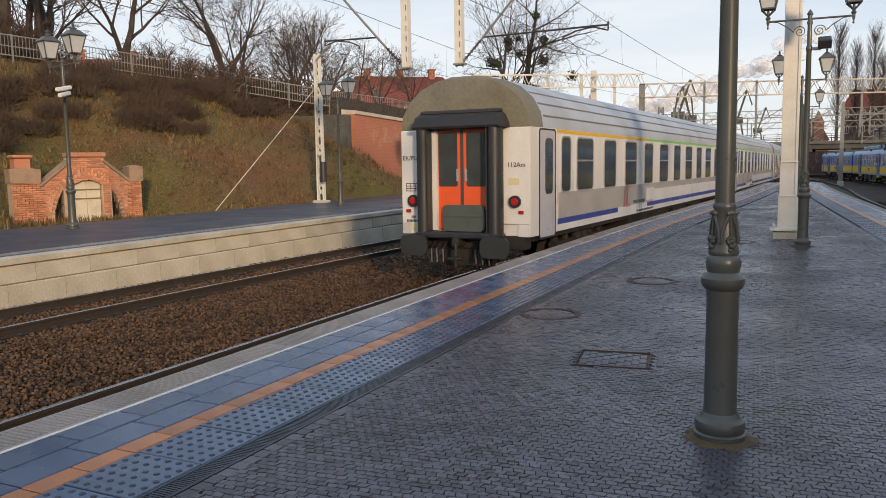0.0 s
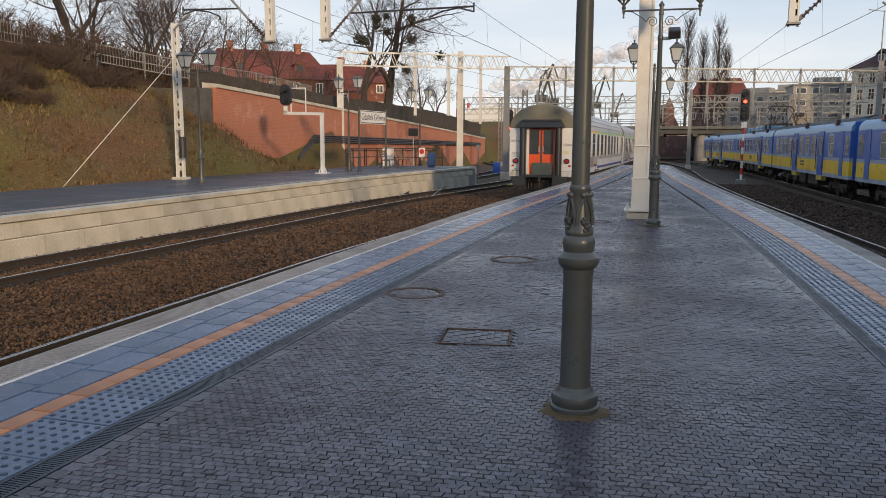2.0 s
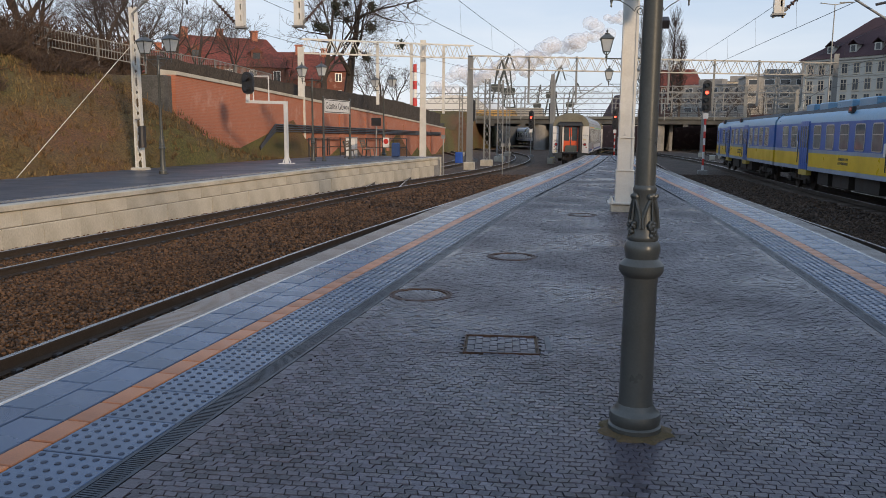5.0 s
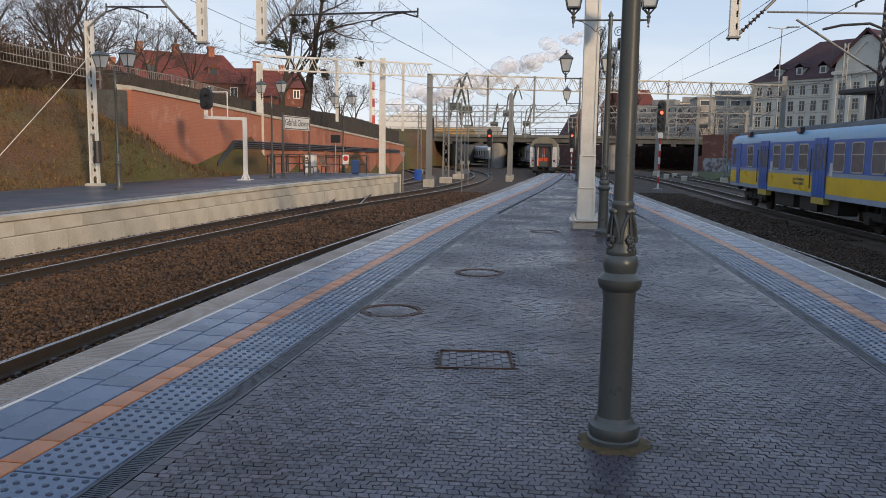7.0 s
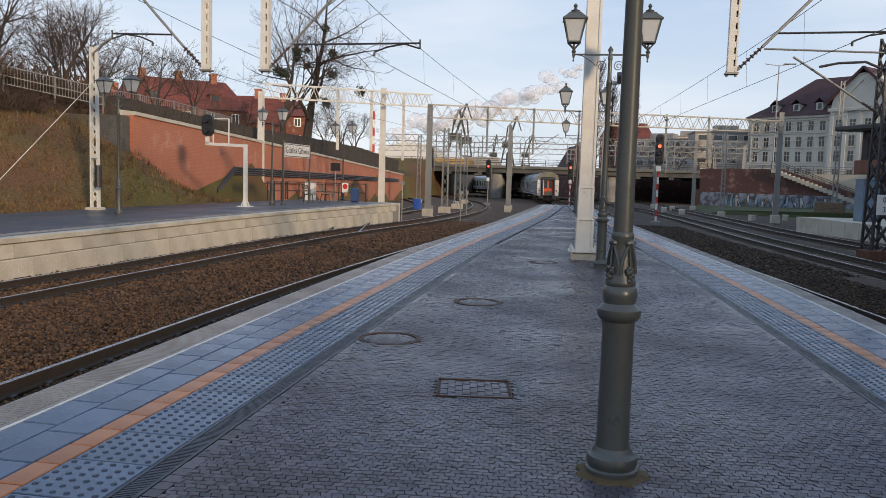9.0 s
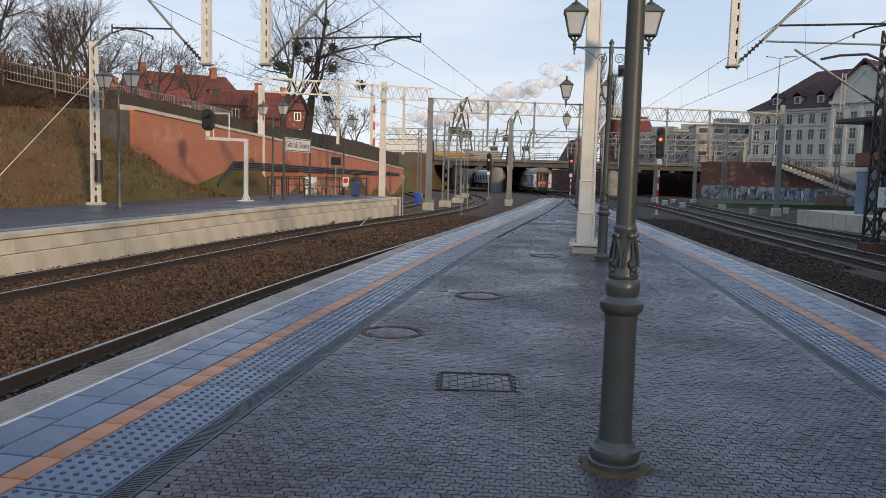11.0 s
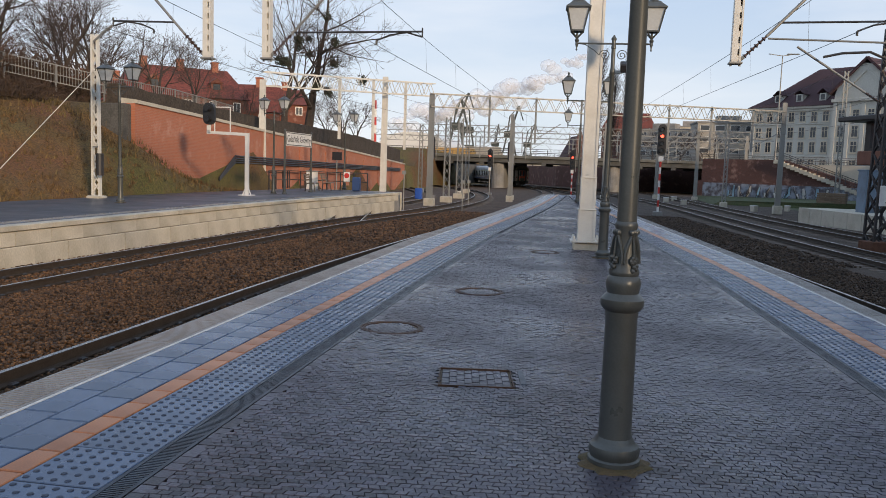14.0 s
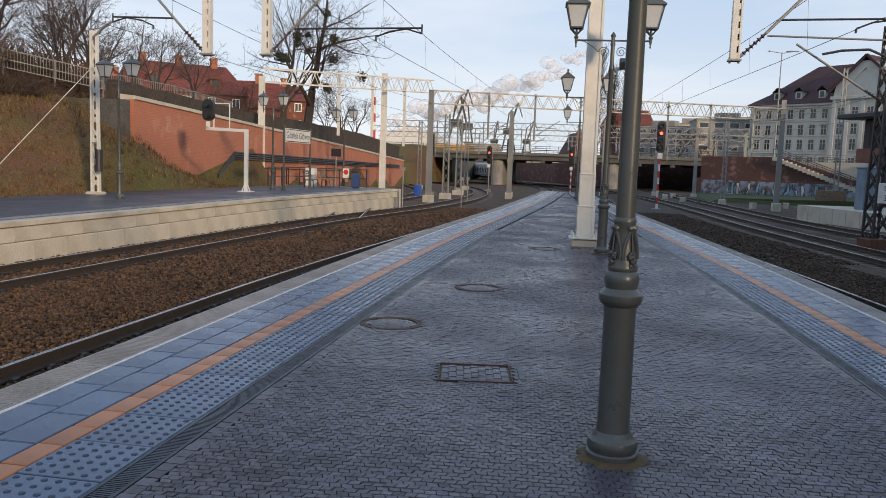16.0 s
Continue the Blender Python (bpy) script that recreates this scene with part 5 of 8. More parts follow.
        for y0, y1 in ((-1.2, 0.6), (1.4, 3.2), (4.4, 5.6), (6.4, 7.6)):
            g.box((-0.8, y0, 3.55), (0.8, y1, 3.9), 0.05)
        part("roof_box", g, T["emu_roof"], t)
    for y, sx in ((-7.6, 1), (-0.6, 1), (-7.6, -1), (-0.6, -1)):
        g = Geo()
        g.box((min(sx * 1.43, sx * 1.28), y, 3.30), (max(sx * 1.43, sx * 1.28), y + 0.42, 3.56), 0.03)
        part("indicator", g, M["black"], t)
        g = Geo()
        g.box((min(sx * 1.438, sx * 1.43), y + 0.06, 3.36), (max(sx * 1.438, sx * 1.43), y + 0.36, 3.50))
        part("indicator_lamp", g, T["off_red"], t, "red door indicator")
    bogie(t, -7.0)
    bogie(t, 7.0)
    return t


end_car, mid_car = emu_car(True, False), emu_car(False, True)
emu_cars = [end_car, mid_car]
flip = Matrix.Rotation(math.pi, 4, "Z")
other_end = copy_thing(end_car, Matrix())
emu_cars.append(other_end)
emu_cars.append(copy_thing(end_car, Matrix()))

# ---- left side: retaining wall, embankment, hut, fence, houses, trees ----
def retaining_wall():
    t = thing("wall_left", "old red brick retaining wall with a pale stone coping", "retaining wall", kind="structure")
    ys = [34.5 + 1.5 * i for i in range(50)]
    g = Geo()
    g.sweep([[(wall_x(y), y, -2.2), (wall_x(y) - 0.7, y, -2.2), (wall_x(y) - 0.7, y, coping_z(y)), (wall_x(y), y, coping_z(y))] for y in ys])
    part("brickwork", g, M["red_brick"], t, "weathered red brick face")
    for i in range(0, 49):
        y0, y1 = ys[i], ys[i + 1] - 0.02
        g = Geo()
        g.sweep([[(wall_x(y) + a, y, coping_z(y) + b) for a, b in ((0.09, 0.0), (0.09, 0.17), (-0.8, 0.26), (-0.8, 0.0))] for y in (y0, y1)])
        part("coping_stone", g, M["concrete"], t, "pale coping stone" if i == 0 else "")
    for y in [38 + 7.5 * i for i in range(9)]:
        g = Geo()
        g.box((wall_x(y) - 0.1, y - 0.45, -2), (wall_x(y) + 0.10, y + 0.45, coping_z(y) - 0.55))
        part("pilaster", g, M["red_brick"], t) if y > 60 else None
    g = Geo()
    for dz in (0.0, 0.14, 0.28, 0.42):
        pts = [(wall_x(44) + 0.16, 44.0, 0.4 + dz * 0.4), (wall_x(46.5) + 0.16, 46.5, 2.0 - 0.5 + dz), (wall_x(60) + 0.16, 60, 1.35 + dz), (wall_x(80) + 0.16, 80, 1.15 + dz * 0.9), (wall_x(104) + 0.16, 104, 0.9 + dz * 0.8)]
        p = Geo()
        p.tube(pts, 0.05, 6)
        part("cable_pipe", p, M["dark_steel"], t, "dark cable pipe along the wall")
    p = Geo()
    p.tube([(wall_x(47) + 0.14, 47.0, 0.3), (wall_x(49) + 0.14, 49.0, 0.95), (wall_x(80) + 0.14, 80, 0.55)], 0.035, 6)
    part("cable_pipe", p, M["rust"], t, "rusty pipe")
    # buttressed dark end of the wall
    g = Geo()
    g.box((wall_x(34.5) - 2.0, 33.9, -0.5), (wall_x(34.5) - 0.2, 34.48, coping_z(34.5) - 0.05), 0.03)
    part("end_pier", g, M["end_stone"], t, "dark rubble stone end pier")
    return t


retaining_wall()

# brown hedge-like screen on top of the wall
g = Geo()
ys = [34.6 + 1.0 * i for i in range(76)]
r = random.Random(3)
rings = []
for y in ys:
    h = 0.95 + 1.15 * clamp01((y - 40) / 50) + r.uniform(-0.05, 0.05)
    x = wall_x(y) - 1.0
    rings.append([(x + r.uniform(-0.06, 0.06), y, coping_z(y) - 0.1), (x + 0.05, y, coping_z(y) + h), (x - 0.5, y, coping_z(y) + h), (x - 0.6, y, coping_z(y) - 0.1)])
g.sweep(rings)
whole("screen_wall", g, M["hedge"], "dull brown screen along the top of the brick wall", "screen")


def railing(pts, h, gap, label):
    """A grey steel railing that follows points on the ground."""
    t = thing("railing", label, "railing", group="railings on the embankment")
    for (a, b) in zip(pts, pts[1:]):
        a, b = Vector(a), Vector(b)
        L = (b - a).length
        n = max(1, int(L / 2.4))
        rails = Geo()
        for k in (0.18, 0.55, 1.0):
            rails.beam(a + Vector((0, 0, h * k)), b + Vector((0, 0, h * k)), 0.045)
        part("rail", rails, M["galv"], t)
        bars = Geo()
        for i in range(int(L / gap)):
            p = a.lerp(b, (i + 0.5) * gap / L)
            bars.beam(p + Vector((0, 0, h * 0.18)), p + Vector((0, 0, h)), 0.022)
        part("bar_infill", bars, M["galv"], t, kind="stuff")
        for i in range(n):
            p = a.lerp(b, i / n)
            post = Geo()
            post.beam(p - Vector((0, 0, 0.3)), p + Vector((0, 0, h + 0.06)), 0.07)
            part("post", post, M["galv"], t)


fp = [(top_x(y) + 0.6, y, top_z(y) - 0.05) for y in (2, 9, 16, 22, 28, 33, 37)]
railing(fp, 1.15, 0.16, "grey steel railing along the top of the embankment")
railing([(top_x(37) + 0.6, 37, top_z(37) - 0.05), (-27.2, 41, 5.0), (-25.6, 46, 4.75), (-25.5, 54, 4.4)], 1.15, 0.16, "grey steel railing behind the brick wall")


# ---- brick portal in the embankment ----
def brick_hut():
    a0, a1 = Vector((-24.6, 17.45, -0.35)), Vector((-23.05, 21.75, -0.35))
    u = (a1 - a0).normalized()
    nrm = Vector((u.y, -u.x, 0))
    m = Matrix(((u.x, nrm.x, 0, a0.x), (u.y, nrm.y, 0, a0.y), (0, 0, 1, a0.z), (0, 0, 0, 1)))
    W = (a1 - a0).length
    t = thing("brick_portal", "weathered orange brick portal with a pale arched door", "brick portal", m)
    c, AW, AH = 2.56, 1.22, 1.72
    PL, PR = 0.92, W - 0.46

    def top(x):
        if x < PL:
            return 1.55
        if x > PR:
            return 1.50
        if abs(x - c) < 0.62:
            return 2.42
        return 2.28 - 0.98 * (abs(x - c) - 0.5) / 1.2

    def arch(z):
        return AW * math.sqrt(max(0.0, 1 - (z / AH) ** 2))

    def opening(x, z):
        d = abs(x - c)
        if d < 0.50 and z < 1.38 + 0.16 * math.cos(d / 0.5 * 1.5):
            return True
        return 0.84 < d < arch(z) and z < 1.25
    g = Geo()
    n = 80
    for i in range(n):
        x0, x1 = W * i / n, W * (i + 1) / n
        xm = (x0 + x1) / 2
        z, start = 0.0, None
        while z <= 2.6:
            solid = z < top(xm) and not opening(xm, z)
            if solid and start is None:
                start = z
            if not solid and start is not None:
                g.box((x0, -0.5, start), (x1, -0.03, z))
                start = None
            z += 0.04
    part("core", g, M["mortar"], t, "mortar core")
    bl, bh = 0.26, 0.077
    g = Geo()
    g.box((-0.122, -0.09, 0.004), (0.122, 0.0, 0.068), 0.006)
    full = g.mesh("brick", M["brick_piece"])
    g = Geo()
    g.box((-0.057, -0.09, 0.004), (0.057, 0.0, 0.068), 0.006)
    half = g.mesh("brick", M["brick_piece"])
    rr = random.Random(8)
    cnt = 0
    rest = Geo()

    def fits(x, z, w):
        ring = ((x - c) / (AW + 0.26)) ** 2 + (z / (AH + 0.26)) ** 2 < 1 and abs(x - c) > 0.86
        return all(z + bh < top(q) + 0.03 and not opening(q, z + 0.04) for q in (x - w, x, x + w)) and w < x < W - w and not ring
    for j in range(32):
        z = j * bh
        x = -0.13 if j % 2 else 0.0
        while x < W:
            xc = x + bl / 2
            spots = [(full, xc, 0.122)] if fits(xc, z, 0.12) else [(half, h, 0.057) for h in (xc - 0.065, xc + 0.065) if fits(h, z, 0.055)]
            for me, xx, w in spots:
                out = rr.uniform(-0.018, 0.014) + (0.06 if xx < PL or xx > PR else 0.0)
                if cnt < 300:
                    ob = new("brick", me)
                    ob.parent = t
                    ob.location = (xx, out, z)
                    cnt += 1
                else:
                    rest.box((xx - w, -0.09, z + 0.004), (xx + w, out, z + 0.072), 0.006)
            x += bl
    if rest.v:
        part("brickwork", rest, M["brick_piece"], t, kind="stuff")
    # two rings of bricks on edge round the wide arch
    for ring in (0, 1):
        n = 34 + 4 * ring
        for i in range(n):
            a = math.pi * (i + 0.5) / n
            p = Vector((c + (AW + 0.07 + 0.125 * ring) * math.cos(a), 0, (AH + 0.07 + 0.125 * ring) * math.sin(a)))
            if p.z > top(p.x):
                continue
            g = Geo()
            g.m = Matrix.Translation(p) @ Matrix.Rotation(math.atan2(math.cos(a) / AW, math.sin(a) / AH), 4, "Y")
            g.box((-0.045, -0.1, -0.06), (0.045, 0.025 + rr.uniform(-0.01, 0.01), 0.06), 0.006)
            part("arch_brick", g, M["brick_piece"], t)
    cap = surface("mossy_render_cap", (0.33, 0.22, 0.15), 0.9, 0, 0.25, (0.14, 0.12, 0.08), 0.6, 2.5, 40, 0.4, 0.006)
    for x0, x1, z0, z1 in ((-0.06, PL + 0.02, 1.5, 1.98), (PR - 0.02, W + 0.04, 1.46, 2.02)):
        g = Geo()
        xm, zr = (x0 + x1) / 2, z1 + 0.06
        g.sweep([[(x0, -0.5, z0), (x1, -0.5, z0), (x1, -0.5, z1), (xm, -0.5, zr), (x0, -0.5, z1)], [(x0, 0.10, z0), (x1, 0.10, z0), (x1, 0.10, z1), (xm, 0.10, zr), (x0, 0.10, z1)]])
        part("pier_cap", g, cap, t, "rendered pier head")
    g = Geo()
    g.box((0.45, -1.6, 1.4), (0.98, -1.1, 2.38), 0.03)
    g.box((0.38, -1.68, 2.38), (1.05, -1.02, 2.50), 0.04)
    part("rear_pier", g, M["brick_piece"], t, "brick pier behind")
    g = Geo()
    g.box((c - 0.68, -0.45, 2.40), (c + 0.68, 0.10, 2.56), 0.02)
    part("gable_cap", g, M["brick_piece"], t)
    for sgn in (-1, 1):
        g = Geo()
        g.beam((c + sgn * 0.6, -0.2, 2.26), (c + sgn * 1.66, -0.2, 1.40), 0.56, 0.09)
        part("gable_coping", g, cap, t, "mossy sloping coping")
    g = Geo()
    g.box((c - 0.5, -0.24, 0.0), (c - 0.006, -0.18, 1.52), 0.01)
    door = part("door", g, M["door_cream"], t, "pale weathered door leaf")
    g = Geo()
    g.box((c + 0.006, -0.24, 0.0), (c + 0.5, -0.18, 1.52), 0.01)
    part("door", g, M["door_cream"], t, "pale weathered door leaf")
    for z in (0.85, 1.18):
        g = Geo()
        g.box((c - 0.5, -0.18, z), (c + 0.5, -0.15, z + 0.045))
        part("brace", g, M["wood"], door)
    for k in (-1, 1):
        for i in range(3):
            g = Geo()
            x = c + k * (0.92 + 0.1 * i)
            g.cyl((x, -0.12, 0), (x, -0.12, min(1.2, AH * math.sqrt(max(0.02, 1 - ((x - c) / AW) ** 2)))), 0.012, n=6)
            part("grille_bar", g, M["dark_steel"], t)
        for z in (0.35, 0.7):
            g = Geo()
            g.cyl((c + k * 0.84, -0.12, z), (c + k * arch(z), -0.12, z), 0.012, n=6)
            part("grille_bar", g, M["dark_steel"], t)
        # Black plate stands in for the shade inside the side opening.
        g = Geo()
        g.box((c + k * 1.03 - 0.2, -0.47, 0), (c + k * 1.03 + 0.2, -0.42, 1.3))
        part("dark_recess", g, M["black"], t)


brick_hut()


# ---- trees ----
def twig_spray(twigs, p, d, length, rnd):
    """A thin crooked twig with two side shoots."""
    length = max(0.5, length)
    e = (d + Vector((rnd.uniform(-1, 1), rnd.uniform(-1, 1), rnd.uniform(-0.7, 0.8))) * 0.85).normalized()
    q = p + e * length * rnd.uniform(0.4, 0.7)
    e2 = (e + Vector((rnd.uniform(-1, 1), rnd.uniform(-1, 1), rnd.uniform(-0.4, 0.9))) * 0.45).normalized()
    w = q + e2 * length * rnd.uniform(0.4, 0.7)
    twigs.cyl(p, q, 0.013, 0.010, n=3, caps=False)
    twigs.cyl(q, w, 0.010, 0.006, n=3, caps=False)
    for base in (q, q.lerp(w, 0.5)):
        e3 = (e2 + Vector((rnd.uniform(-1, 1), rnd.uniform(-1, 1), rnd.uniform(-0.5, 1))) * 0.8).normalized()
        twigs.cyl(base, base + e3 * length * rnd.uniform(0.3, 0.55), 0.008, 0.005, n=3, caps=False)


def grow(trunk, twigs, p, d, length, r, depth, rnd, tips, spread=0.55, droop=0.0):
    n = 3
    for k in range(n):
        q = p + d * (length / n)
        r2 = r * (0.9 if depth else 0.85)
        (trunk if r > 0.045 else twigs).cyl(p, q, r, r2, n=7 if r > 0.12 else (5 if r > 0.045 else 3), caps=False)
        p, r = q, r2
        d = (d + Vector((rnd.uniform(-1, 1), rnd.uniform(-1, 1), rnd.uniform(-0.6, 0.8 - droop))) * 0.16).normalized()
        if depth > 0 and k > 0 or depth > 3 and k == 1:
            side = d.orthogonal().normalized()
            side.rotate(Matrix.Rotation(rnd.uniform(0, 6.28), 3, d))
            nd = (d * (1 - spread * 0.5) + side * spread * rnd.uniform(0.8, 1.3) + Vector((0, 0, 0.12))).normalized()
            grow(trunk, twigs, p, nd, length * rnd.uniform(0.6, 0.8), r * rnd.uniform(0.5, 0.68), depth - 1, rnd, tips, spread, droop)
    if depth > 0:
        grow(trunk, twigs, p, d, length * 0.8, r * 0.85, depth - 1, rnd, tips, spread, droop)
        twig_spray(twigs, p, d, length * 0.45, rnd)
    else:
        tips.append(p)
        for _ in range(3):
            twig_spray(twigs, p, d, length * 0.9, rnd)


def tree(name, label, seed, height, r, depth, spread, m, clumps=0, group="bare trees on the embankment"):
    rnd = random.Random(seed)
    tr, tw, tips = Geo(), Geo(), []
    grow(tr, tw, Vector((0, 0, -0.3)), Vector((rnd.uniform(-0.06, 0.06), rnd.uniform(-0.06, 0.06), 1)).normalized(), height * 0.30, r, depth, rnd, tips, spread)
    t = thing(name, label, "tree", m, group)
    part("trunk", tr, M["bark"], t, "dark trunk and limbs")
    part("crown", tw, M["twig"], t, "crown of bare twigs", kind="stuff")
    for i in range(clumps):
        c = rnd.choice(tips) * rnd.uniform(0.75, 0.95)
        g = Geo()
        s = rnd.uniform(0.35, 0.7)
        for k in range(160):
            a = Vector((rnd.gauss(0, 1), rnd.gauss(0, 1), rnd.gauss(0, 1))).normalized() * s * rnd.uniform(0.2, 1.0)
            b = Vector((rnd.gauss(0, 1), rnd.gauss(0, 1), rnd.gauss(0, 1))).normalized() * 0.16
            e = b.orthogonal().normalized() * 0.07
            g.add([c + a - e, c + a + e, c + a + b + e, c + a + b - e], [(0, 1, 2, 3)])
        part("mistletoe", g, M["ivy"], t, "round green mistletoe clump")
    return t


bare = "leafless broad tree with dark limbs and fine twigs"
b28 = off(19.9, 86, 4.0)
tree("tree", "tall leafless tree with round mistletoe clumps", 11, 17.5, 0.55, 5, 0.85, Matrix.Translation(b28), 9)
tree("tree", "leafless leaning tree behind the brick wall", 5, 15, 0.4, 5, 0.5, Matrix.Translation(off(21.6, 84, 4.0)) @ Matrix.Rotation(0.9, 4, "Z"), 5)
t1 = tree("tree", bare, 21, 13.5, 0.42, 5, 0.62, Matrix.Translation((-38.5, 27.5, 6.6)))
t2 = tree("tree", bare, 33, 11, 0.30, 5, 0.6, Matrix.Translation((-37.5, 34.5, 6.0)))
t3 = tree("tree", bare, 47, 12, 0.34, 5, 0.7, Matrix.Translation((-37, 43, 5.2)))
for base, x, y, z, rz, s in ((t2, -44, 30, 6.8, 80, 1.1), (t3, -33.5, 46, 5.0, 140, 0.62), (t2, -36, 50, 5.0, 200, 0.7), (t2, -32, 52, 4.8, 300, 0.55), (t1, -50, 38, 7.0, 120, 1.0),
                             (t3, -43, 22, 7.2, 10, 1.0), (t1, -46, 36, 7.0, 250, 1.0), (t2, -43, 33, 6.6, 100, 0.9), (t3, -47, 27, 7.2, 190, 1.1), (t2, -50, 30, 7.2, 280, 1.2), (t3, -30.5, 58, 4.8, 260, 0.5), (t3, -39, 58, 5.0, 15, 0.8), (t2, -45, 64, 5.0, 95, 0.9), (t3, -36, 62, 4.8, 210, 0.65), (t3, -48, 70, 5.0, 55, 0.9), (t3, -34.5, 41.5, 5.3, 75, 0.6)):
    k = copy_thing(base, Matrix())
    k.matrix_basis = pose(x, y, z, 0, 0, rz) @ Matrix.Scale(s, 4)
for b, d, s, rz in ((17.6, 95, 0.6, 20), (16.6, 100, 0.5, 120), (24.2, 95, 0.55, 60), (27.2, 88, 0.5, 200), (18.6, 92, 0.45, 300)):
    k = copy_thing(t3, Matrix())
    k.matrix_basis = Matrix.Translation(off(b, d, 3.5)) @ Matrix.Rotation(radians(rz), 4, "Z") @ Matrix.Scale(s, 4)


def bush(seed, w, h):
    rnd = random.Random(seed)
    g = Geo()
    for i in range(300):
        a, el = rnd.uniform(0, 6.28), rnd.uniform(0.25, 1.5)
        p = Vector((rnd.uniform(-w, w) * 0.5, rnd.uniform(-w, w) * 0.5, 0))
        d = Vector((math.cos(a) * math.cos(el), math.sin(a) * math.cos(el), math.sin(el)))
        q = p + d * h * rnd.uniform(0.5, 1.0)
        mid = p.lerp(q, 0.55) + Vector((rnd.uniform(-0.1, 0.1), rnd.uniform(-0.1, 0.1), 0.1))
        g.cyl(p, mid, 0.018, 0.014, n=3, caps=False)
        g.cyl(mid, q, 0.014, 0.006, n=3, caps=False)
        for k in range(3):
            s = mid.lerp(q, rnd.uniform(0.1, 0.9))
            e = s + Vector((rnd.uniform(-1, 1), rnd.uniform(-1, 1), rnd.uniform(0, 1))) * 0.35
            g.cyl(s, e, 0.010, 0.005, n=3, caps=False)
    return g.mesh("bush", M["bush"])


bushes = [bush(1, 2.2, 1.6), bush(2, 1.6, 1.9), bush(3, 2.8, 1.3)]
rb = random.Random(6)
spots = [(rb.uniform(-34.5, -28.5), rb.uniform(13, 24)) for _ in range(26)] + [(rb.uniform(-30.5, -26), rb.uniform(26, 33)) for _ in range(16)]  + [(rb.uniform(-31, -27.5), rb.uniform(34.6, 40)) for _ in range(10)]
spots += [(top_x(y) + rb.uniform(0.8, 4.5), y) for y in [rb.uniform(11, 29) for _ in range(26)]]
for x, y in spots:
    ob = new("bush", rb.choice(bushes))
    ob.matrix_basis = pose(x, y, ground_z(x, y) - 0.1, 0, 0, rb.uniform(0, 360)) @ Matrix.Scale(rb.uniform(0.5, 0.9), 4)
    tagged(ob, "bare dark brown bush on the embankment", "bush", "bushes on the embankment")


def tufts():
    rng = random.Random(77)
    V, F = [], []
    while len(F) < 26000:
        x, y = rng.uniform(-36, -19.6), rng.uniform(8, 46)
        z = ground_z(x, y)
        if y > 34.5 and x < wall_x(y) + 0.1:
            continue
        k = noise.noise(Vector((x * 0.25, y * 0.25, 5)))
        for _ in range(4):
            a, h = rng.uniform(0, 6.28), rng.uniform(0.08, 0.26) * (1.2 + k)
            px, py = x + rng.uniform(-0.1, 0.1), y + rng.uniform(-0.1, 0.1)
            n = len(V)
            V += [(px - 0.03 * math.cos(a), py - 0.03 * math.sin(a), z), (px + 0.03 * math.cos(a), py + 0.03 * math.sin(a), z), (px + rng.uniform(-0.12, 0.12), py + rng.uniform(-0.12, 0.12), z + h)]
            F.append((n, n + 1, n + 2))
    me = bpy.data.meshes.new("grass_tufts")
    me.from_pydata(V, [], F)
    me.materials.append(M["tuft"])
    tagged(new("grass_tufts", me), "dull grass tufts and dead stems on the embankment", "grass", kind="stuff")


# taller brown brush behind the railing
for i in range(22):
    y = rb.uniform(12, 44)
    ob = new("bush", rb.choice(bushes))
    ob.matrix_basis = pose(top_x(min(y, 42)) - rb.uniform(1.0, 5.0), y, (top_z(y) if y < 42 else 4.9) - 0.3, 0, 0, rb.uniform(0, 360)) @ Matrix.Scale(rb.uniform(1.3, 2.1), 4)
    tagged(ob, "tall bare brown brush behind the railing", "bush", "brush behind the railing")


M["tuft"] = surface("dry_grass", (0.15, 0.105, 0.04), 0.95, 0, 0.3, (0.15, 0.07, 0.03), 0.8, 0.25, 3, 0, per_island=0.5)
tufts()


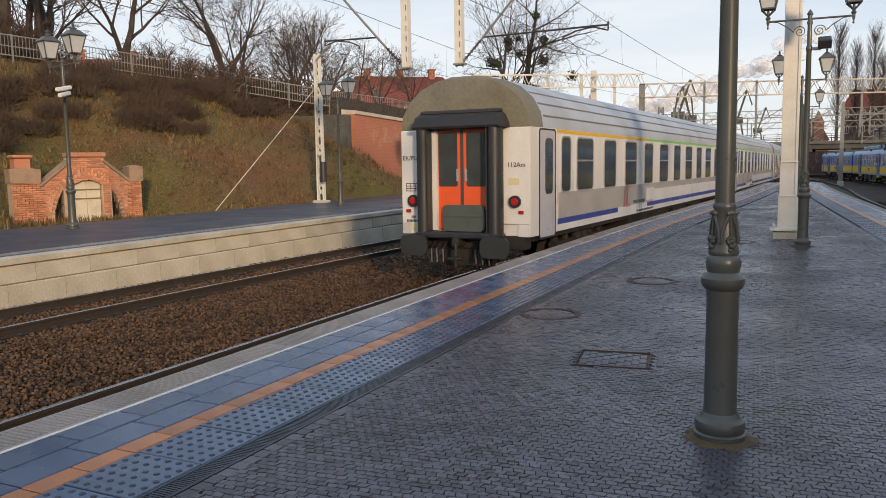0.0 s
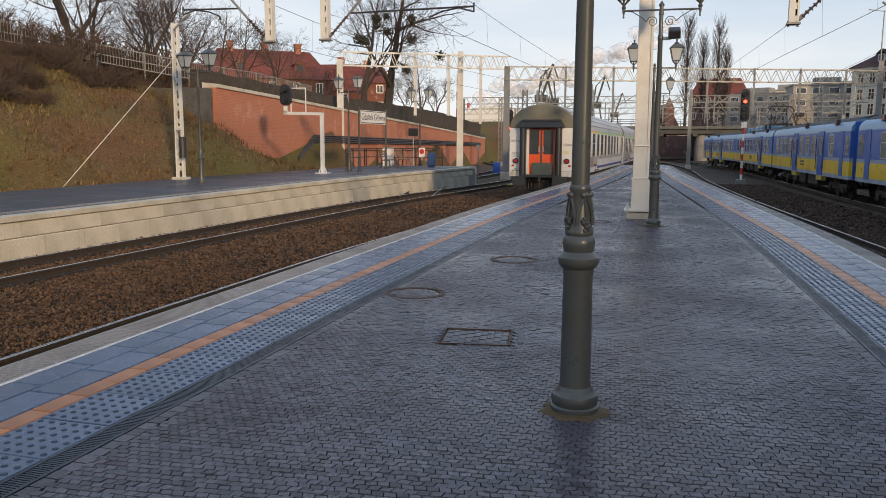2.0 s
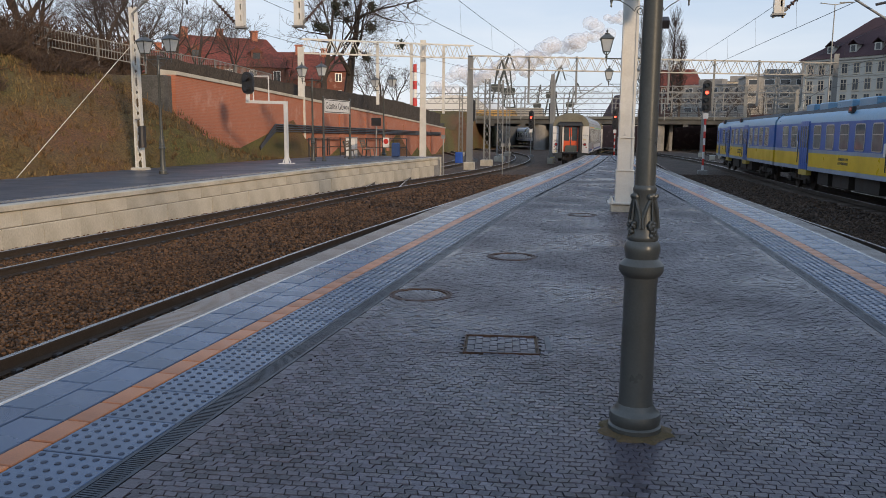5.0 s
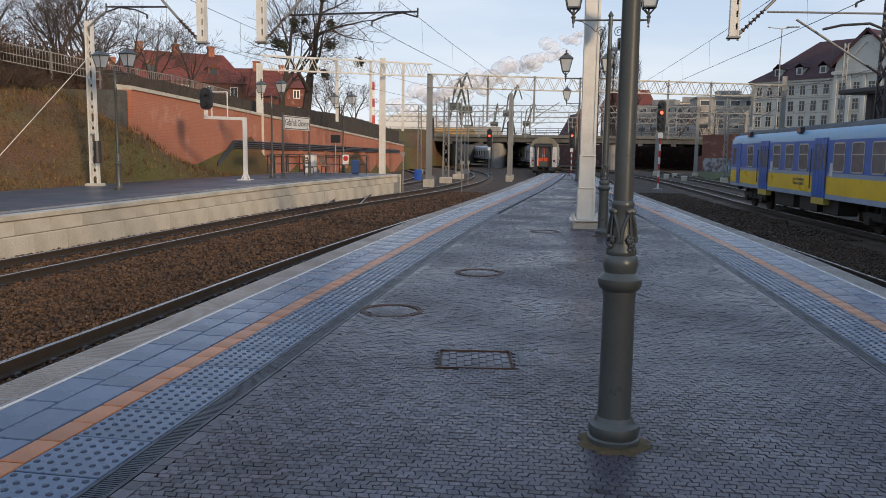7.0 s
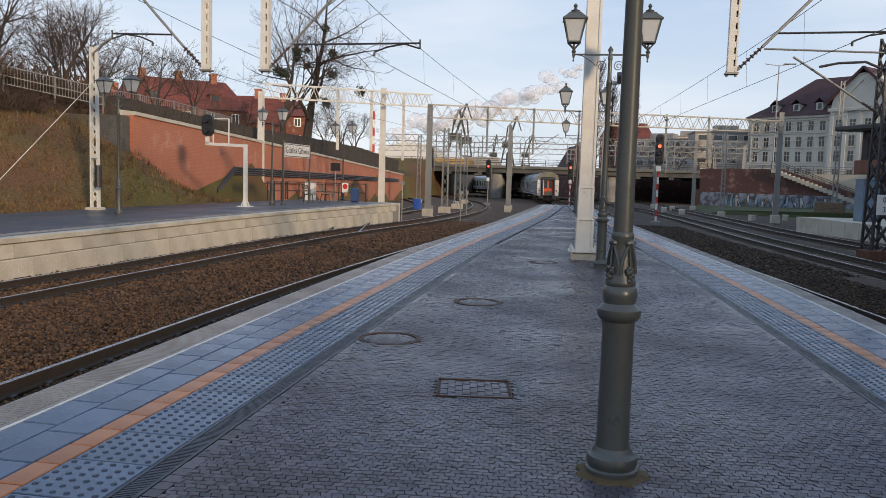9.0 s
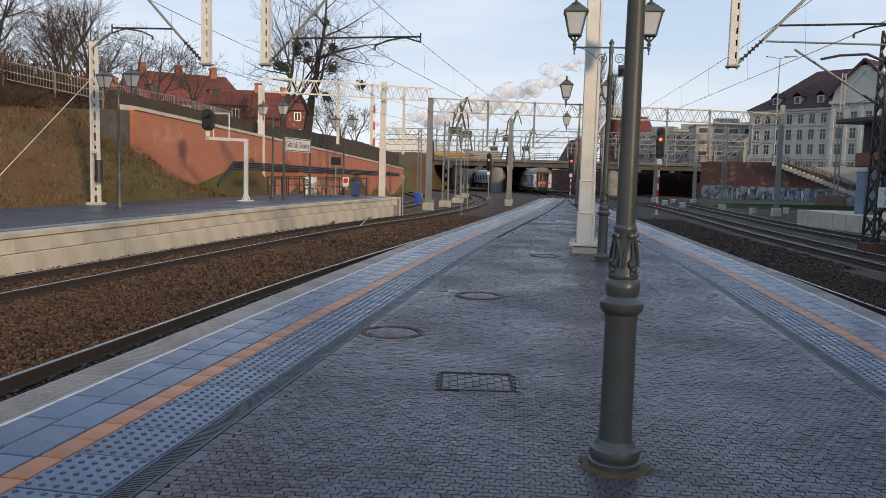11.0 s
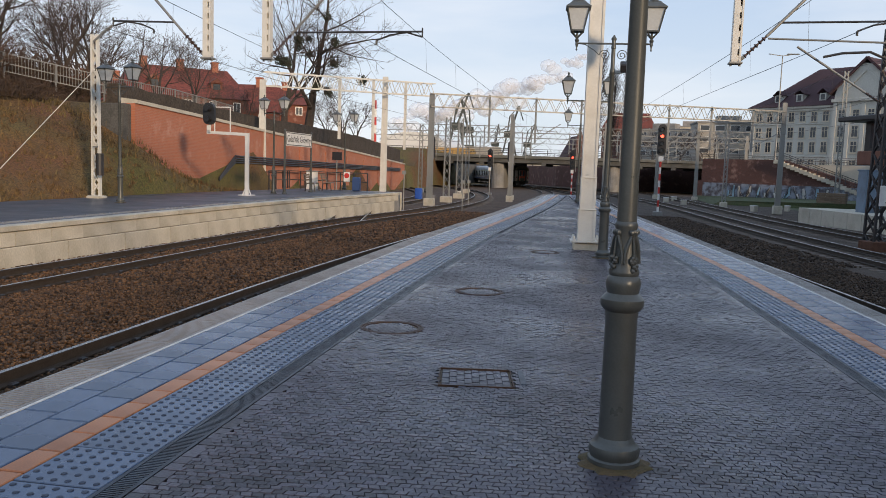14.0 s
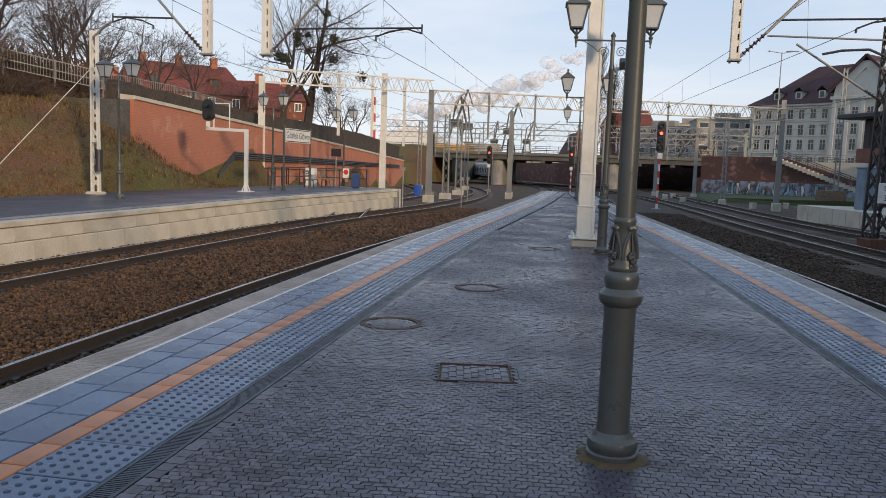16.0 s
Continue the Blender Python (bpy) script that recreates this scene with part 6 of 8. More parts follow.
# ---- houses on the hill ----
def house(m, w, d, eave, ridge, wall, roof, label, floors=2, cols=4, dormers=2, chimneys=2, hip=0.0, name="house"):
    t = thing(name, label, "house", m, "houses beyond the railway")
    g = Geo()
    g.box((-w / 2, -d / 2, 0), (w / 2, d / 2, eave))
    part("wall", g, wall, t)
    g = Geo()
    o = 0.4
    hx = w / 2 - hip
    g.add([(-w / 2 - o, -d / 2 - o, eave - 0.1), (w / 2 + o, -d / 2 - o, eave - 0.1), (w / 2 + o, d / 2 + o, eave - 0.1), (-w / 2 - o, d / 2 + o, eave - 0.1), (-hx, 0, ridge), (hx, 0, ridge)],
          [(0, 1, 5, 4), (1, 2, 5), (2, 3, 4, 5), (3, 0, 4), (3, 2, 1, 0)])
    rf = part("roof", g, roof, t)
    for i in range(chimneys):
        g = Geo()
        x = -w / 2 + w * (i + 0.7) / (chimneys + 0.4)
        g.box((x - 0.4, -0.5, (eave + ridge) / 2), (x + 0.4, 0.4, ridge + 1.0), 0.03)
        g.box((x - 0.5, -0.6, ridge + 0.8), (x + 0.5, 0.5, ridge + 1.0), 0.03)
        part("chimney", g, M["red_brick"], rf, "brick chimney")
    for i in range(dormers):
        x = -w / 2 + w * (i + 0.5) / dormers
        zc = eave + (ridge - eave) * 0.33
        g = Geo()
        g.box((x - 0.7, -d / 2 + d * 0.12, zc - 0.5), (x + 0.7, 0, zc + 0.7))
        g.add([(x - 0.9, -d / 2 + d * 0.10, zc + 0.6), (x + 0.9, -d / 2 + d * 0.10, zc + 0.6), (x, -d / 2 + d * 0.10, zc + 1.3), (x - 0.9, 0, zc + 0.6), (x + 0.9, 0, zc + 0.6), (x, 0, zc + 1.3)], [(0, 1, 2), (0, 2, 5, 3), (1, 4, 5, 2)])
        dm = part("dormer", g, wall, rf)
        g = Geo()
        g.box((x - 0.45, -d / 2 + d * 0.11, zc - 0.35), (x + 0.45, -d / 2 + d * 0.13, zc + 0.5))
        part("pane", g, M["far_glass"], dm)
    for f in range(floors):
        for i in range(cols):
            x = -w / 2 + w * (i + 0.5) / cols
            z = eave * (f + 0.35) / floors
            h = eave / floors * 0.5
            g = Geo()
            g.box((x - 0.5, -d / 2 - 0.03, z), (x + 0.5, -d / 2 + 0.05, z + h))
            win = part("window", g, M["white_paint"], t)
            g = Geo()
            g.box((x - 0.4, -d / 2 - 0.05, z + 0.1), (x - 0.04, -d / 2 - 0.02, z + h - 0.1))
            part("pane", g, M["far_glass"], win)
            g = Geo()
            g.box((x + 0.04, -d / 2 - 0.05, z + 0.1), (x + 0.4, -d / 2 - 0.02, z + h - 0.1))
            part("pane", g, M["far_glass"], win)
    return t


def facing(bearing, dist, z, turn=0.0):
    return Matrix.Translation(off(bearing, dist, z)) @ Matrix.Rotation(radians(bearing + turn), 4, "Z")


red_house = "red brick house with a steep red tiled roof"
house(facing(28.6, 112, 3.0, 12), 15.5, 10, 6.6, 10.6, M["house_brick"], M["roof_red"], red_house, 2, 5, 2, 3, 1.5)
house(facing(24.4, 118, 3.0, -14), 11.0, 9, 5.4, 9.4, M["house_brick"], M["roof_red"], red_house + " and gables", 2, 3, 1, 2, 0.3)
house(facing(21.6, 120, 2.6, 8), 5.5, 9, 7.2, 9.6, M["house_brick"], M["roof_red"], "narrow red brick house with a red roof", 3, 2, 0, 1, 0.0)
house(facing(48.2, 100, 6.0, 0), 13, 9, 5.0, 8.0, M["house_brick"], M["roof_red"], red_house, 1, 4, 0, 2, 1.0)
house(facing(40.5, 120, 5.5, 10), 12, 9, 5.0, 8.6, M["house_brick"], M["roof_red"], red_house, 1, 4, 0, 2, 1.0)
house(facing(33.5, 125, 4.0, -8), 10, 9, 5.4, 8.8, M["house_brick"], M["roof_red"], red_house, 1, 4, 0, 2, 1.0)


# ---- masts, signal, name board and furniture of the far platform ----
def lattice_mast(x, y, z0, z1, w, label, mat="white_steel", yaw=0, solid=False):
    t = thing("catenary_mast", label, "catenary mast", pose(x, y, z0, 0, 0, yaw), "catenary masts")
    h = z1 - z0
    g = Geo()
    g.box((-w * 0.9, -w * 0.9, -0.4), (w * 0.9, w * 0.9, 0.3), 0.03)
    part("footing", g, M["concrete"], t, "concrete footing")
    for s in (-1, 1):
        g = Geo()
        g.beam((s * w / 2, 0, 0), (s * w / 2 * 0.75, 0, h), w * 0.22, 0.16)
        part("leg", g, M[mat], t)
    g = Geo()
    n = int(h / (w * 1.3))
    for i in range(n):
        a, b = h * i / n, h * (i + 1) / n
        s = 1 if i % 2 else -1
        k0, k1 = w / 2 * (1 - 0.25 * a / h), w / 2 * (1 - 0.25 * b / h)
        if solid:
            g.box((-k0 * 0.9, -0.06, a), (k0 * 0.9, 0.06, b))
        else:
            g.beam((s * k0, 0.05, a), (-s * k1, 0.05, b), 0.045)
            g.beam((-s * k0, -0.05, a), (s * k1, -0.05, b), 0.045)
    part("lacing", g, M[mat], t, kind="stuff")
    return t


mast_l = "cream lattice catenary mast on a concrete footing"
lattice_mast(-18.9, 27.8, -0.2, 6.3, 0.30, mast_l)
g = Geo()
g.cyl((-18.9, 27.8, 5.0), (-19.9, 22.2, -0.1), 0.013, n=6)
whole("guy_wire", g, M["white_steel"], "taut pale steel guy rod of the mast", "guy wire")
g = Geo()
g.beam((-18.9, 27.7, 6.0), (-18.3, 27.7, 6.5), 0.06)
insulator(g, (-18.5, 27.7, 6.35), (-17.9, 27.4, 6.55), 5, 0.07)
g.beam((-18.9, 27.6, 2.0), (-18.7, 27.6, 2.0), 0.05)
whole("mast_fitting", g, M["galv"], "steel bracket with an insulator on the mast", "bracket")
g = Geo()
g.cyl((-18.55, 27.5, 0.9), (-18.55, 27.5, 1.75), 0.14, n=12)
whole("wire_spool", g, M["dark_steel"], "dark drum fixed to the mast", "drum")

lattice_mast(-22.35, 52.0, -0.6, 7.25, 0.42, mast_l, solid=True)
lattice_mast(-15.6, 59.6, -0.9, 8.4, 0.42, mast_l, solid=True)
g = Geo()
truss_beam(g, (-22.4, 52.2, 6.85), (-12.2, 61.5, 7.15), 0.95, 0.5, 16)
whole("gantry", g, M["white_steel"], "cream lattice gantry beam over the platform end", "gantry")
for f, dz in ((0.42, 3.6), (0.62, 3.6), (0.82, 4.2)):
    p = Vector((-22.4, 52.2, 7.0)).lerp(Vector((-12.2, 61.5, 7.1)), f)
    g = Geo()
    g.box((p.x - 0.09, p.y - 0.09, p.z - dz), (p.x + 0.09, p.y + 0.09, p.z + 0.9), 0.01)
    whole("hanging_post", g, M["white_steel"], "cream steel post hanging from the gantry", "catenary post", "hanging catenary posts")


def platform_signal():
    t = thing("platform_signal", "black signal head on a white bent steel frame", "signal", Matrix.Translation((-15.9, 35.1, 0)))
    g = Geo()
    g.beam((0, 0, 0), (0, 0, 2.92), 0.16)
    g.beam((0.08, 0, 2.88), (-2.15, 0.25, 2.95), 0.14)
    g.box((-0.3, -0.3, 0), (0.3, 0.3, 0.04), 0.01)
    for s in (-1, 1):
        g.beam((s * 0.22, 0, 0), (0, 0, 0.55), 0.04)
    part("frame", g, M["white_paint"], t)
    g = Geo()
    for x in (-1.75, -0.95):
        g.beam((x, 0.2, 2.95), (x, 0.2, 4.15), 0.045)
    g.beam((-1.75, 0.2, 4.15), (-0.95, 0.2, 4.15), 0.045)
    part("cage", g, M["white_paint"], t)
    g = Geo()
    g.rpanel((-1.95, -0.05, 3.82), Vector((1, 0, 0)), Vector((0, 0, 1)), 0.55, 1.02, 0.25, 0.22, 6)
    head = part("signal_head", g, M["black"], t)
    for z in (3.55, 4.05):
        g = Geo()
        g.cyl((-1.95, -0.05, z), (-1.95, -0.3, z), 0.13, n=14)
        part("hood", g, M["black"], head)
    g = Geo()
    g.beam((-1.95, 0.1, 2.95), (-1.95, 0.1, 3.3), 0.08)
    g.box((-2.05, -0.02, 3.02), (-1.85, 0.02, 3.28), 0.01)
    part("bracket", g, M["white_paint"], t)


platform_signal()


def name_board():
    t = thing("name_board", "cream station name board on two dark posts", "sign")
    a, b = Vector((-15.48, 38.8, 0)), Vector((-15.37, 42.5, 0))
    for p in (a, b):
        g = Geo()
        g.lathe([(0.13, 0), (0.13, 0.05), (0.08, 0.1), (0.075, 0.7), (0.1, 0.75), (0.06, 0.8), (0.05, 3.25), (0.06, 3.3), (0.02, 3.36)], 12, tuple(p))
        part("post", g, M["lamp_iron"], t, "dark cast iron post")
    d = (b - a).normalized()
    n = Vector((d.y, -d.x, 0))
    c = (a + b) / 2 + Vector((0, 0, 2.86))
    g = Geo()
    g.rpanel(c + n * 0.04, d, Vector((0, 0, 1)), 3.6, 0.72, 0.03, 0.08)
    part("panel", g, M["white_paint"], t, "cream panel")
    g = Geo()
    g.rframe(c + n * 0.05, d, Vector((0, 0, 1)), 3.44, 0.58, 0.03, 0.04, 0.02)
    part("border", g, M["lamp_iron"], t)
    m = Matrix(((d.x, 0, n.x, c.x + n.x * 0.045), (d.y, 0, n.y, c.y + n.y * 0.045), (0, 1, 0, c.z), (0, 0, 0, 1)))
    lettering("Gdańsk Główny", 0.50, T["bar"], m, t, "lettering")


name_board()


def bench(x, y, yaw):
    t = thing("bench", "dark steel platform bench frame with slats", "bench", pose(x, y, 0, 0, 0, yaw), "platform benches")
    for s in (-0.8, 0.8):
        g = Geo()
        g.tube([(s, 0.3, 0), (s, 0.25, 0.45), (s, -0.2, 0.45), (s, -0.35, 1.0)], 0.03, 6)
        g.beam((s, -0.25, 0), (s, -0.2, 0.45), 0.06)
        part("leg", g, M["dark_steel"], t)
    for i in range(4):
        g = Geo()
        g.box((-1.0, -0.2 + 0.12 * i, 0.45), (1.0, -0.11 + 0.12 * i, 0.48), 0.005)
        part("slat", g, M["wood"], t)
    for i in range(3):
        g = Geo()
        g.box((-1.0, -0.30 - 0.03 * i, 0.6 + 0.14 * i), (1.0, -0.27 - 0.03 * i, 0.7 + 0.14 * i), 0.005)
        part("slat", g, M["wood"], t)


for x, y in ((-15.6, 46.3), (-15.9, 44.2)):
    bench(x, y, -80)


def rail_fence(a, b, h, n, label):
    t = thing("barrier", label, "barrier", group="dark barriers")
    a, b = Vector(a), Vector(b)
    for i in range(n + 1):
        g = Geo()
        p = a.lerp(b, i / n)
        g.beam(p, p + Vector((0, 0, h)), 0.06)
        part("post", g, M["dark_steel"], t)
    for k in (0.5, 1.0):
        g = Geo()
        g.beam(a + Vector((0, 0, h * k)), b + Vector((0, 0, h * k)), 0.05)
        part("rail", g, M["dark_steel"], t)


rail_fence((-18.6, 47.2, 0), (-13.4, 47.3, 0), 1.1, 6, "dark steel barrier across the platform end")
rail_fence((-18.5, 44.0, 0), (-18.4, 47.0, 0), 1.1, 3, "dark steel barrier beside the benches")
t = thing("warning_sign", "small white and red prohibition sign on the barrier", "sign")
g = Geo()
g.box((-14.9, 47.16, 0.55), (-14.5, 47.19, 1.15), 0.01)
part("panel", g, M["white_paint"], t)
g = Geo()
g.cyl((-14.7, 47.16, 0.92), (-14.7, 47.15, 0.92), 0.16, n=16)
part("red_disc", g, M["red_paint"], t, "red disc")
g = Geo()
g.box((-14.2, 46.7, 0.0), (-13.75, 47.05, 0.85), 0.05)
whole("waste_bin", g, surface("dark_blue_plastic", (0.03, 0.06, 0.16), 0.5), "dark blue waste bin at the barrier", "bin")
t = thing("cabinet", "white metal cabinet standing at the back of the platform", "cabinet", Matrix.Translation((-16.9, 47.0, 0)))
g = Geo()
g.box((-0.3, -0.22, 0), (0.3, 0.22, 1.1), 0.02)
part("body", g, M["white_paint"], t)
g = Geo()
g.box((-0.34, -0.26, 1.1), (0.34, 0.26, 1.16), 0.02)
part("lid", g, M["galv"], t)
t = thing("clock_sign", "dark hanging direction plate on a thin post", "sign", Matrix.Translation((-17.4, 53.5, -0.5)))
g = Geo()
g.cyl((0, 0, 0), (0, 0, 2.4), 0.04, n=8)
part("post", g, M["galv"], t)
g = Geo()
g.box((-0.35, -0.03, 2.4), (0.35, 0.03, 2.95), 0.01)
part("plate", g, M["black"], t, "black plate")

# ---- road bridge over the tracks ----
def road_bridge():
    t = thing("road_bridge", "grey concrete road bridge over the tracks with steel railings", "bridge")
    g = Geo()
    g.box((-75, 140, 2.75), (80, 170, 3.55), 0.05)
    part("girder", g, M["bridge_dark"], t, "dark concrete girders")
    g = Geo()
    g.box((-75, 139.6, 3.55), (80, 170.4, 4.05), 0.04)
    part("deck", g, M["bridge_edge"], t, "weathered concrete deck edge")
    for i in range(18):
        g = Geo()
        g.box((-52 + 5.5 * i, 139.95, 2.35), (-51.2 + 5.5 * i, 170, 2.76))
        part("girder_rib", g, M["bridge_dark"], t)
    for yy in (139.8, 170.2):
        g = Geo()
        for z in (4.5, 4.85, 5.2):
            g.beam((-75, yy, z), (80, yy, z), 0.07)
        part("rail", g, M["dark_steel"], t, "dark steel railing")
        for i in range(78):
            p = Geo()
            p.beam((-75 + 2 * i, yy, 4.0), (-75 + 2 * i, yy, 5.2), 0.08)
            part("post", p, M["dark_steel"], t)
    for x0, x1, label in ((-17.0, -14.6, "rounded grey concrete pier"), (3.4, 5.6, "concrete pier wall")):
        g = Geo()
        r = (x1 - x0) / 2
        ring = []
        for k in range(9):
            a = math.pi + math.pi * k / 8
            ring.append(((x0 + x1) / 2 + r * math.cos(a), 141.8 + r * math.sin(a)))
        ring += [(x1, 168), (x0, 168)]
        g.sweep([[(x, y, -2.6) for x, y in ring], [(x, y, 2.8) for x, y in ring]])
        part("pier", g, M["concrete_grey"], t, label)
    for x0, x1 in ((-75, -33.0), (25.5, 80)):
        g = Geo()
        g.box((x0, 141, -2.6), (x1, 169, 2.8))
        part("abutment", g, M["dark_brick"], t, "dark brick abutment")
    g = Geo()
    for i in range(16):
        g.box((6.5 + 0.0 * i, 143 + 1.6 * i, -2.4), (7.0, 143.9 + 1.6 * i, 2.7))
    part("ribbed_wall", g, M["concrete_grey"], t, kind="stuff")
    return t


road_bridge()
# Brown walls added beyond the bridge so that its openings look dark.
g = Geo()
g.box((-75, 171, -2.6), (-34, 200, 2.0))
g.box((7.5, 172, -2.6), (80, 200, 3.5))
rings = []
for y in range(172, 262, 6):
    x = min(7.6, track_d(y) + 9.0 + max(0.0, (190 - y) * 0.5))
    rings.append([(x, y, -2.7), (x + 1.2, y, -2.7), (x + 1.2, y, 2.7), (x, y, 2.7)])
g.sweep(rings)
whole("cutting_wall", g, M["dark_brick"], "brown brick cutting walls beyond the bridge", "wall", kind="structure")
# terraces that carry the streets either side of the cutting
g = Geo()
g.box((33, 60, -2.5), (400, 141, 3.6))
g.box((27, 139, -2.5), (400, 420, 3.9))
whole("street_terrace", g, M["concrete_grey"], "street level above the railway cutting", "street", kind="structure")
g = Geo()
g.box((-400, 111, -2.5), (-28.5, 420, 2.6))
whole("hill_terrace", g, M["end_stone"], "higher ground beside the railway", "terrace", kind="structure")


def graffiti_wall():
    a, b = Vector((14.8, 113, 0)), Vector((31.5, 99, 0))
    d = (b - a).normalized()
    n = Vector((d.y, -d.x, 0))
    m = Matrix(((d.x, -n.x, 0, a.x), (d.y, -n.y, 0, a.y), (0, 0, 1, 0), (0, 0, 0, 1)))
    L = (b - a).length
    t = thing("abutment_wall", "brown brick abutment wall with graffiti and a concrete stair", "wall", m)
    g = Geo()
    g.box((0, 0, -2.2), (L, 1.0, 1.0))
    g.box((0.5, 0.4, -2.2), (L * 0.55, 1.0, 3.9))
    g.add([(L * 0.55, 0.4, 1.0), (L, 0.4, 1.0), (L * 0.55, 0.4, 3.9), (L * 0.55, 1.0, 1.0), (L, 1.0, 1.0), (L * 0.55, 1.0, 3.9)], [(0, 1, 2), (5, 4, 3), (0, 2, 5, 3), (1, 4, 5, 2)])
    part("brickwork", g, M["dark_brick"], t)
    k = Nodes("faded_whitewash")
    sm = k.noise(1.2, 5)
    k.set(k.mix(k.ramp(sm, [(0.42, 0.0), (0.58, 1.0)]), (0.09, 0.08, 0.09), (0.26, 0.29, 0.34)), 0.8)
    g = Geo()
    g.box((1.0, -0.012, -1.35), (L, -0.004, 0.75))
    part("painted_band", g, k.mat, t, "grey-white painted band")
    # bubble strokes of the graffiti, unreadable
    rr = random.Random(15)
    dark, pale, cyan = T["bar"], M["white_paint"], surface("pale_blue_spray", (0.30, 0.45, 0.55), 0.7)
    for i in range(11):
        x = 5.0 + 1.25 * i
        for layer, (mat, w, o) in enumerate(((dark, 0.42, 0.014), (pale if i % 3 else cyan, 0.26, 0.020))):
            g = Geo()
            rr2 = random.Random(100 + i)
            pts = [(x + rr2.uniform(-0.1, 0.1), -o, -1.15 + rr2.uniform(0, 0.2))]
            for s in range(5):
                pts.append((x + rr2.uniform(-0.15, 0.85), -o, -1.1 + 1.6 * ((s % 3) / 2) + rr2.uniform(-0.1, 0.1)))
            for p, q in zip(pts, pts[1:]):
                g.beam(p, q, 0.012, w) if abs(p[2] - q[2]) < abs(p[0] - q[0]) else g.beam(p, q, w, 0.012)
            part("graffiti_stroke", g, mat, t, "sprayed letter stroke")
    # stair that comes down beside the wall
    N = 22
    x0, z0, x1, z1 = L * 0.50, 3.9, L + 1.5, -0.4
    for i in range(N):
        g = Geo()
        f = i / N
        x, z = x0 + (x1 - x0) * f, z0 + (z1 - z0) * f
        g.box((x, -0.15, z - 0.45), (x + (x1 - x0) / N + 0.12, 1.6, z), 0.01)
        part("step", g, M["concrete"], t)
    for yy in (-0.1, 1.55):
        g = Geo()
        g.beam((x0, yy, z0 + 1.05), (x1, yy, z1 + 1.05), 0.06)
        g.beam((x0, yy, z0 + 0.55), (x1, yy, z1 + 0.55), 0.04)
        part("hand_rail", g, M["dark_steel"], t)
        for i in range(12):
            f = i / 11
            g = Geo()
            g.beam((x0 + (x1 - x0) * f, yy, z0 + (z1 - z0) * f), (x0 + (x1 - x0) * f, yy, z0 + (z1 - z0) * f + 1.05), 0.04)
            part("post", g, M["dark_steel"], t)
    g = Geo()
    g.box((L * 0.62, 1.7, -1.5), (L + 9, 2.0, 3.4))
    part("back_wall", g, M["render_cream"], t, "cream rendered wall behind the stair")


graffiti_wall()
g = Geo()
g.sweep([[(13.6, 90, -1.45), (32, 84, -1.4), (32, 84, -0.6), (14.6, 90, -1.0)], [(14.2, 113, -1.5), (32, 99, -1.5), (32, 99, -0.7), (14.8, 112.8, -1.1)]])
whole("verge", g, M["grass"], "strip of green grass below the abutment wall", "grass", kind="structure")

# low concrete wall, container and materials beside the tracks
t = thing("loading_wall", "pale stained concrete loading dock wall", "wall")
for i in range(7):
    a, b = Vector((13.95, 55.5, 0)).lerp(Vector((16.1, 45.0, 0)), i / 7), Vector((13.95, 55.5, 0)).lerp(Vector((16.1, 45.0, 0)), (i + 0.97) / 7)
    g = Geo()
    g.sweep([[(p.x, p.y, -1.6), (p.x + 9, p.y + 2, -1.6), (p.x + 9, p.y + 2, -0.24), (p.x, p.y, -0.24)] for p in (a, b)])
    part("concrete_panel", g, M["concrete"], t)
t = thing("equipment_cabinet", "tall blue-grey steel equipment cabinet", "cabinet", pose(16.75, 51.0, -0.25, 0, 0, 12))
blue_grey = surface("blue_grey_sheet", (0.16, 0.22, 0.29), 0.5, 0, 0.08, (0.12, 0.13, 0.14), 0.5, 1.5, 30, 0.05)
g = Geo()
g.box((-0.5, -0.4, 0.1), (0.6, 0.5, 2.5), 0.02)
part("body", g, blue_grey, t)
for s in (-0.46, 0.06):
    g = Geo()
    g.box((s, -0.42, 0.2), (s + 0.48, -0.40, 2.4), 0.008)
    part("door", g, blue_grey, t)
g = Geo()
g.box((-0.55, -0.45, 2.5), (0.65, 0.55, 2.58), 0.02)
g.box((-0.5, -0.4, 0), (0.6, 0.5, 0.1))
part("lid", g, blue_grey, t)
t = thing("timber_stack", "stack of dark old sleepers on the grass", "timber", pose(23.5, 82, -0.62, 0, 0, -30))
for i in range(5):
    for j in range(3):
        g = Geo()
        g.box((-1.3, -0.45 + 0.3 * j, 0.2 * i), (1.3, -0.19 + 0.3 * j, 0.18 + 0.2 * i), 0.01)
        part("timber", g, M["wood"], t)


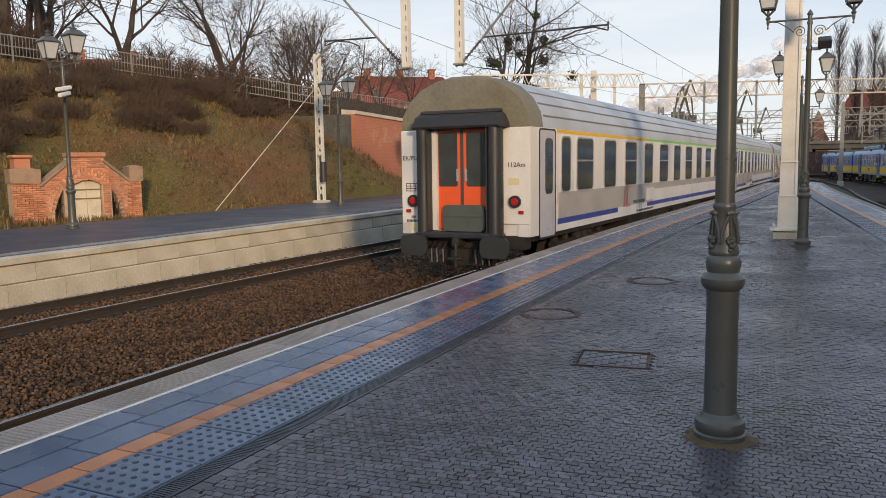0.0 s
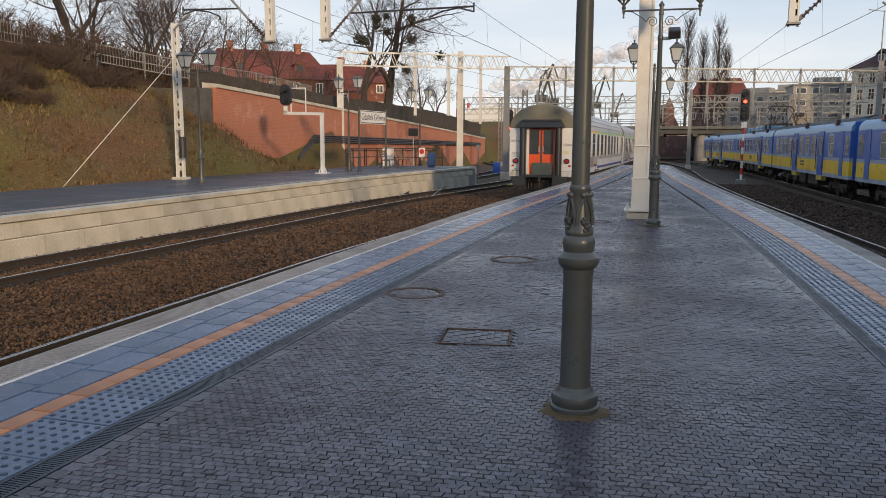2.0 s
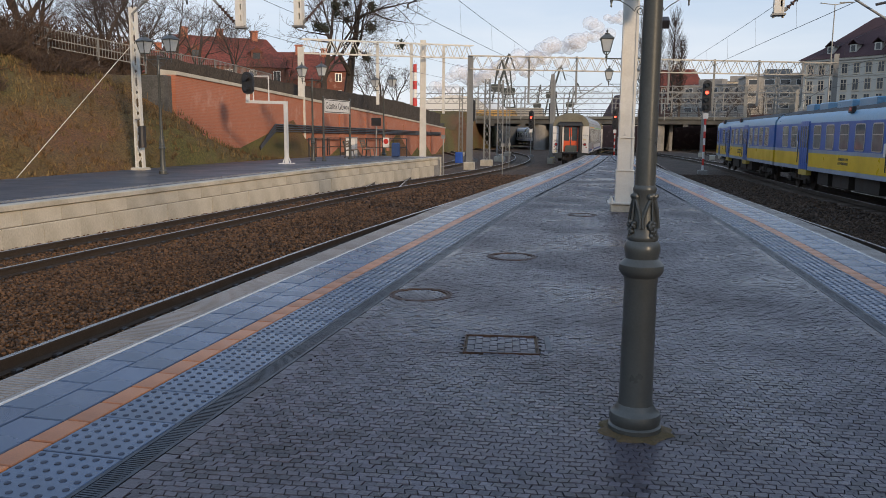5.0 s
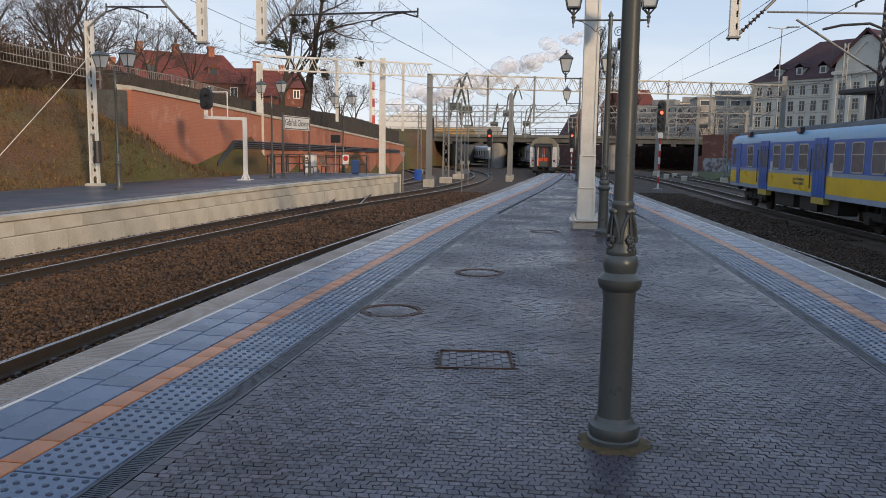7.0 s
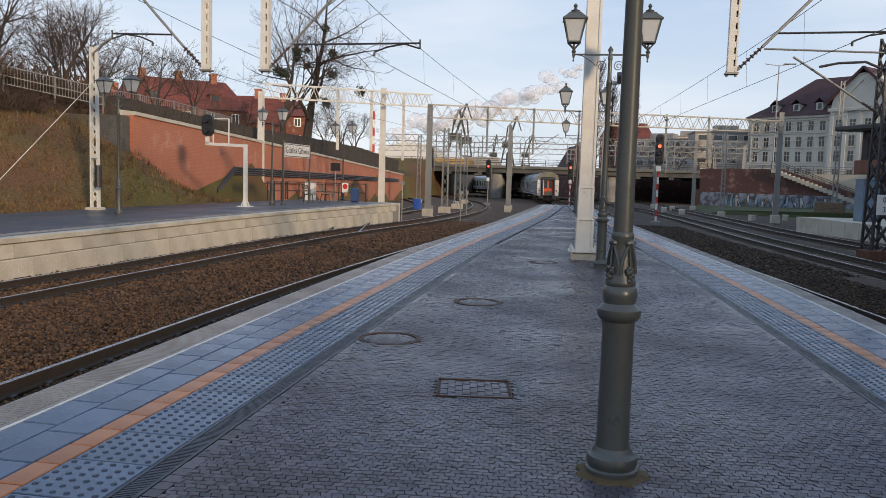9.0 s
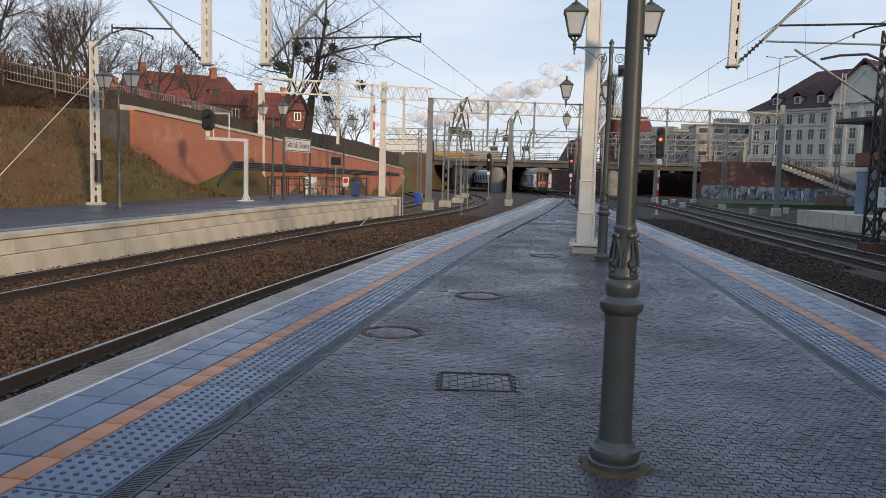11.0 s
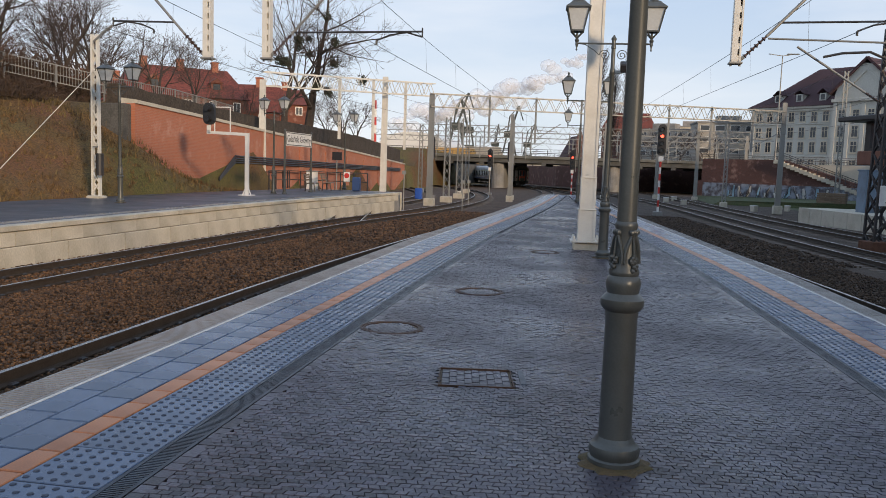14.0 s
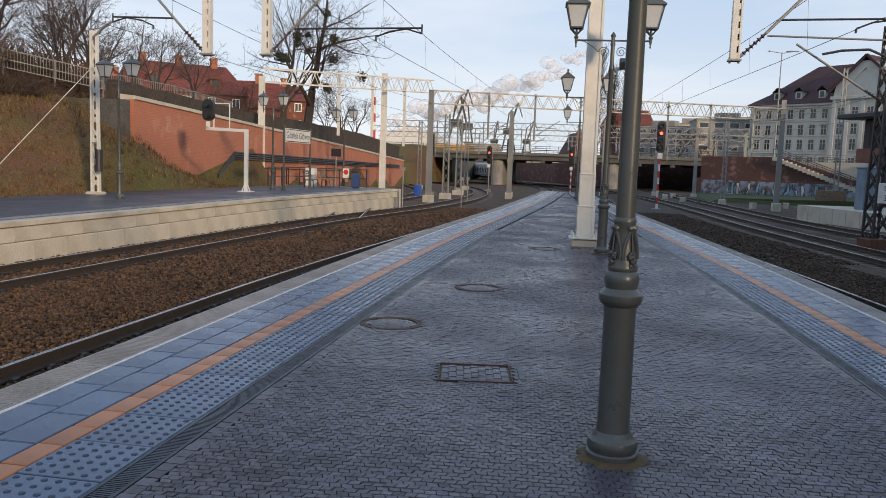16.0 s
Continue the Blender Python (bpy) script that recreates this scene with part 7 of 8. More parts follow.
def signal_cabin():
    t = thing("signal_cabin", "brown signal cabin on a pillar with a flat dark roof", "signal cabin", pose(22.9, 60.2, -1.1, 0, 0, 20))
    brown = surface("brown_sheet_cladding", (0.20, 0.085, 0.055), 0.7, 0, 0.15, (0.1, 0.05, 0.04), 0.5, 1.5, 20, 0.1)
    g = Geo()
    g.box((-1.2, -0.8, 0), (4, 2.4, 3.9), 0.03)
    part("pillar", g, M["dark_brick"], t)
    g = Geo()
    g.box((-2.6, -2.2, 3.9), (5, 3.2, 4.9), 0.04)
    part("base", g, brown, t, "brown clad cabin base")
    g = Geo()
    g.box((-2.3, -1.9, 4.9), (5, 2.9, 7.0), 0.03)
    part("cabin", g, M["black"], t)
    for i in range(5):
        g = Geo()
        g.box((-2.2 + 1.4 * i, -1.95, 5.1), (-1.0 + 1.4 * i, -1.9, 6.8), 0.01)
        part("pane", g, M["far_glass"], t)
        g = Geo()
        g.box((-2.32 + 1.4 * i, -2.0, 4.95), (-2.2 + 1.4 * i, -1.88, 6.95), 0.01)
        part("mullion", g, M["galv"], t)
    for i in range(3):
        g = Geo()
        g.box((-2.35, -1.7 + 1.4 * i, 5.1), (-2.3, -0.5 + 1.4 * i, 6.8), 0.01)
        part("pane", g, M["far_glass"], t)
    g = Geo()
    g.box((-3.8, -3.2, 7.0), (6, 4, 7.35), 0.05)
    part("roof", g, M["dark_steel"], t, "dark overhanging flat roof")
    g = Geo()
    g.box((-1.6, -3.0, 6.3), (-1.0, -2.4, 6.9), 0.05)
    part("loudspeaker", g, M["dark_steel"], t)


signal_cabin()


def steel_lattice_tower(x, y, z0, z1, w0, w1, label, mat):
    t = thing("lattice_mast", label, "lattice mast", pose(x, y, z0, 0, 0, 15))
    h = z1 - z0
    for sx in (-1, 1):
        for sy in (-1, 1):
            g = Geo()
            g.beam((sx * w0, sy * w0, 0), (sx * w1, sy * w1, h), 0.09)
            part("leg", g, M[mat], t)
    n = int(h / 0.75)
    for face in range(4):
        g = Geo()
        g.m = Matrix.Rotation(face * math.pi / 2, 4, "Z")
        for i in range(n):
            a, b = h * i / n, h * (i + 1) / n
            k0, k1 = w0 + (w1 - w0) * i / n, w0 + (w1 - w0) * (i + 1) / n
            g.beam((-k0, -k0, a), (k1, -k1, b), 0.05)
            g.beam((k0, -k0, a), (-k1, -k1, b), 0.05)
        part("lacing", g, M[mat], t, kind="stuff")
    g = Geo()
    g.box((-w0 - 0.12, -w0 - 0.12, -0.5), (w0 + 0.12, w0 + 0.12, 0.55), 0.04)
    part("footing", g, M["rust"], t, "rust-stained footing")
    return t


tower = steel_lattice_tower(11.5, 33.6, -1.25, 7.6, 0.34, 0.22, "dark riveted lattice mast with a rusty footing", "dark_steel")
g = Geo()
g.box((-0.30, -0.40, 1.95), (0.30, -0.37, 2.75), 0.02)
board = part("number_board", g, M["white_paint"], tower, "white distance board")
lettering("0", 0.3, T["bar"], pose(0, -0.408, 2.54, 90, 0, 0), board, "lettering")
lettering("3", 0.3, T["bar"], pose(0, -0.408, 2.16, 90, 0, 0), board, "lettering")
t = thing("catenary_bracket", "long dark tube bracket with lamp arm on the lattice mast", "catenary bracket", group="catenary brackets")
g = Geo()
g.cyl((11.4, 33.5, 4.55), (8.0, 33.8, 6.9), 0.045, n=8)
part("diagonal_tube", g, M["galv"], t)
g = Geo()
g.cyl((11.4, 33.4, 7.0), (6.8, 33.4, 7.15), 0.04, n=8)
part("top_tube", g, M["galv"], t)
g = Geo()
g.tube([(11.4, 33.4, 6.3), (10.6, 33.4, 6.65), (9.6, 33.4, 6.6), (8.9, 33.4, 6.45)], 0.05, 8)
part("lamp_arm", g, M["dark_steel"], t)
g = Geo()
insulator(g, (11.2, 33.5, 4.7), (10.6, 33.5, 5.1), 6, 0.07)
part("insulator", g, M["insulator"], t)

mast_g = "pale lattice catenary mast on a concrete footing"
for x, y, z0, z1, w, solid in ((12.9, 78.5, -1.1, 6.6, 0.34, False), (15.4, 68.0, -0.9, 7.7, 0.36, True), (26.2, 90, -0.8, 13.0, 0.45, False), (-11.6, 65.4, -1.1, 5.8, 0.5, False), (-12.3, 76.5, -1.2, 6.4, 0.55, False),
                               (-6.9, 72.1, -1.1, 6.6, 0.32, True), (-11.5, 57.6, -1.0, 7.0, 0.40, True), (-7.4, 78, -1.2, 6.5, 0.4, False), (-14.5, 96, -1.3, 7.0, 0.45, False), (-19.5, 92, -1.3, 6.6, 0.45, False),
                               (8.8, 105, -1.3, 7.2, 0.4, True), (1.9, 92, -1.3, 7.2, 0.35, True), (13.8, 106, -1.4, 7.2, 0.4, True), (-27.5, 105, -1.0, 7.2, 0.4, True), (20.5, 110, -1.2, 7, 0.4, True)):
    lattice_mast(x, y, z0, z1, w, mast_g, "galv" if y > 50 else "white_steel", 0, solid)

gant = "pale lattice portal beam over the tracks"
for p, q, h, n in (((-11.6, 57.6, 6.05), (15.4, 68, 6.05), 0.95, 30), ((-27.5, 104, 6.4), (22, 106, 6.4), 0.85, 40), ((-32, 120, 5.6), (24, 122, 5.6), 0.8, 40), ((-36, 132, 6.8), (26, 133, 6.8), 0.9, 40)):
    g = Geo()
    truss_beam(g, p, q, h, 0.5, n, 0.06)
    whole("portal_beam", g, M["galv"], gant, "beam", "portal beams")
    p, q = Vector(p), Vector(q)
    for k in range(1, 8):
        c = p.lerp(q, k / 8 + 0.03)
        g = Geo()
        g.box((c.x - 0.07, c.y - 0.07, c.z - 2.4), (c.x + 0.07, c.y + 0.07, c.z + h + 0.1))
        g.beam((c.x, c.y, c.z - 2.1), (c.x + 1.9, c.y, c.z - 0.9), 0.06)
        g.beam((c.x + 0.1, c.y, c.z - 1.4), (c.x + 1.7, c.y, c.z - 1.5), 0.05)
        whole("hanging_post", g, M["galv"], "pale steel post with a bracket hanging from the portal", "catenary post", "hanging catenary posts")


def track_signal(x, y, z0, head_z, lit, label, striped=True):
    t = thing("track_signal", label, "signal", Matrix.Translation((x, y, z0)), "track signals")
    h = head_z - z0
    n = 9
    for i in range(n):
        g = Geo()
        g.cyl((0, 0, h * i / n), (0, 0, h * (i + 1) / n), 0.075, n=10)
        part("post_band", g, (M["red_paint"] if i % 2 else M["white_paint"]) if striped else M["galv"], t)
    g = Geo()
    g.box((-0.3, -0.3, -0.3), (0.3, 0.3, 0.12), 0.03)
    part("footing", g, M["concrete_grey"], t)
    g = Geo()
    g.rpanel((0, -0.15, h + 0.95), Vector((1, 0, 0)), Vector((0, 0, 1)), 0.56, 2.1, 0.26, 0.25, 6)
    head = part("signal_head", g, M["black"], t)
    for i in range(4):
        z = h + 0.25 + 0.47 * i
        g = Geo()
        g.lathe([(0.15, 0.0), (0.15, 0.28), (0.135, 0.28), (0.135, 0.0)], 14)
        g.v = [Vector((p.x, -0.15 - p.z, z + p.y)) for p in g.v]
        part("hood", g, M["black"], head)
        g = Geo()
        g.cyl((0, -0.15, z), (0, -0.17, z), 0.11, n=14)
        part("lens", g, M["red_on"] if i in lit else M["far_glass"], head, "lit red lens" if i in lit else "")
    g = Geo()
    g.box((-0.16, -0.2, h - 0.5), (0.16, -0.17, h - 0.15), 0.01)
    part("plate", g, M["white_paint"], t)
    g = Geo()
    g.beam((0.35, 0.2, h - 0.3), (0.35, 0.2, h + 2.1), 0.05)
    part("ladder", g, M["galv"], t)
    return t


track_signal(4.85, 55.2, -1.0, 3.0, (2,), "black track signal with a red light on a striped post")
track_signal(-7.9, 82, -1.2, 2.5, (1, 3), "black track signal with lit lenses", False)
track_signal(-11.2, 92, -1.3, 1.9, (2,), "black track signal with a red light", False)
track_signal(-1.6, 86, -1.2, 1.9, (2,), "black track signal with a red light on a striped post")
track_signal(-14.6, 74, -1.2, 2.5, (0,), "black track signal with a lit lens", False)

# small things beside the rails
rr = random.Random(31)
for x, y in ((17.0, 63), (19, 70), (14.6, 73), (18.3, 77), (9.9, 84), (8.9, 92), (10.4, 98), (-13.6, 84), (-17, 80)):
    t = thing("track_box", "small pale trackside junction box", "junction box", pose(x, y, rail_z(y) - 0.24, 0, 0, rr.uniform(0, 90)), "trackside boxes")
    g = Geo()
    g.box((-0.25, -0.2, 0), (0.25, 0.2, 0.5), 0.03)
    part("body", g, M["concrete"], t)
    g = Geo()
    g.box((-0.28, -0.23, 0.5), (0.28, 0.23, 0.56), 0.02)
    part("lid", g, M["white_paint"], t)
for x, y, h in ((-7.9, 50.5, 1.9), (-9.2, 62.0, 1.8), (-11.0, 47.0, 2.4)):
    t = thing("marker_post", "thin grey trackside marker post", "post", Matrix.Translation((x, y, rail_z(y) - 0.24)), "marker posts")
    g = Geo()
    g.cyl((0, 0, 0), (0, 0, h), 0.035, n=8)
    part("pole", g, M["galv"], t)
    g = Geo()
    g.box((-0.12, -0.02, h - 0.05), (0.12, 0.02, h + 0.18), 0.01)
    part("plate", g, M["galv"], t)
blue_box = surface("blue_plastic_box", (0.03, 0.10, 0.42), 0.5)
g = Geo()
g.box((-15.3, 70.0, -1.35), (-14.7, 70.5, -0.35), 0.05)
whole("blue_cabinet", g, blue_box, "blue plastic trackside cabinet on the ballast", "cabinet")


# ---- large office building beside the bridge ----
def office():
    a, b = off(-10.7, 192), off(-20.7, 174)
    d = (b - a).normalized()
    n = Vector((d.y, -d.x, 0))
    m = Matrix(((d.x, -n.x, 0, a.x), (d.y, -n.y, 0, a.y), (0, 0, 1, 3.6), (0, 0, 0, 1)))
    L, D, eave, ridge = 54.0, 19.0, 13.0, 22.0
    t = thing("office_building", "large pale grey rendered building with a steep dark red roof", "building", m)
    g = Geo()
    g.box((0, 0, 0), (L, D, eave))
    part("wall", g, M["office_wall"], t, "pale grey rendered wall")
    for z, h, o in ((eave - 0.25, 0.5, 0.55), (eave - 0.75, 0.4, 0.3), (9.4, 0.3, 0.18), (2.6, 0.35, 0.2)):
        g = Geo()
        g.box((-o, -o, z), (L + o, D + o, z + h), 0.06)
        part("cornice", g, M["office_wall"], t, "moulded cornice")
    g = Geo()
    o = 0.8
    z0, z1 = eave + 0.26, eave + 2.6
    g.add([(-o, -o, z0), (L + o, -o, z0), (L + o, D + o, z0), (-o, D + o, z0), (2.6, 2.4, z1), (L - 2.6, 2.4, z1), (L - 2.6, D - 2.4, z1), (2.6, D - 2.4, z1), (9.5, D / 2, ridge), (L - 9, D / 2, ridge)],
          [(0, 1, 5, 4), (1, 2, 6, 5), (2, 3, 7, 6), (3, 0, 4, 7), (4, 5, 9, 8), (5, 6, 9), (6, 7, 8, 9), (7, 4, 8), (3, 2, 1, 0)])
    rf = part("roof", g, M["roof_brown"], t, "steep dark red-brown tiled roof")
    for x in (5.6, 10.6, 15.8):
        g = Geo()
        z = eave + 1.2
        g.box((x - 0.75, 0.7, z), (x + 0.75, 4.2, z + 1.7), 0.03)
        dm = part("dormer", g, M["office_wall"], rf)
        g = Geo()
        for q in ((x - 1.1, x), (x + 1.1, x)):
            g.add([(q[0], 0.4, z + 1.6), (q[1], 0.4, z + 2.6), (q[1], 6.0, z + 2.6), (q[0], 6.0, z + 1.6), (q[0], 0.4, z + 1.75), (q[1], 0.4, z + 2.75), (q[1], 6.0, z + 2.75), (q[0], 6.0, z + 1.75)],
                  [(0, 1, 2, 3), (7, 6, 5, 4), (0, 4, 5, 1), (1, 5, 6, 2), (2, 6, 7, 3), (3, 7, 4, 0)])
        part("dormer_roof", g, M["roof_brown"], rf)
        g = Geo()
        g.box((x - 0.4, 0.62, z + 0.35), (x + 0.4, 0.7, z + 1.5))
        part("dormer_pane", g, M["far_glass"], rf)
    # gabled bay with a bowed left shoulder
    gx, hw, top = 25.5, 6.2, eave + 8.0
    g = Geo()
    outline = [(gx - hw, 0), (gx + hw, 0), (gx + hw, eave + 1.2)]
    outline += [(gx + hw * math.cos(q), eave + 1.2 + (top - eave - 1.2) * math.sin(q) ** 1.15) for q in [math.pi * i / 16 for i in range(1, 16)]]
    outline += [(gx - hw, eave + 1.2)]
    g.sweep([[(x, -1.1, z) for x, z in outline], [(x, 7.0, z) for x, z in outline]])
    bay = part("gabled_bay", g, M["office_wall"], t, "projecting gabled bay")
    for sgn in (-1, 1):
        g = Geo()
        g.beam((gx + sgn * (hw + 0.9), -1.3, eave + 2.4), (gx, -1.3, top + 1.1), 0.7, 0.45)
        part("gable_moulding", g, M["roof_brown"], bay)
        g = Geo()
        g.beam((gx + sgn * (hw - 1.4), -1.18, eave + 2.2), (gx, -1.18, top - 1.2), 0.3, 0.3)
        part("tympanum_moulding", g, M["office_wall"], bay)
    g = Geo()
    g.box((gx - hw - 0.4, -1.6, eave + 0.6), (gx + hw + 0.4, -0.9, eave + 1.3), 0.08)
    part("bay_cornice", g, M["office_wall"], bay)
    g = Geo()
    for sgn in (-1, 1):
        g.add([(gx + sgn * (hw + 1.0), -1.4, eave + 2.4), (gx, -1.4, top + 1.2), (gx, 9.5, top + 1.2), (gx + sgn * (hw + 1.0), 9.5, eave + 2.4)], [(0, 1, 2, 3)])
        g.add([(gx + sgn * (hw + 1.0), -1.4, eave + 2.15), (gx, -1.4, top + 0.9), (gx, 9.5, top + 0.9), (gx + sgn * (hw + 1.0), 9.5, eave + 2.15)], [(3, 2, 1, 0)])
    part("bay_roof", g, M["roof_brown"], rf)
    cols = [(1.9 + 2.55 * i, 0.0) for i in range(7)] + [(gx + k, -1.1) for k in (-4.4, -1.5, 1.5, 4.4)] + [(34.5 + 2.7 * i, 0.0) for i in range(7)]
    for x, y in cols:
        for z, h in ((0.5, 1.5), (3.6, 2.1), (6.7, 2.1), (10.1, 1.9)):
            g = Geo()
            g.rframe((x, y - 0.06, z + h / 2), Vector((1, 0, 0)), Vector((0, 0, 1)), 1.15, h, 0.02, 0.17, 0.1)
            g.box((x - 0.85, y - 0.2, z - 0.3), (x + 0.85, y, z - 0.15))
            g.box((x - 0.04, y - 0.1, z), (x + 0.04, y - 0.02, z + h))
            g.box((x - 0.57, y - 0.1, z + h * 0.62), (x + 0.57, y - 0.02, z + h * 0.62 + 0.08))
            win = part("window", g, M["render_cream"], t)
            for k in (-0.31, 0.31):
                p = Geo()
                p.box((x + k - 0.26, y - 0.03, z), (x + k + 0.26, y + 0.02, z + h))
                part("pane", p, M["far_glass"], win)
    for x in (0.45, 18.6, 33.0, 53.4):
        g = Geo()
        g.box((x - 0.45, -0.22, 0), (x + 0.45, 0.05, eave - 0.7), 0.04)
        part("pilaster", g, M["office_wall"], t)
    for x in (gx - hw + 0.4, gx - 3.0, gx, gx + 3.0, gx + hw - 0.4):
        g = Geo()
        g.box((x - 0.35, -1.35, 0), (x + 0.35, -1.1, eave + 0.6), 0.04)
        part("pilaster", g, M["office_wall"], bay)


office()


def block(m, w, d, h, floors, cols, wall, label):
    t = thing("apartment_block", label, "apartment block", m, "apartment blocks")
    g = Geo()
    g.box((-w / 2, -d / 2, 0), (w / 2, d / 2, h))
    part("wall", g, wall, t)
    g = Geo()
    g.box((-w / 2 - 0.2, -d / 2 - 0.2, h), (w / 2 + 0.2, d / 2 + 0.2, h + 0.35))
    g.box((-w * 0.2, -2, h), (w * 0.12, 2, h + 2.0))
    part("roof", g, M["concrete_grey"], t)
    for f in range(floors):
        for i in range(cols):
            x, z = -w / 2 + w * (i + 0.5) / cols, h * (f + 0.3) / floors
            ww = w / cols * 0.32
            g = Geo()
            g.box((x - ww, -d / 2 - 0.04, z), (x + ww, -d / 2 + 0.02, z + h / floors * 0.5))
            win = part("window", g, M["white_paint"], t)
            g = Geo()
            g.box((x - ww * 0.9, -d / 2 - 0.06, z + 0.1), (x + ww * 0.9, -d / 2 - 0.03, z + h / floors * 0.5 - 0.1))
            part("pane", g, M["far_glass"], win)


apt = "grey flat-roofed apartment block with rows of windows"
block(facing(-9.4, 205, 3.5, 10), 17, 12, 10.5, 4, 5, M["render_grey"], apt)
block(facing(-5.4, 230, 3.5, -20), 20, 12, 10.0, 4, 6, M["render_grey"], apt)
block(facing(-6.9, 260, 3.5, 0), 14, 12, 12.6, 4, 5, M["render_cream"], "cream flat-roofed apartment block with rows of windows")
block(facing(-10.3, 262, 3.5, 0), 16, 12, 13.4, 5, 6, M["render_cream"], "cream flat-roofed apartment block with rows of windows")


def church():
    t = thing("church", "brick church with a high steep tiled roof", "church", facing(1.0, 430, 0, 12))
    g = Geo()
    g.box((-5, -12, 0), (5, 12, 9))
    part("nave", g, M["dark_brick"], t)
    g = Geo()
    g.add([(-5.6, -12, 9), (5.6, -12, 9), (5.6, 12, 9), (-5.6, 12, 9), (0, -10, 20), (0, 10, 20)], [(0, 1, 4), (1, 2, 5, 4), (2, 3, 5), (3, 0, 4, 5)])
    part("roof", g, M["roof_brown"], t)
    g = Geo()
    g.sweep([[(x * k, -13 + y * k, z) for x, y in ((-2.2, -2.2), (2.2, -2.2), (2.2, 2.2), (-2.2, 2.2))] for z, k in ((0, 1), (17, 1), (17.1, 1.1), (23, 0.05))])
    part("turret", g, M["dark_brick"], t)


church()
g = Geo()
c = off(12.6, 230, 0)
rings = []
for k in range(13):
    a = math.pi * k / 12
    rings.append((c.x - 10 * math.cos(a), 7.2 + 4.2 * math.sin(a)))
g.sweep([[(x, c.y, z) for x, z in rings], [(x, c.y + 40, z) for x, z in rings]])
g.box((c.x - 10, c.y, 0), (c.x + 10, c.y + 40, 7.3))
whole("hall", g, M["white_paint"], "white hall with a rounded roof beyond the bridge", "hall")
c = off(10.2, 215, 0)
g = Geo()
g.box((c.x - 5, c.y, 0), (c.x + 7, c.y + 10, 6.8), 0.05)
whole("depot", g, surface("ochre_cladding", (0.5, 0.3, 0.09), 0.7), "low ochre clad building beyond the bridge", "building")


def harbour_crane(b, dist, top, lean, label):
    t = thing("harbour_crane", label, "crane", facing(b, dist, 0), "harbour cranes")
    g = Geo()
    h = top * 0.52
    w = top * 0.10
    for sx in (-1, 1):
        for sy in (-1, 1):
            g.beam((sx * w * 1.5, sy * w, 0), (sx * w * 0.5, sy * w * 0.5, h), top * 0.022)
    for z in (0.3, 0.65, 1.0):
        k = 1.5 - z
        g.beam((-w * k, -w * 0.6, h * z), (w * k, -w * 0.6, h * z), top * 0.018)
    part("portal", g, M["crane"], t)
    g = Geo()
    g.box((-w * 0.9, -w * 0.6, h), (w * 0.8, w * 0.6, h + top * 0.09), 0.2)
    part("machine_house", g, M["crane"], t)
    g = Geo()
    p = Vector((0, 0, h + top * 0.05))
    q = Vector((lean * top * 0.28, 0, top))
    g.beam(p, q, top * 0.028)
    g.beam(p + Vector((-lean * w * 0.9, 0, 0)), p + Vector((-lean * w * 0.2, 0, top * 0.27)), top * 0.02)
    g.beam(p + Vector((-lean * w * 0.2, 0, top * 0.27)), q, top * 0.012)
    g.beam(q, q + Vector((lean * top * 0.16, 0, -top * 0.22)), top * 0.016)
    part("jib", g, M["crane"], t)


crane_l = "grey-green harbour crane with a raised jib"
harbour_crane(9.4, 600, 57, 0.5, crane_l)
harbour_crane(8.6, 640, 56, -0.4, crane_l)
harbour_crane(5.6, 620, 50, 0.45, crane_l)
harbour_crane(4.3, 640, 38, 0.5, crane_l)
harbour_crane(6.6, 660, 38, 0.2, crane_l)

for b, d, top, r in ((15.3, 700, 57, 1.7), (14.6, 760, 36, 1.4)):
    t = thing("chimney_stack", "tall chimney with red and white bands", "chimney", Matrix.Translation(off(b, d, 0)), "factory chimneys")
    n = 8
    for i in range(n):
        g = Geo()
        g.cyl((0, 0, top * i / n), (0, 0, top * (i + 1) / n), r * (1.4 - 0.5 * i / n), r * (1.4 - 0.5 * (i + 1) / n), 14)
        part("band", g, M["red_paint"] if i % 2 else M["white_paint"], t)

# steam drifting from a stack behind the harbour
plume = [(13.2, 0.052, 18), (12.0, 0.058, 22), (10.8, 0.064, 22), (9.6, 0.070, 24), (8.4, 0.077, 26), (7.2, 0.084, 26), (6.0, 0.090, 26), (4.8, 0.098, 24), (3.6, 0.107, 21), (2.5, 0.119, 17), (1.5, 0.130, 13), (0.7, 0.138, 9)]
for k, (b, e, s) in enumerate(plume):
    r = random.Random(50 + k)
    g = Geo()
    for i in range(4):
        g.blob((s * (0.55 * i - 0.8), r.gauss(0, s * 0.3), r.gauss(0, s * 0.3)), s * r.uniform(0.45, 0.8), 10, 0.75, 0.08, r)
    ob = whole("steam_puff", g, M["steam"], "soft grey-white puff of drifting steam", "steam", "steam plume", kind="stuff", smooth=180)
    ob.location = off(b, 1300, 1.7 + 1300 * e)


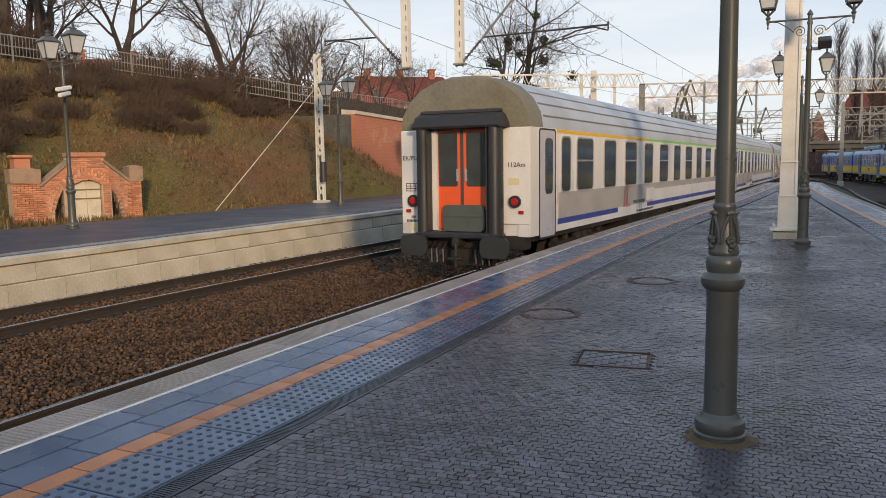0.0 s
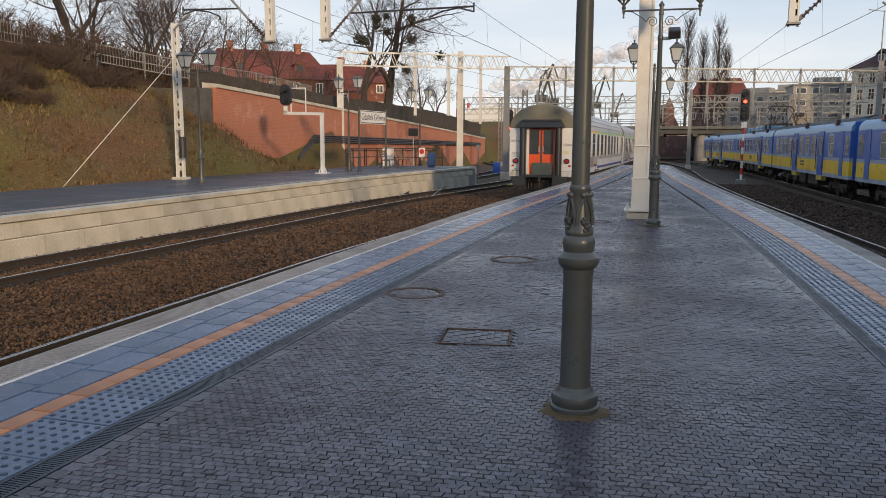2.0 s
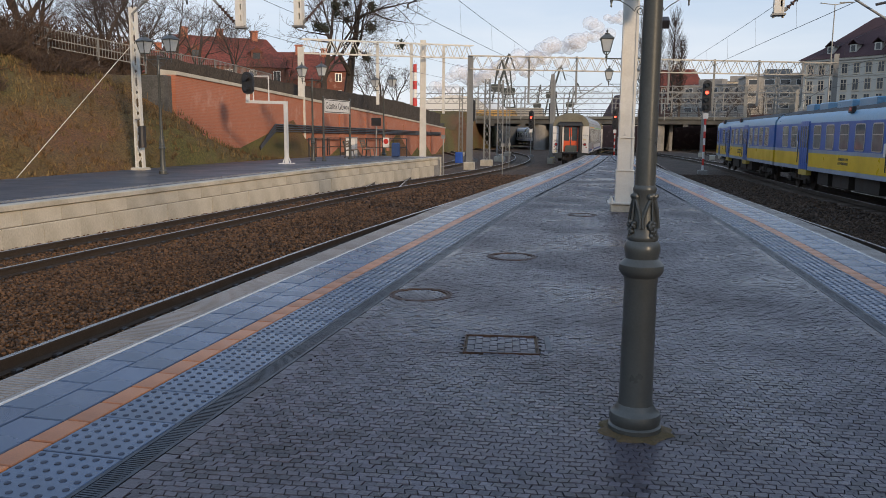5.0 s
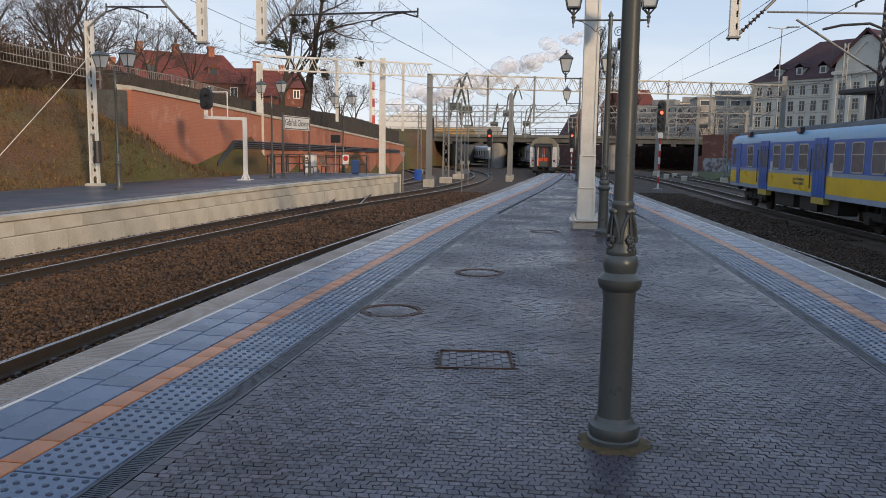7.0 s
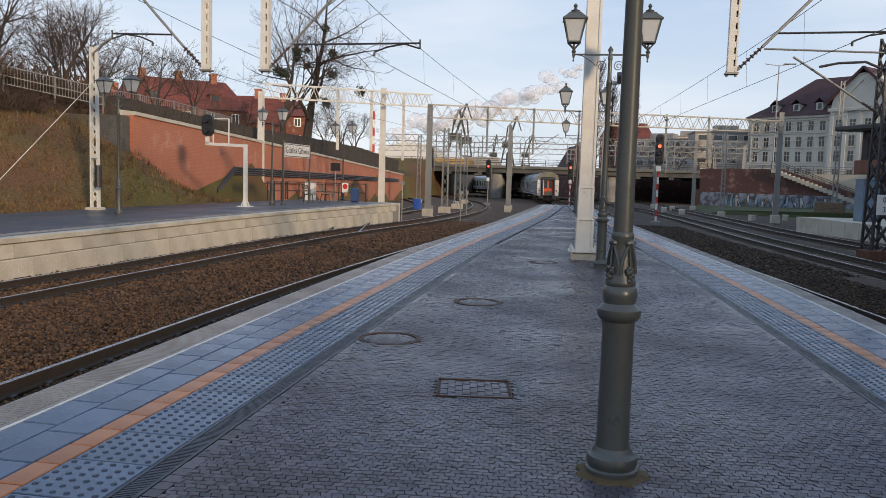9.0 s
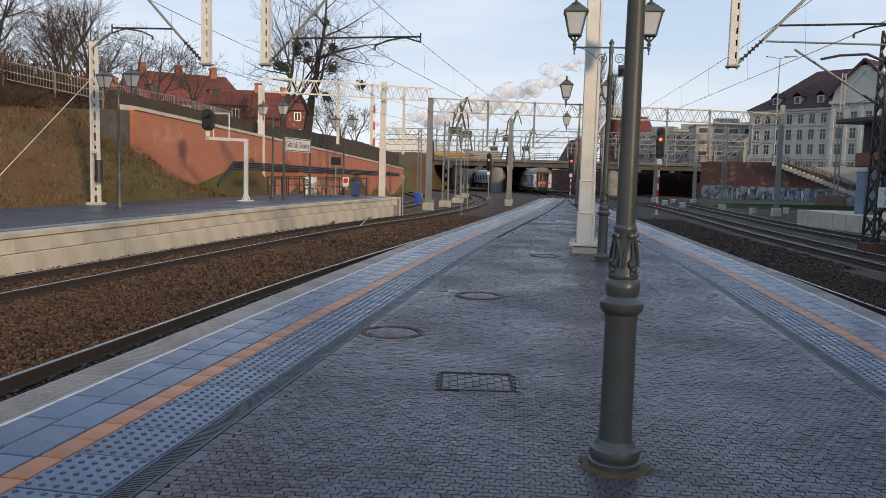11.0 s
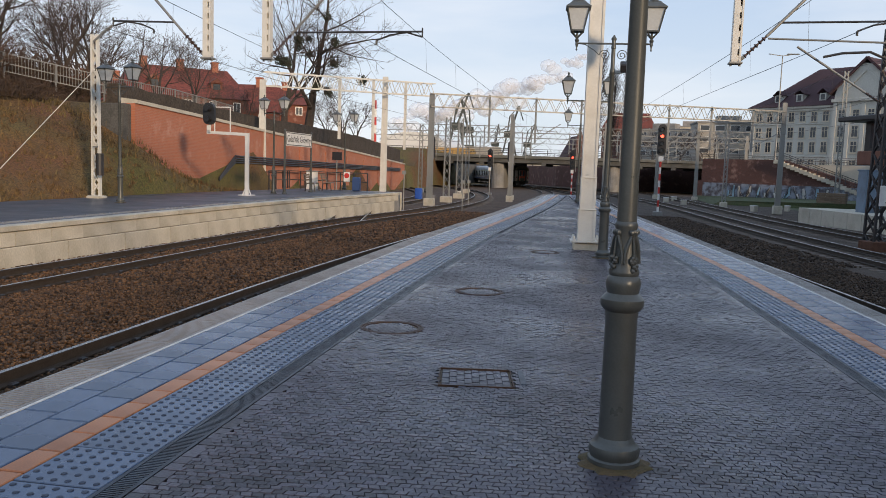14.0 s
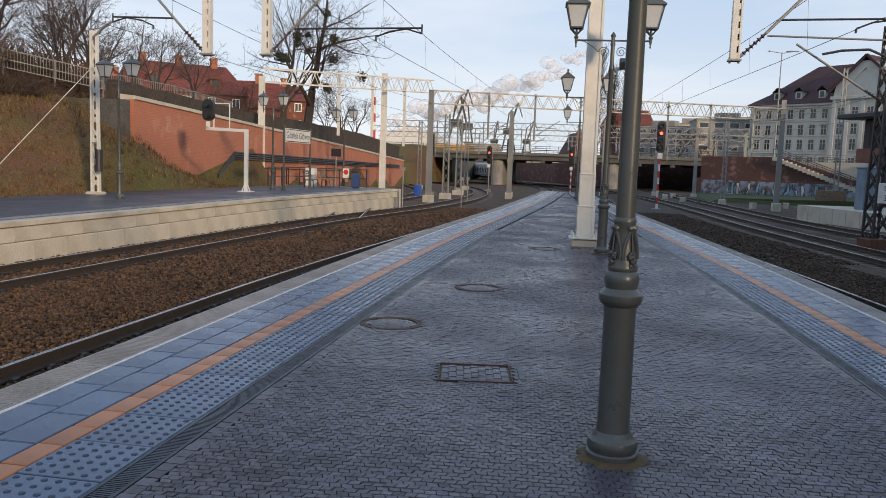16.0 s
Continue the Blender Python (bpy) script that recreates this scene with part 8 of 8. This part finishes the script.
def poplar(m, h, seed):
    r = random.Random(seed)
    t = thing("poplar", "tall narrow leafless poplar tree", "tree", m, "poplars")
    g, w = Geo(), Geo()
    g.cyl((0, 0, 0), (0, 0, h * 0.9), 0.35, 0.06, 7)
    for i in range(230):
        z = h * r.uniform(0.12, 0.92)
        a = r.uniform(0, 6.28)
        L = h * 0.17 * (1.15 - abs(z / h - 0.4))
        p = Vector((0, 0, z))
        q = p + Vector((math.cos(a) * 0.5, math.sin(a) * 0.5, 1)) * L * r.uniform(0.6, 1.2)
        w.cyl(p, q, 0.04, 0.015, 3, False)
        for _ in range(3):
            s = p.lerp(q, r.uniform(0.3, 0.9))
            w.cyl(s, s + Vector((r.uniform(-0.7, 0.7), r.uniform(-0.7, 0.7), 1.5)), 0.016, 0.008, 3, False)
    part("trunk", g, M["bark"], t)
    part("crown", w, M["twig"], t, "narrow crown of bare twigs", kind="stuff")
    return t


poplar(Matrix.Translation(off(-0.6, 175, 3)), 24, 1)
poplar(Matrix.Translation(off(-1.6, 178, 3)), 21, 2)
poplar(Matrix.Translation(off(-2.6, 175, 3)), 23, 3)
poplar(Matrix.Translation(off(-3.1, 180, 3)), 18, 4)
house(facing(-2.7, 240, 2.0, 0), 15, 10, 12, 17, M["dark_brick"], M["roof_red"], "long red roofed building behind the poplars", 3, 8, 0, 1, 2.0)
for b, d, s, rz in ((-6.2, 190, 0.75, 20), (-7.6, 196, 0.8, 140), (-8.5, 188, 0.6, 220), (-4.4, 200, 0.7, 70)):
    k = copy_thing(t2, Matrix())
    k.matrix_basis = Matrix.Translation(off(b, d, 3.5)) @ Matrix.Rotation(radians(rz), 4, "Z") @ Matrix.Scale(s, 4)
t = thing("street_lamp", "tall grey street lamp with two arms on the bridge road", "street lamp", Matrix.Translation(off(-12.3, 130, 3.6)))
g = Geo()
g.cyl((0, 0, 0), (0, 0, 16.2), 0.13, 0.07, 8)
part("pole", g, M["galv"], t)
for s in (-1, 1):
    g = Geo()
    g.beam((0, 0, 16.1), (s * 2.0, 0, 16.4), 0.1)
    g.box((s * 1.2 - 0.6, -0.2, 16.3), (s * 1.2 + 0.9 * s + 0.3, 0.2, 16.45), 0.04)
    part("lamp_arm", g, M["galv"], t)
# far town on the horizon
rr = random.Random(91)
g = Geo()
for i in range(70):
    b, d = rr.uniform(-30, 40), rr.uniform(420, 900)
    p = off(b, d, -3)
    w, h = rr.uniform(8, 25), rr.uniform(8, 17)
    g.box((p.x - w, p.y, -3), (p.x + w, p.y + 12, h))
whole("backdrop", g, M["render_grey"], "hazy far town roofs on the horizon", "town", kind="structure")

# ---- unseen plain range closing the right, added to keep the low sun off the platform ----
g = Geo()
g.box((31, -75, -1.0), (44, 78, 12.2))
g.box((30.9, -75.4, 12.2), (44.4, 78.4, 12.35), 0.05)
whole("wall_station", g, M["render_grey"], "unseen plain grey range that shades the platform", "building", kind="structure")

# ---- laid surface of the near platform ----
def laid(curve, y, side, off_in):
    """Place and heading at a distance off_in from a platform edge; side is +1 where the platform lies to its right."""
    dx = (curve(y + 0.3) - curve(y - 0.3)) / 0.6
    a = math.atan2(-dx, 1.0)
    return Matrix.Translation((curve(y) + side * off_in, y, 0)) @ Matrix.Rotation(a, 4, "Z")


def tile_mesh(name, w, l, mat, thick=0.05, bevel=0.006, top=0.0):
    g = Geo()
    g.box((-w / 2, -l / 2, top - thick), (w / 2, l / 2, top), bevel)
    return g.mesh(name, mat)


def ribbed_mesh(name, w, l, mat):
    """An edge slab with fine grooves across it and a smooth outer lip."""
    g = Geo()
    g.box((-w / 2, -l / 2, -0.16), (w / 2, l / 2, -0.004), 0.004)
    n = 22
    for i in range(n):
        y = -l / 2 + 0.02 + (l - 0.04) * i / n
        g.box((-w / 2 + 0.03, y, -0.006), (w / 2 - 0.03, y + (l - 0.04) / n * 0.55, 0.002))
    return g.mesh(name, mat)


def dome_slab(name, w, l, mat, cols=6, rows=6):
    g = Geo()
    g.box((-w / 2, -l / 2, -0.05), (w / 2, l / 2, 0.0), 0.004)
    for i in range(cols):
        for j in range(rows):
            x, y = -w / 2 + w * (i + 0.5) / cols, -l / 2 + l * (j + 0.5) / rows
            n = 8
            vs, fs = [], []
            for r, z in ((0.018, -0.001), (0.0165, 0.004), (0.011, 0.0055)):
                vs += [(x + r * math.cos(2 * math.pi * k / n), y + r * math.sin(2 * math.pi * k / n), z) for k in range(n)]
            for q in range(2):
                fs += [(q * n + k, q * n + (k + 1) % n, q * n + n + (k + 1) % n, q * n + n + k) for k in range(n)]
            fs.append(tuple(range(2 * n, 3 * n)))
            g.add(vs, fs)
    me = g.mesh(name, mat)
    me.materials.append(M["stud"])
    for p in me.polygons:
        if max(me.vertices[k].co.z for k in p.vertices) > 0.002:
            p.material_index = 1
    return me


rnd = random.Random(4)


def row_of(name, me, curve, side, off_in, length, y0, y1, near, gap=0.012):
    """Pieces laid along an edge: objects of their own up to near, one joined mesh beyond."""
    y = y0
    far_v, far_f = [], []
    co = np.empty(len(me.vertices) * 3)
    me.vertices.foreach_get("co", co)
    co = co.reshape(-1, 3)
    polys = [tuple(p.vertices) for p in me.polygons]
    while y < y1 - length:
        m = laid(curve, y + length / 2, side, off_in) @ Matrix.Translation((0, 0, rnd.uniform(-0.0015, 0.0015)))
        if y < near:
            ob = new(name, me)
            ob.parent = platform
            ob.matrix_basis = m
        else:
            n = len(far_v)
            mm = np.array(m)
            far_v += [tuple(p) for p in co @ mm[:3, :3].T + mm[:3, 3]]
            far_f += [tuple(i + n for i in f) for f in polys]
        y += length + gap
    if far_v:
        fm = bpy.data.meshes.new(name)
        fm.from_pydata(far_v, [], far_f)
        for mat in me.materials:
            fm.materials.append(mat)
        slots = [p.material_index for p in me.polygons]
        fm.polygons.foreach_set("material_index", slots * (len(far_f) // len(slots)))
        ob = new(name + "_row", fm)
        ob.parent = platform
        ob["kind"] = "stuff"


for curve, side, o in ((left_edge, 1, (0.0, 0.34, 0.375, 0.645, 0.935, 1.105, 1.60, 1.76)), (right_edge, -1, (0.0, 0.31, 0.345, 0.61, 0.895, 1.06, 1.54, 1.68))):
    def mid(i):
        return (o[i] + o[i + 1]) / 2

    def wide(i):
        return o[i + 1] - o[i] - 0.012
    row_of("edge_slab", ribbed_mesh("edge_slab", wide(0), 1.0, M["edge_stone"]), curve, side, mid(0), 1.0, -6, 55.6, 60)
    row_of("white_strip", tile_mesh("white_strip", wide(1), 1.0, M["white_line"], top=0.001), curve, side, mid(1), 1.0, -6, 55.6, 60, 0.0)
    row_of("granite_tile", tile_mesh("granite_tile", wide(2), 0.5, M["blue_tile"]), curve, side, mid(2), 0.5, 0, 55.6, 36)
    row_of("granite_tile", tile_mesh("granite_tile", wide(3), 0.5, M["blue_tile"]), curve, side, mid(3), 0.5, -0.12, 55.6, 36)
    row_of("clay_tile", tile_mesh("clay_tile", wide(4), 0.3, M["orange_tile"]), curve, side, mid(4), 0.3, 0.05, 55.6, 44)
    row_of("tactile_slab", dome_slab("tactile_slab", wide(5), 0.5, M["tactile"]), curve, side, mid(5), 0.5, 0, 55.6, 40)
    # drain channel with cross bars
    g = Geo()
    y = 0.0
    while y < 55:
        g.m = laid(curve, y, side, mid(6))
        g.box((-wide(6) / 2 + 0.02, -0.006, -0.035), (wide(6) / 2 - 0.02, 0.008, -0.004))
        y += 0.022 if y < 20 else 0.08
    g.m = Matrix()
    for e in (o[6] + 0.012, o[7] - 0.014):
        g.sweep([[Vector((curve(y) + side * e + a, y, b)) for a, b in ((-0.012, -0.04), (0.012, -0.04), (0.012, -0.002), (-0.012, -0.002))] for y in [i * 1.0 for i in range(56)]])
    ob = part("drain_grate", g, M["grate"], platform, "dark slotted drain", kind="stuff")

for curve, side, e0 in ((left_edge, 1, 1.762), (right_edge, -1, 1.682)):
    g = Geo()
    for i in range(540):
        y = 0.6 + i * 0.1016
        g.m = laid(curve, y, side, e0 + 0.045)
        g.box((-0.042, -0.047, -0.03), (0.042, 0.047, -0.004 + rnd.uniform(-0.002, 0.002)))
    part("edging_sett", g, M["paver"], platform, "row of small edging setts", kind="stuff")

HATCHES = [((-0.785, 5.77), 0.60, 0.54, 9)]
COVERS = [((-1.90, 7.46), 0.33), ((-1.35, 10.2), 0.33), ((-0.75, 15.9), 0.3)]
POSTS = [((0.25, 4.15), 0.155), ((0.39, 15.35), 0.155), ((-0.09, 27.9), 0.155), ((-0.45, 43.3), 0.155)]


FINE, COARSE = (0.062, 0.05), (0.12, 0.1)


def paver_base(skew, size):
    """Corners of one paver: skewed ends, so that the rows zigzag."""
    w, l = size[0] / 2 - 0.0008, size[1] / 2 - 0.0008
    ring = [(-w - skew, -l), (w - skew, -l), (w + skew, l), (-w + skew, l)]
    return [(x, y, -0.009) for x, y in ring] + [(x * 0.93, y * 0.87, 0.0) for x, y in ring]


def pavers():
    faces = [(i, (i + 1) % 4, 4 + (i + 1) % 4, 4 + i) for i in range(4)] + [(4, 5, 6, 7)]
    V, F = [], []
    count = 0
    ang = radians(4.5)
    ca, sa = math.cos(ang), math.sin(ang)
    r = random.Random(9)
    for size, y_lo, y_hi, skew in ((FINE, 1.6, 27.0, 0.006), (COARSE, 27.0, 55.5, 0.01)):
        pw, pl = size
        base = [paver_base(skew, size), paver_base(-skew, size)]
        me_near = []
        for k in base:
            g = Geo()
            g.add(k, faces)
            me_near.append(g.mesh("paver", M["paver"]))
        for j in range(int(y_lo / pl) - 4, int(y_hi / pl) + 12):
            ly = j * pl
            lo, hi = left_edge(ly) + 1.84, right_edge(ly) - 1.76
            for i in range(int((lo - 0.6) / pw), int((hi + 5.2) / pw)):
                lx = i * pw + (pw / 2 if j % 2 else 0.0)
                x, y = lx * ca - ly * sa + 0.3, lx * sa + ly * ca
                if x < lo or x > hi or y < y_lo or y >= y_hi:
                    continue
                skip = y < 30 and (any(math.hypot(x - c[0], y - c[1]) < rr for c, rr in COVERS) or any(math.hypot(x - c[0], y - c[1]) < rr - 0.03 for c, rr in POSTS))
                skip |= abs(x - 0.05) < 0.27 and abs(y - 17.05) < 0.27
                for (hx, hy), w, l, a in HATCHES:
                    if abs(y - hy) < 0.5:
                        dx, dy = x - hx, y - hy
                        aa = radians(a)
                        skip |= abs(dx * math.cos(aa) + dy * math.sin(aa)) < w / 2 + 0.008 and abs(-dx * math.sin(aa) + dy * math.cos(aa)) < l / 2 + 0.008
                if skip:
                    continue
                dz = r.uniform(-0.003, 0.0015) + 0.008 * noise.noise(Vector((x * 0.8, y * 0.8, 3))) - 0.003
                tx, ty = r.uniform(-0.06, 0.06), r.uniform(-0.06, 0.06)
                if count < 300 and 3.5 < y and -0.8 < x < 1.2:
                    ob = new("paver", me_near[j % 2])
                    ob.parent = platform
                    ob.matrix_basis = Matrix.Translation((x, y, dz)) @ Euler((tx, -ty, ang)).to_matrix().to_4x4()
                    count += 1
                    continue
                n = len(V)
                for px, py, pz in base[j % 2]:
                    V.append((x + px * ca - py * sa, y + px * sa + py * ca, pz + dz + px * ty + py * tx))
                F += [tuple(q + n for q in f) for f in faces]
    me = bpy.data.meshes.new("pavers")
    me.from_pydata(V, [], F)
    me.materials.append(M["paver"])
    ob = new("paver_field", me)
    ob.parent = platform
    ob["kind"] = "stuff"


pavers()

for (cx, cy), r in COVERS:
    t = thing("manhole_cover", "round rusty iron manhole cover filled with pavers", "manhole cover", Matrix.Translation((cx, cy, 0)), "manhole covers")
    g = Geo()
    g.lathe([(r, -0.05), (r, 0.003), (r - 0.02, 0.004), (r - 0.022, -0.004), (r - 0.03, -0.004), (r - 0.032, 0.003), (r - 0.055, 0.003), (r - 0.057, -0.02)], 40)
    part("ring", g, M["iron"], t, "rusty iron ring")
    g = Geo()
    g.lathe([(r - 0.05, -0.05), (r - 0.05, -0.012)], 40)
    part("bed", g, M["joint"], t)
    g = Geo()
    for j in range(-6, 7):
        for i in range(-5, 6):
            x, y = i * 0.062 + (0.031 if j % 2 else 0), j * 0.05
            if math.hypot(abs(x) + 0.02, abs(y) + 0.015) < r - 0.055:
                g.box((x - 0.029, y - 0.0235, -0.03), (x + 0.029, y + 0.0235, -0.003), 0.003)
    part("infill", g, M["paver"], t, "paver infill", kind="stuff")
for (cx, cy), w, l, a in HATCHES:
    t = thing("access_hatch", "square access hatch with a steel frame and paver infill", "hatch", pose(cx, cy, 0, 0, 0, a))
    g = Geo()
    for k in (0.008,):
        for p, q in (((-w / 2 + k, -l / 2 + k), (w / 2 - k, -l / 2 + k)), ((w / 2 - k, -l / 2 + k), (w / 2 - k, l / 2 - k)), ((w / 2 - k, l / 2 - k), (-w / 2 + k, l / 2 - k)), ((-w / 2 + k, l / 2 - k), (-w / 2 + k, -l / 2 + k))):
            g.beam((*p, -0.012), (*q, -0.012), 0.009, 0.03)
    part("frame", g, M["iron"], t, "worn steel frame")
    g = Geo()
    g.box((-w / 2, -l / 2, -0.05), (w / 2, l / 2, -0.014))
    part("bed", g, M["joint"], t)
    g = Geo()
    for j in range(9):
        for i in range(9):
            x, y = -w / 2 + 0.06 + i * 0.06, -l / 2 + 0.062 + j * 0.052
            g.m = pose(x, y, -0.006 + 0.002 * ((i * 7 + j * 5) % 3 - 1), 2.2 * math.sin(i * 5.1 + j * 3.3), 2.2 * math.cos(i * 2.7 + j * 4.1), 0)
            g.box((-0.0298, -0.0258, -0.03), (0.0298, 0.0258, 0.0), 0.003)
    g.m = Matrix()
    part("infill", g, M["paver"], t, "paver infill", kind="stuff")
    g = Geo()
    g.box((w / 2 + 0.05, -l / 2 + 0.1, -0.03), (w / 2 + 0.10, l / 2 - 0.02, 0.002), 0.004)
    part("key_slot", g, M["grate"], t)

# platform walls below the edge slabs
for curve, side in ((left_edge, 1), (right_edge, -1)):
    g = Geo()
    g.sweep([[(curve(y) + side * a, y, b) for a, b in ((0.02, -2.2), (0.14, -2.2), (0.14, -0.05), (0.02, -0.05))] for y in range(-14, 57, 2)])
    part("facing", g, M["concrete_grey"], platform, "grey concrete facing")

# ---- facing blocks, coping and tactile line of the far platform ----
r2 = random.Random(12)
blk = []
for l, h in ((1.24, 0.34), (1.24, 0.36)):
    g = Geo()
    g.box((-0.25, -l / 2, 0), (0, l / 2, h), 0.014)
    blk.append(g.mesh("concrete_block", M["concrete"]))
g = Geo()
g.box((-0.32, -0.995, 0), (0.05, 0.995, 0.13), 0.012)
cop = g.mesh("coping", M["concrete"])
for rowi, (z, me, l) in enumerate(((-0.99, blk[1], 1.25), (-0.485, blk[0], 1.25), (-0.13, cop, 2.0))):
    y = 2.0 + (0.6 if rowi == 1 else 0)
    while y < 47.4 - l / 2:
        dx = (far_edge(y + 0.5) - far_edge(y - 0.5))
        ob = new(me.name.split(".")[0], me)
        ob.parent = far_platform
        zz = z + (0.0 if rowi else -0.14)
        ob.matrix_basis = Matrix.Translation((far_edge(y) + r2.uniform(-0.008, 0.008), y, zz + (0.005 if rowi == 2 else 0))) @ Matrix.Rotation(math.atan2(-dx, 1), 4, "Z")
        if rowi == 0:
            ob.scale = (1, 1, 1.75)
        y += l
g = Geo()
g.sweep([[(far_edge(y) + a, y, b) for a, b in ((-0.24, -2.3), (-0.03, -2.3), (-0.03, -0.16), (-0.24, -0.16))] for y in range(-30, 48)] + [[(far_edge(47.5) + a, 47.5, b) for a, b in ((-0.24, -2.3), (-0.03, -2.3), (-0.03, -0.16), (-0.24, -0.16))]])
part("facing", g, M["concrete_grey"], far_platform, "mortar core behind the blocks")
g = Geo()
g.box((far_edge(47.6) - 6.6, 47.5, -2.2), (far_edge(47.6), 47.75, 0.003), 0.02)
part("end_wall", g, M["concrete"], far_platform, "pale concrete end wall")
g = Geo()
y = 2.0
while y < 47:
    for i in range(4):
        g.box((far_edge(y) - 0.86 + 0.1 * i, y, 0.0), (far_edge(y) - 0.80 + 0.1 * i, y + 0.06, 0.008))
    y += 0.1
part("tactile_studs", g, M["concrete_grey"], far_platform, kind="stuff")
strip("tactile_band", plus(far_edge, -0.95), plus(far_edge, -0.45), -10, 47.4, -0.02, 0.003, M["tactile"], "", parent=far_platform)


# ---- loose ballast ----
def ballast():
    rng = np.random.default_rng(5)
    shapes = []
    cube = np.array([(-1, -1, -1), (1, -1, -1), (1, 1, -1), (-1, 1, -1), (-1, -1, 1), (1, -1, 1), (1, 1, 1), (-1, 1, 1)], float)
    for k in range(12):
        s = cube * rng.uniform(0.45, 1.0, (8, 3))
        shapes.append(s)
    fc = np.array([(0, 3, 2, 1), (4, 5, 6, 7), (0, 1, 5, 4), (1, 2, 6, 5), (2, 3, 7, 6), (3, 0, 4, 7)])
    V, F, dark = [], [], []
    n = 0

    def scatter(x_lo, x_hi, y0, y1, dens, size):
        nonlocal n
        cnt = int(dens * (y1 - y0) * 9)
        for _ in range(cnt):
            y = rng.uniform(y0, y1)
            a, b = x_lo(y), x_hi(y)
            if rng.uniform() * 9 > b - a:
                continue
            x = rng.uniform(a, b)
            near_rail = min(abs(x - c(y) - s) for c in (track_a, track_b, track_c) for s in (-0.75, 0.75))
            if near_rail < 0.1:
                continue
            d = min(abs(x - track_a(y)), abs(x - track_b(y)), abs(x - track_c(y)))
            z = rail_z(y) - 0.20 + (0.02 if d > 1.35 else 0.0)
            sc = size * rng.uniform(0.55, 1.35)
            q = shapes[rng.integers(12)] * sc * np.array([1.0, rng.uniform(0.6, 1.1), rng.uniform(0.5, 0.9)])
            t, u = rng.uniform(0, 6.28), rng.uniform(-0.7, 0.7)
            c, s = math.cos(t), math.sin(t)
            q = q @ np.array([(1, 0, 0), (0, math.cos(u), -math.sin(u)), (0, math.sin(u), math.cos(u))])
            q = q @ np.array([(c, -s, 0), (s, c, 0), (0, 0, 1)]) + (x, y, z + rng.uniform(-0.01, 0.035))
            V.append(q)
            F.append(fc + n)
            dark.append(x > 0)
            n += 8
    scatter(plus(far_edge, 0.1), plus(left_edge, -1.75), 2.5, 14, 560, 0.024)
    scatter(plus(far_edge, 0.1), plus(left_edge, -1.75), 14, 26, 230, 0.032)
    scatter(plus(far_edge, 0.1), plus(left_edge, -1.4), 26, 50, 70, 0.05)
    scatter(plus(right_edge, 1.0), plus(right_edge, 5.2), 12, 26, 230, 0.028)
    scatter(plus(right_edge, 1.0), plus(right_edge, 6.0), 26, 55, 60, 0.045)
    me = bpy.data.meshes.new("ballast_stones")
    vs, fs = np.concatenate(V), np.concatenate(F)
    me.vertices.add(len(vs))
    me.vertices.foreach_set("co", vs.ravel())
    me.loops.add(fs.size)
    me.loops.foreach_set("vertex_index", fs.ravel().astype(np.int32))
    me.polygons.add(len(fs))
    me.polygons.foreach_set("loop_start", np.arange(0, fs.size, 4, dtype=np.int32))
    me.materials.append(M["stone"])
    me.materials.append(M["dark_stone"])
    me.polygons.foreach_set("material_index", np.repeat(np.array(dark, np.int32), 6))
    me.update(calc_edges=True)
    tagged(new("ballast_stones", me), "loose rusty brown ballast stones between the rails", "ballast", kind="stuff")


ballast()

tail_y = spline([(0, 13.4), (1.5, 28.4), (3, 44), (5.5, 68), (6, 73), (7.5, 89), (8, 94.6), (9, 105), (11.5, 130), (14, 157), (16, 180)])


def motions():
    times = [0.5 * i for i in range(33)]
    for n, c in enumerate(coaches):
        rows = []
        for t in times:
            tail = IC_LINE.s_of(tail_y(t))
            rows.append((t, pose_on(IC_LINE, tail + 13.2 + n * 26.5, 9.0)))
        walk(c, rows)
    # the tail car has its cab towards +y, as has the leading car of the next unit; the others are turned the other way
    for n, c in enumerate(emu_cars):
        rows = []
        turn = Matrix.Rotation(math.pi, 4, "Z") if n in (0, 3) else Matrix()
        for t in times:
            tail = EMU_LINE.s_of(124) - 12.6 * t + 0.130 * t * t
            rows.append((t, pose_on(EMU_LINE, tail - 10.4 - n * 21.4, 7.0) @ turn))
        walk(c, rows)


motions()
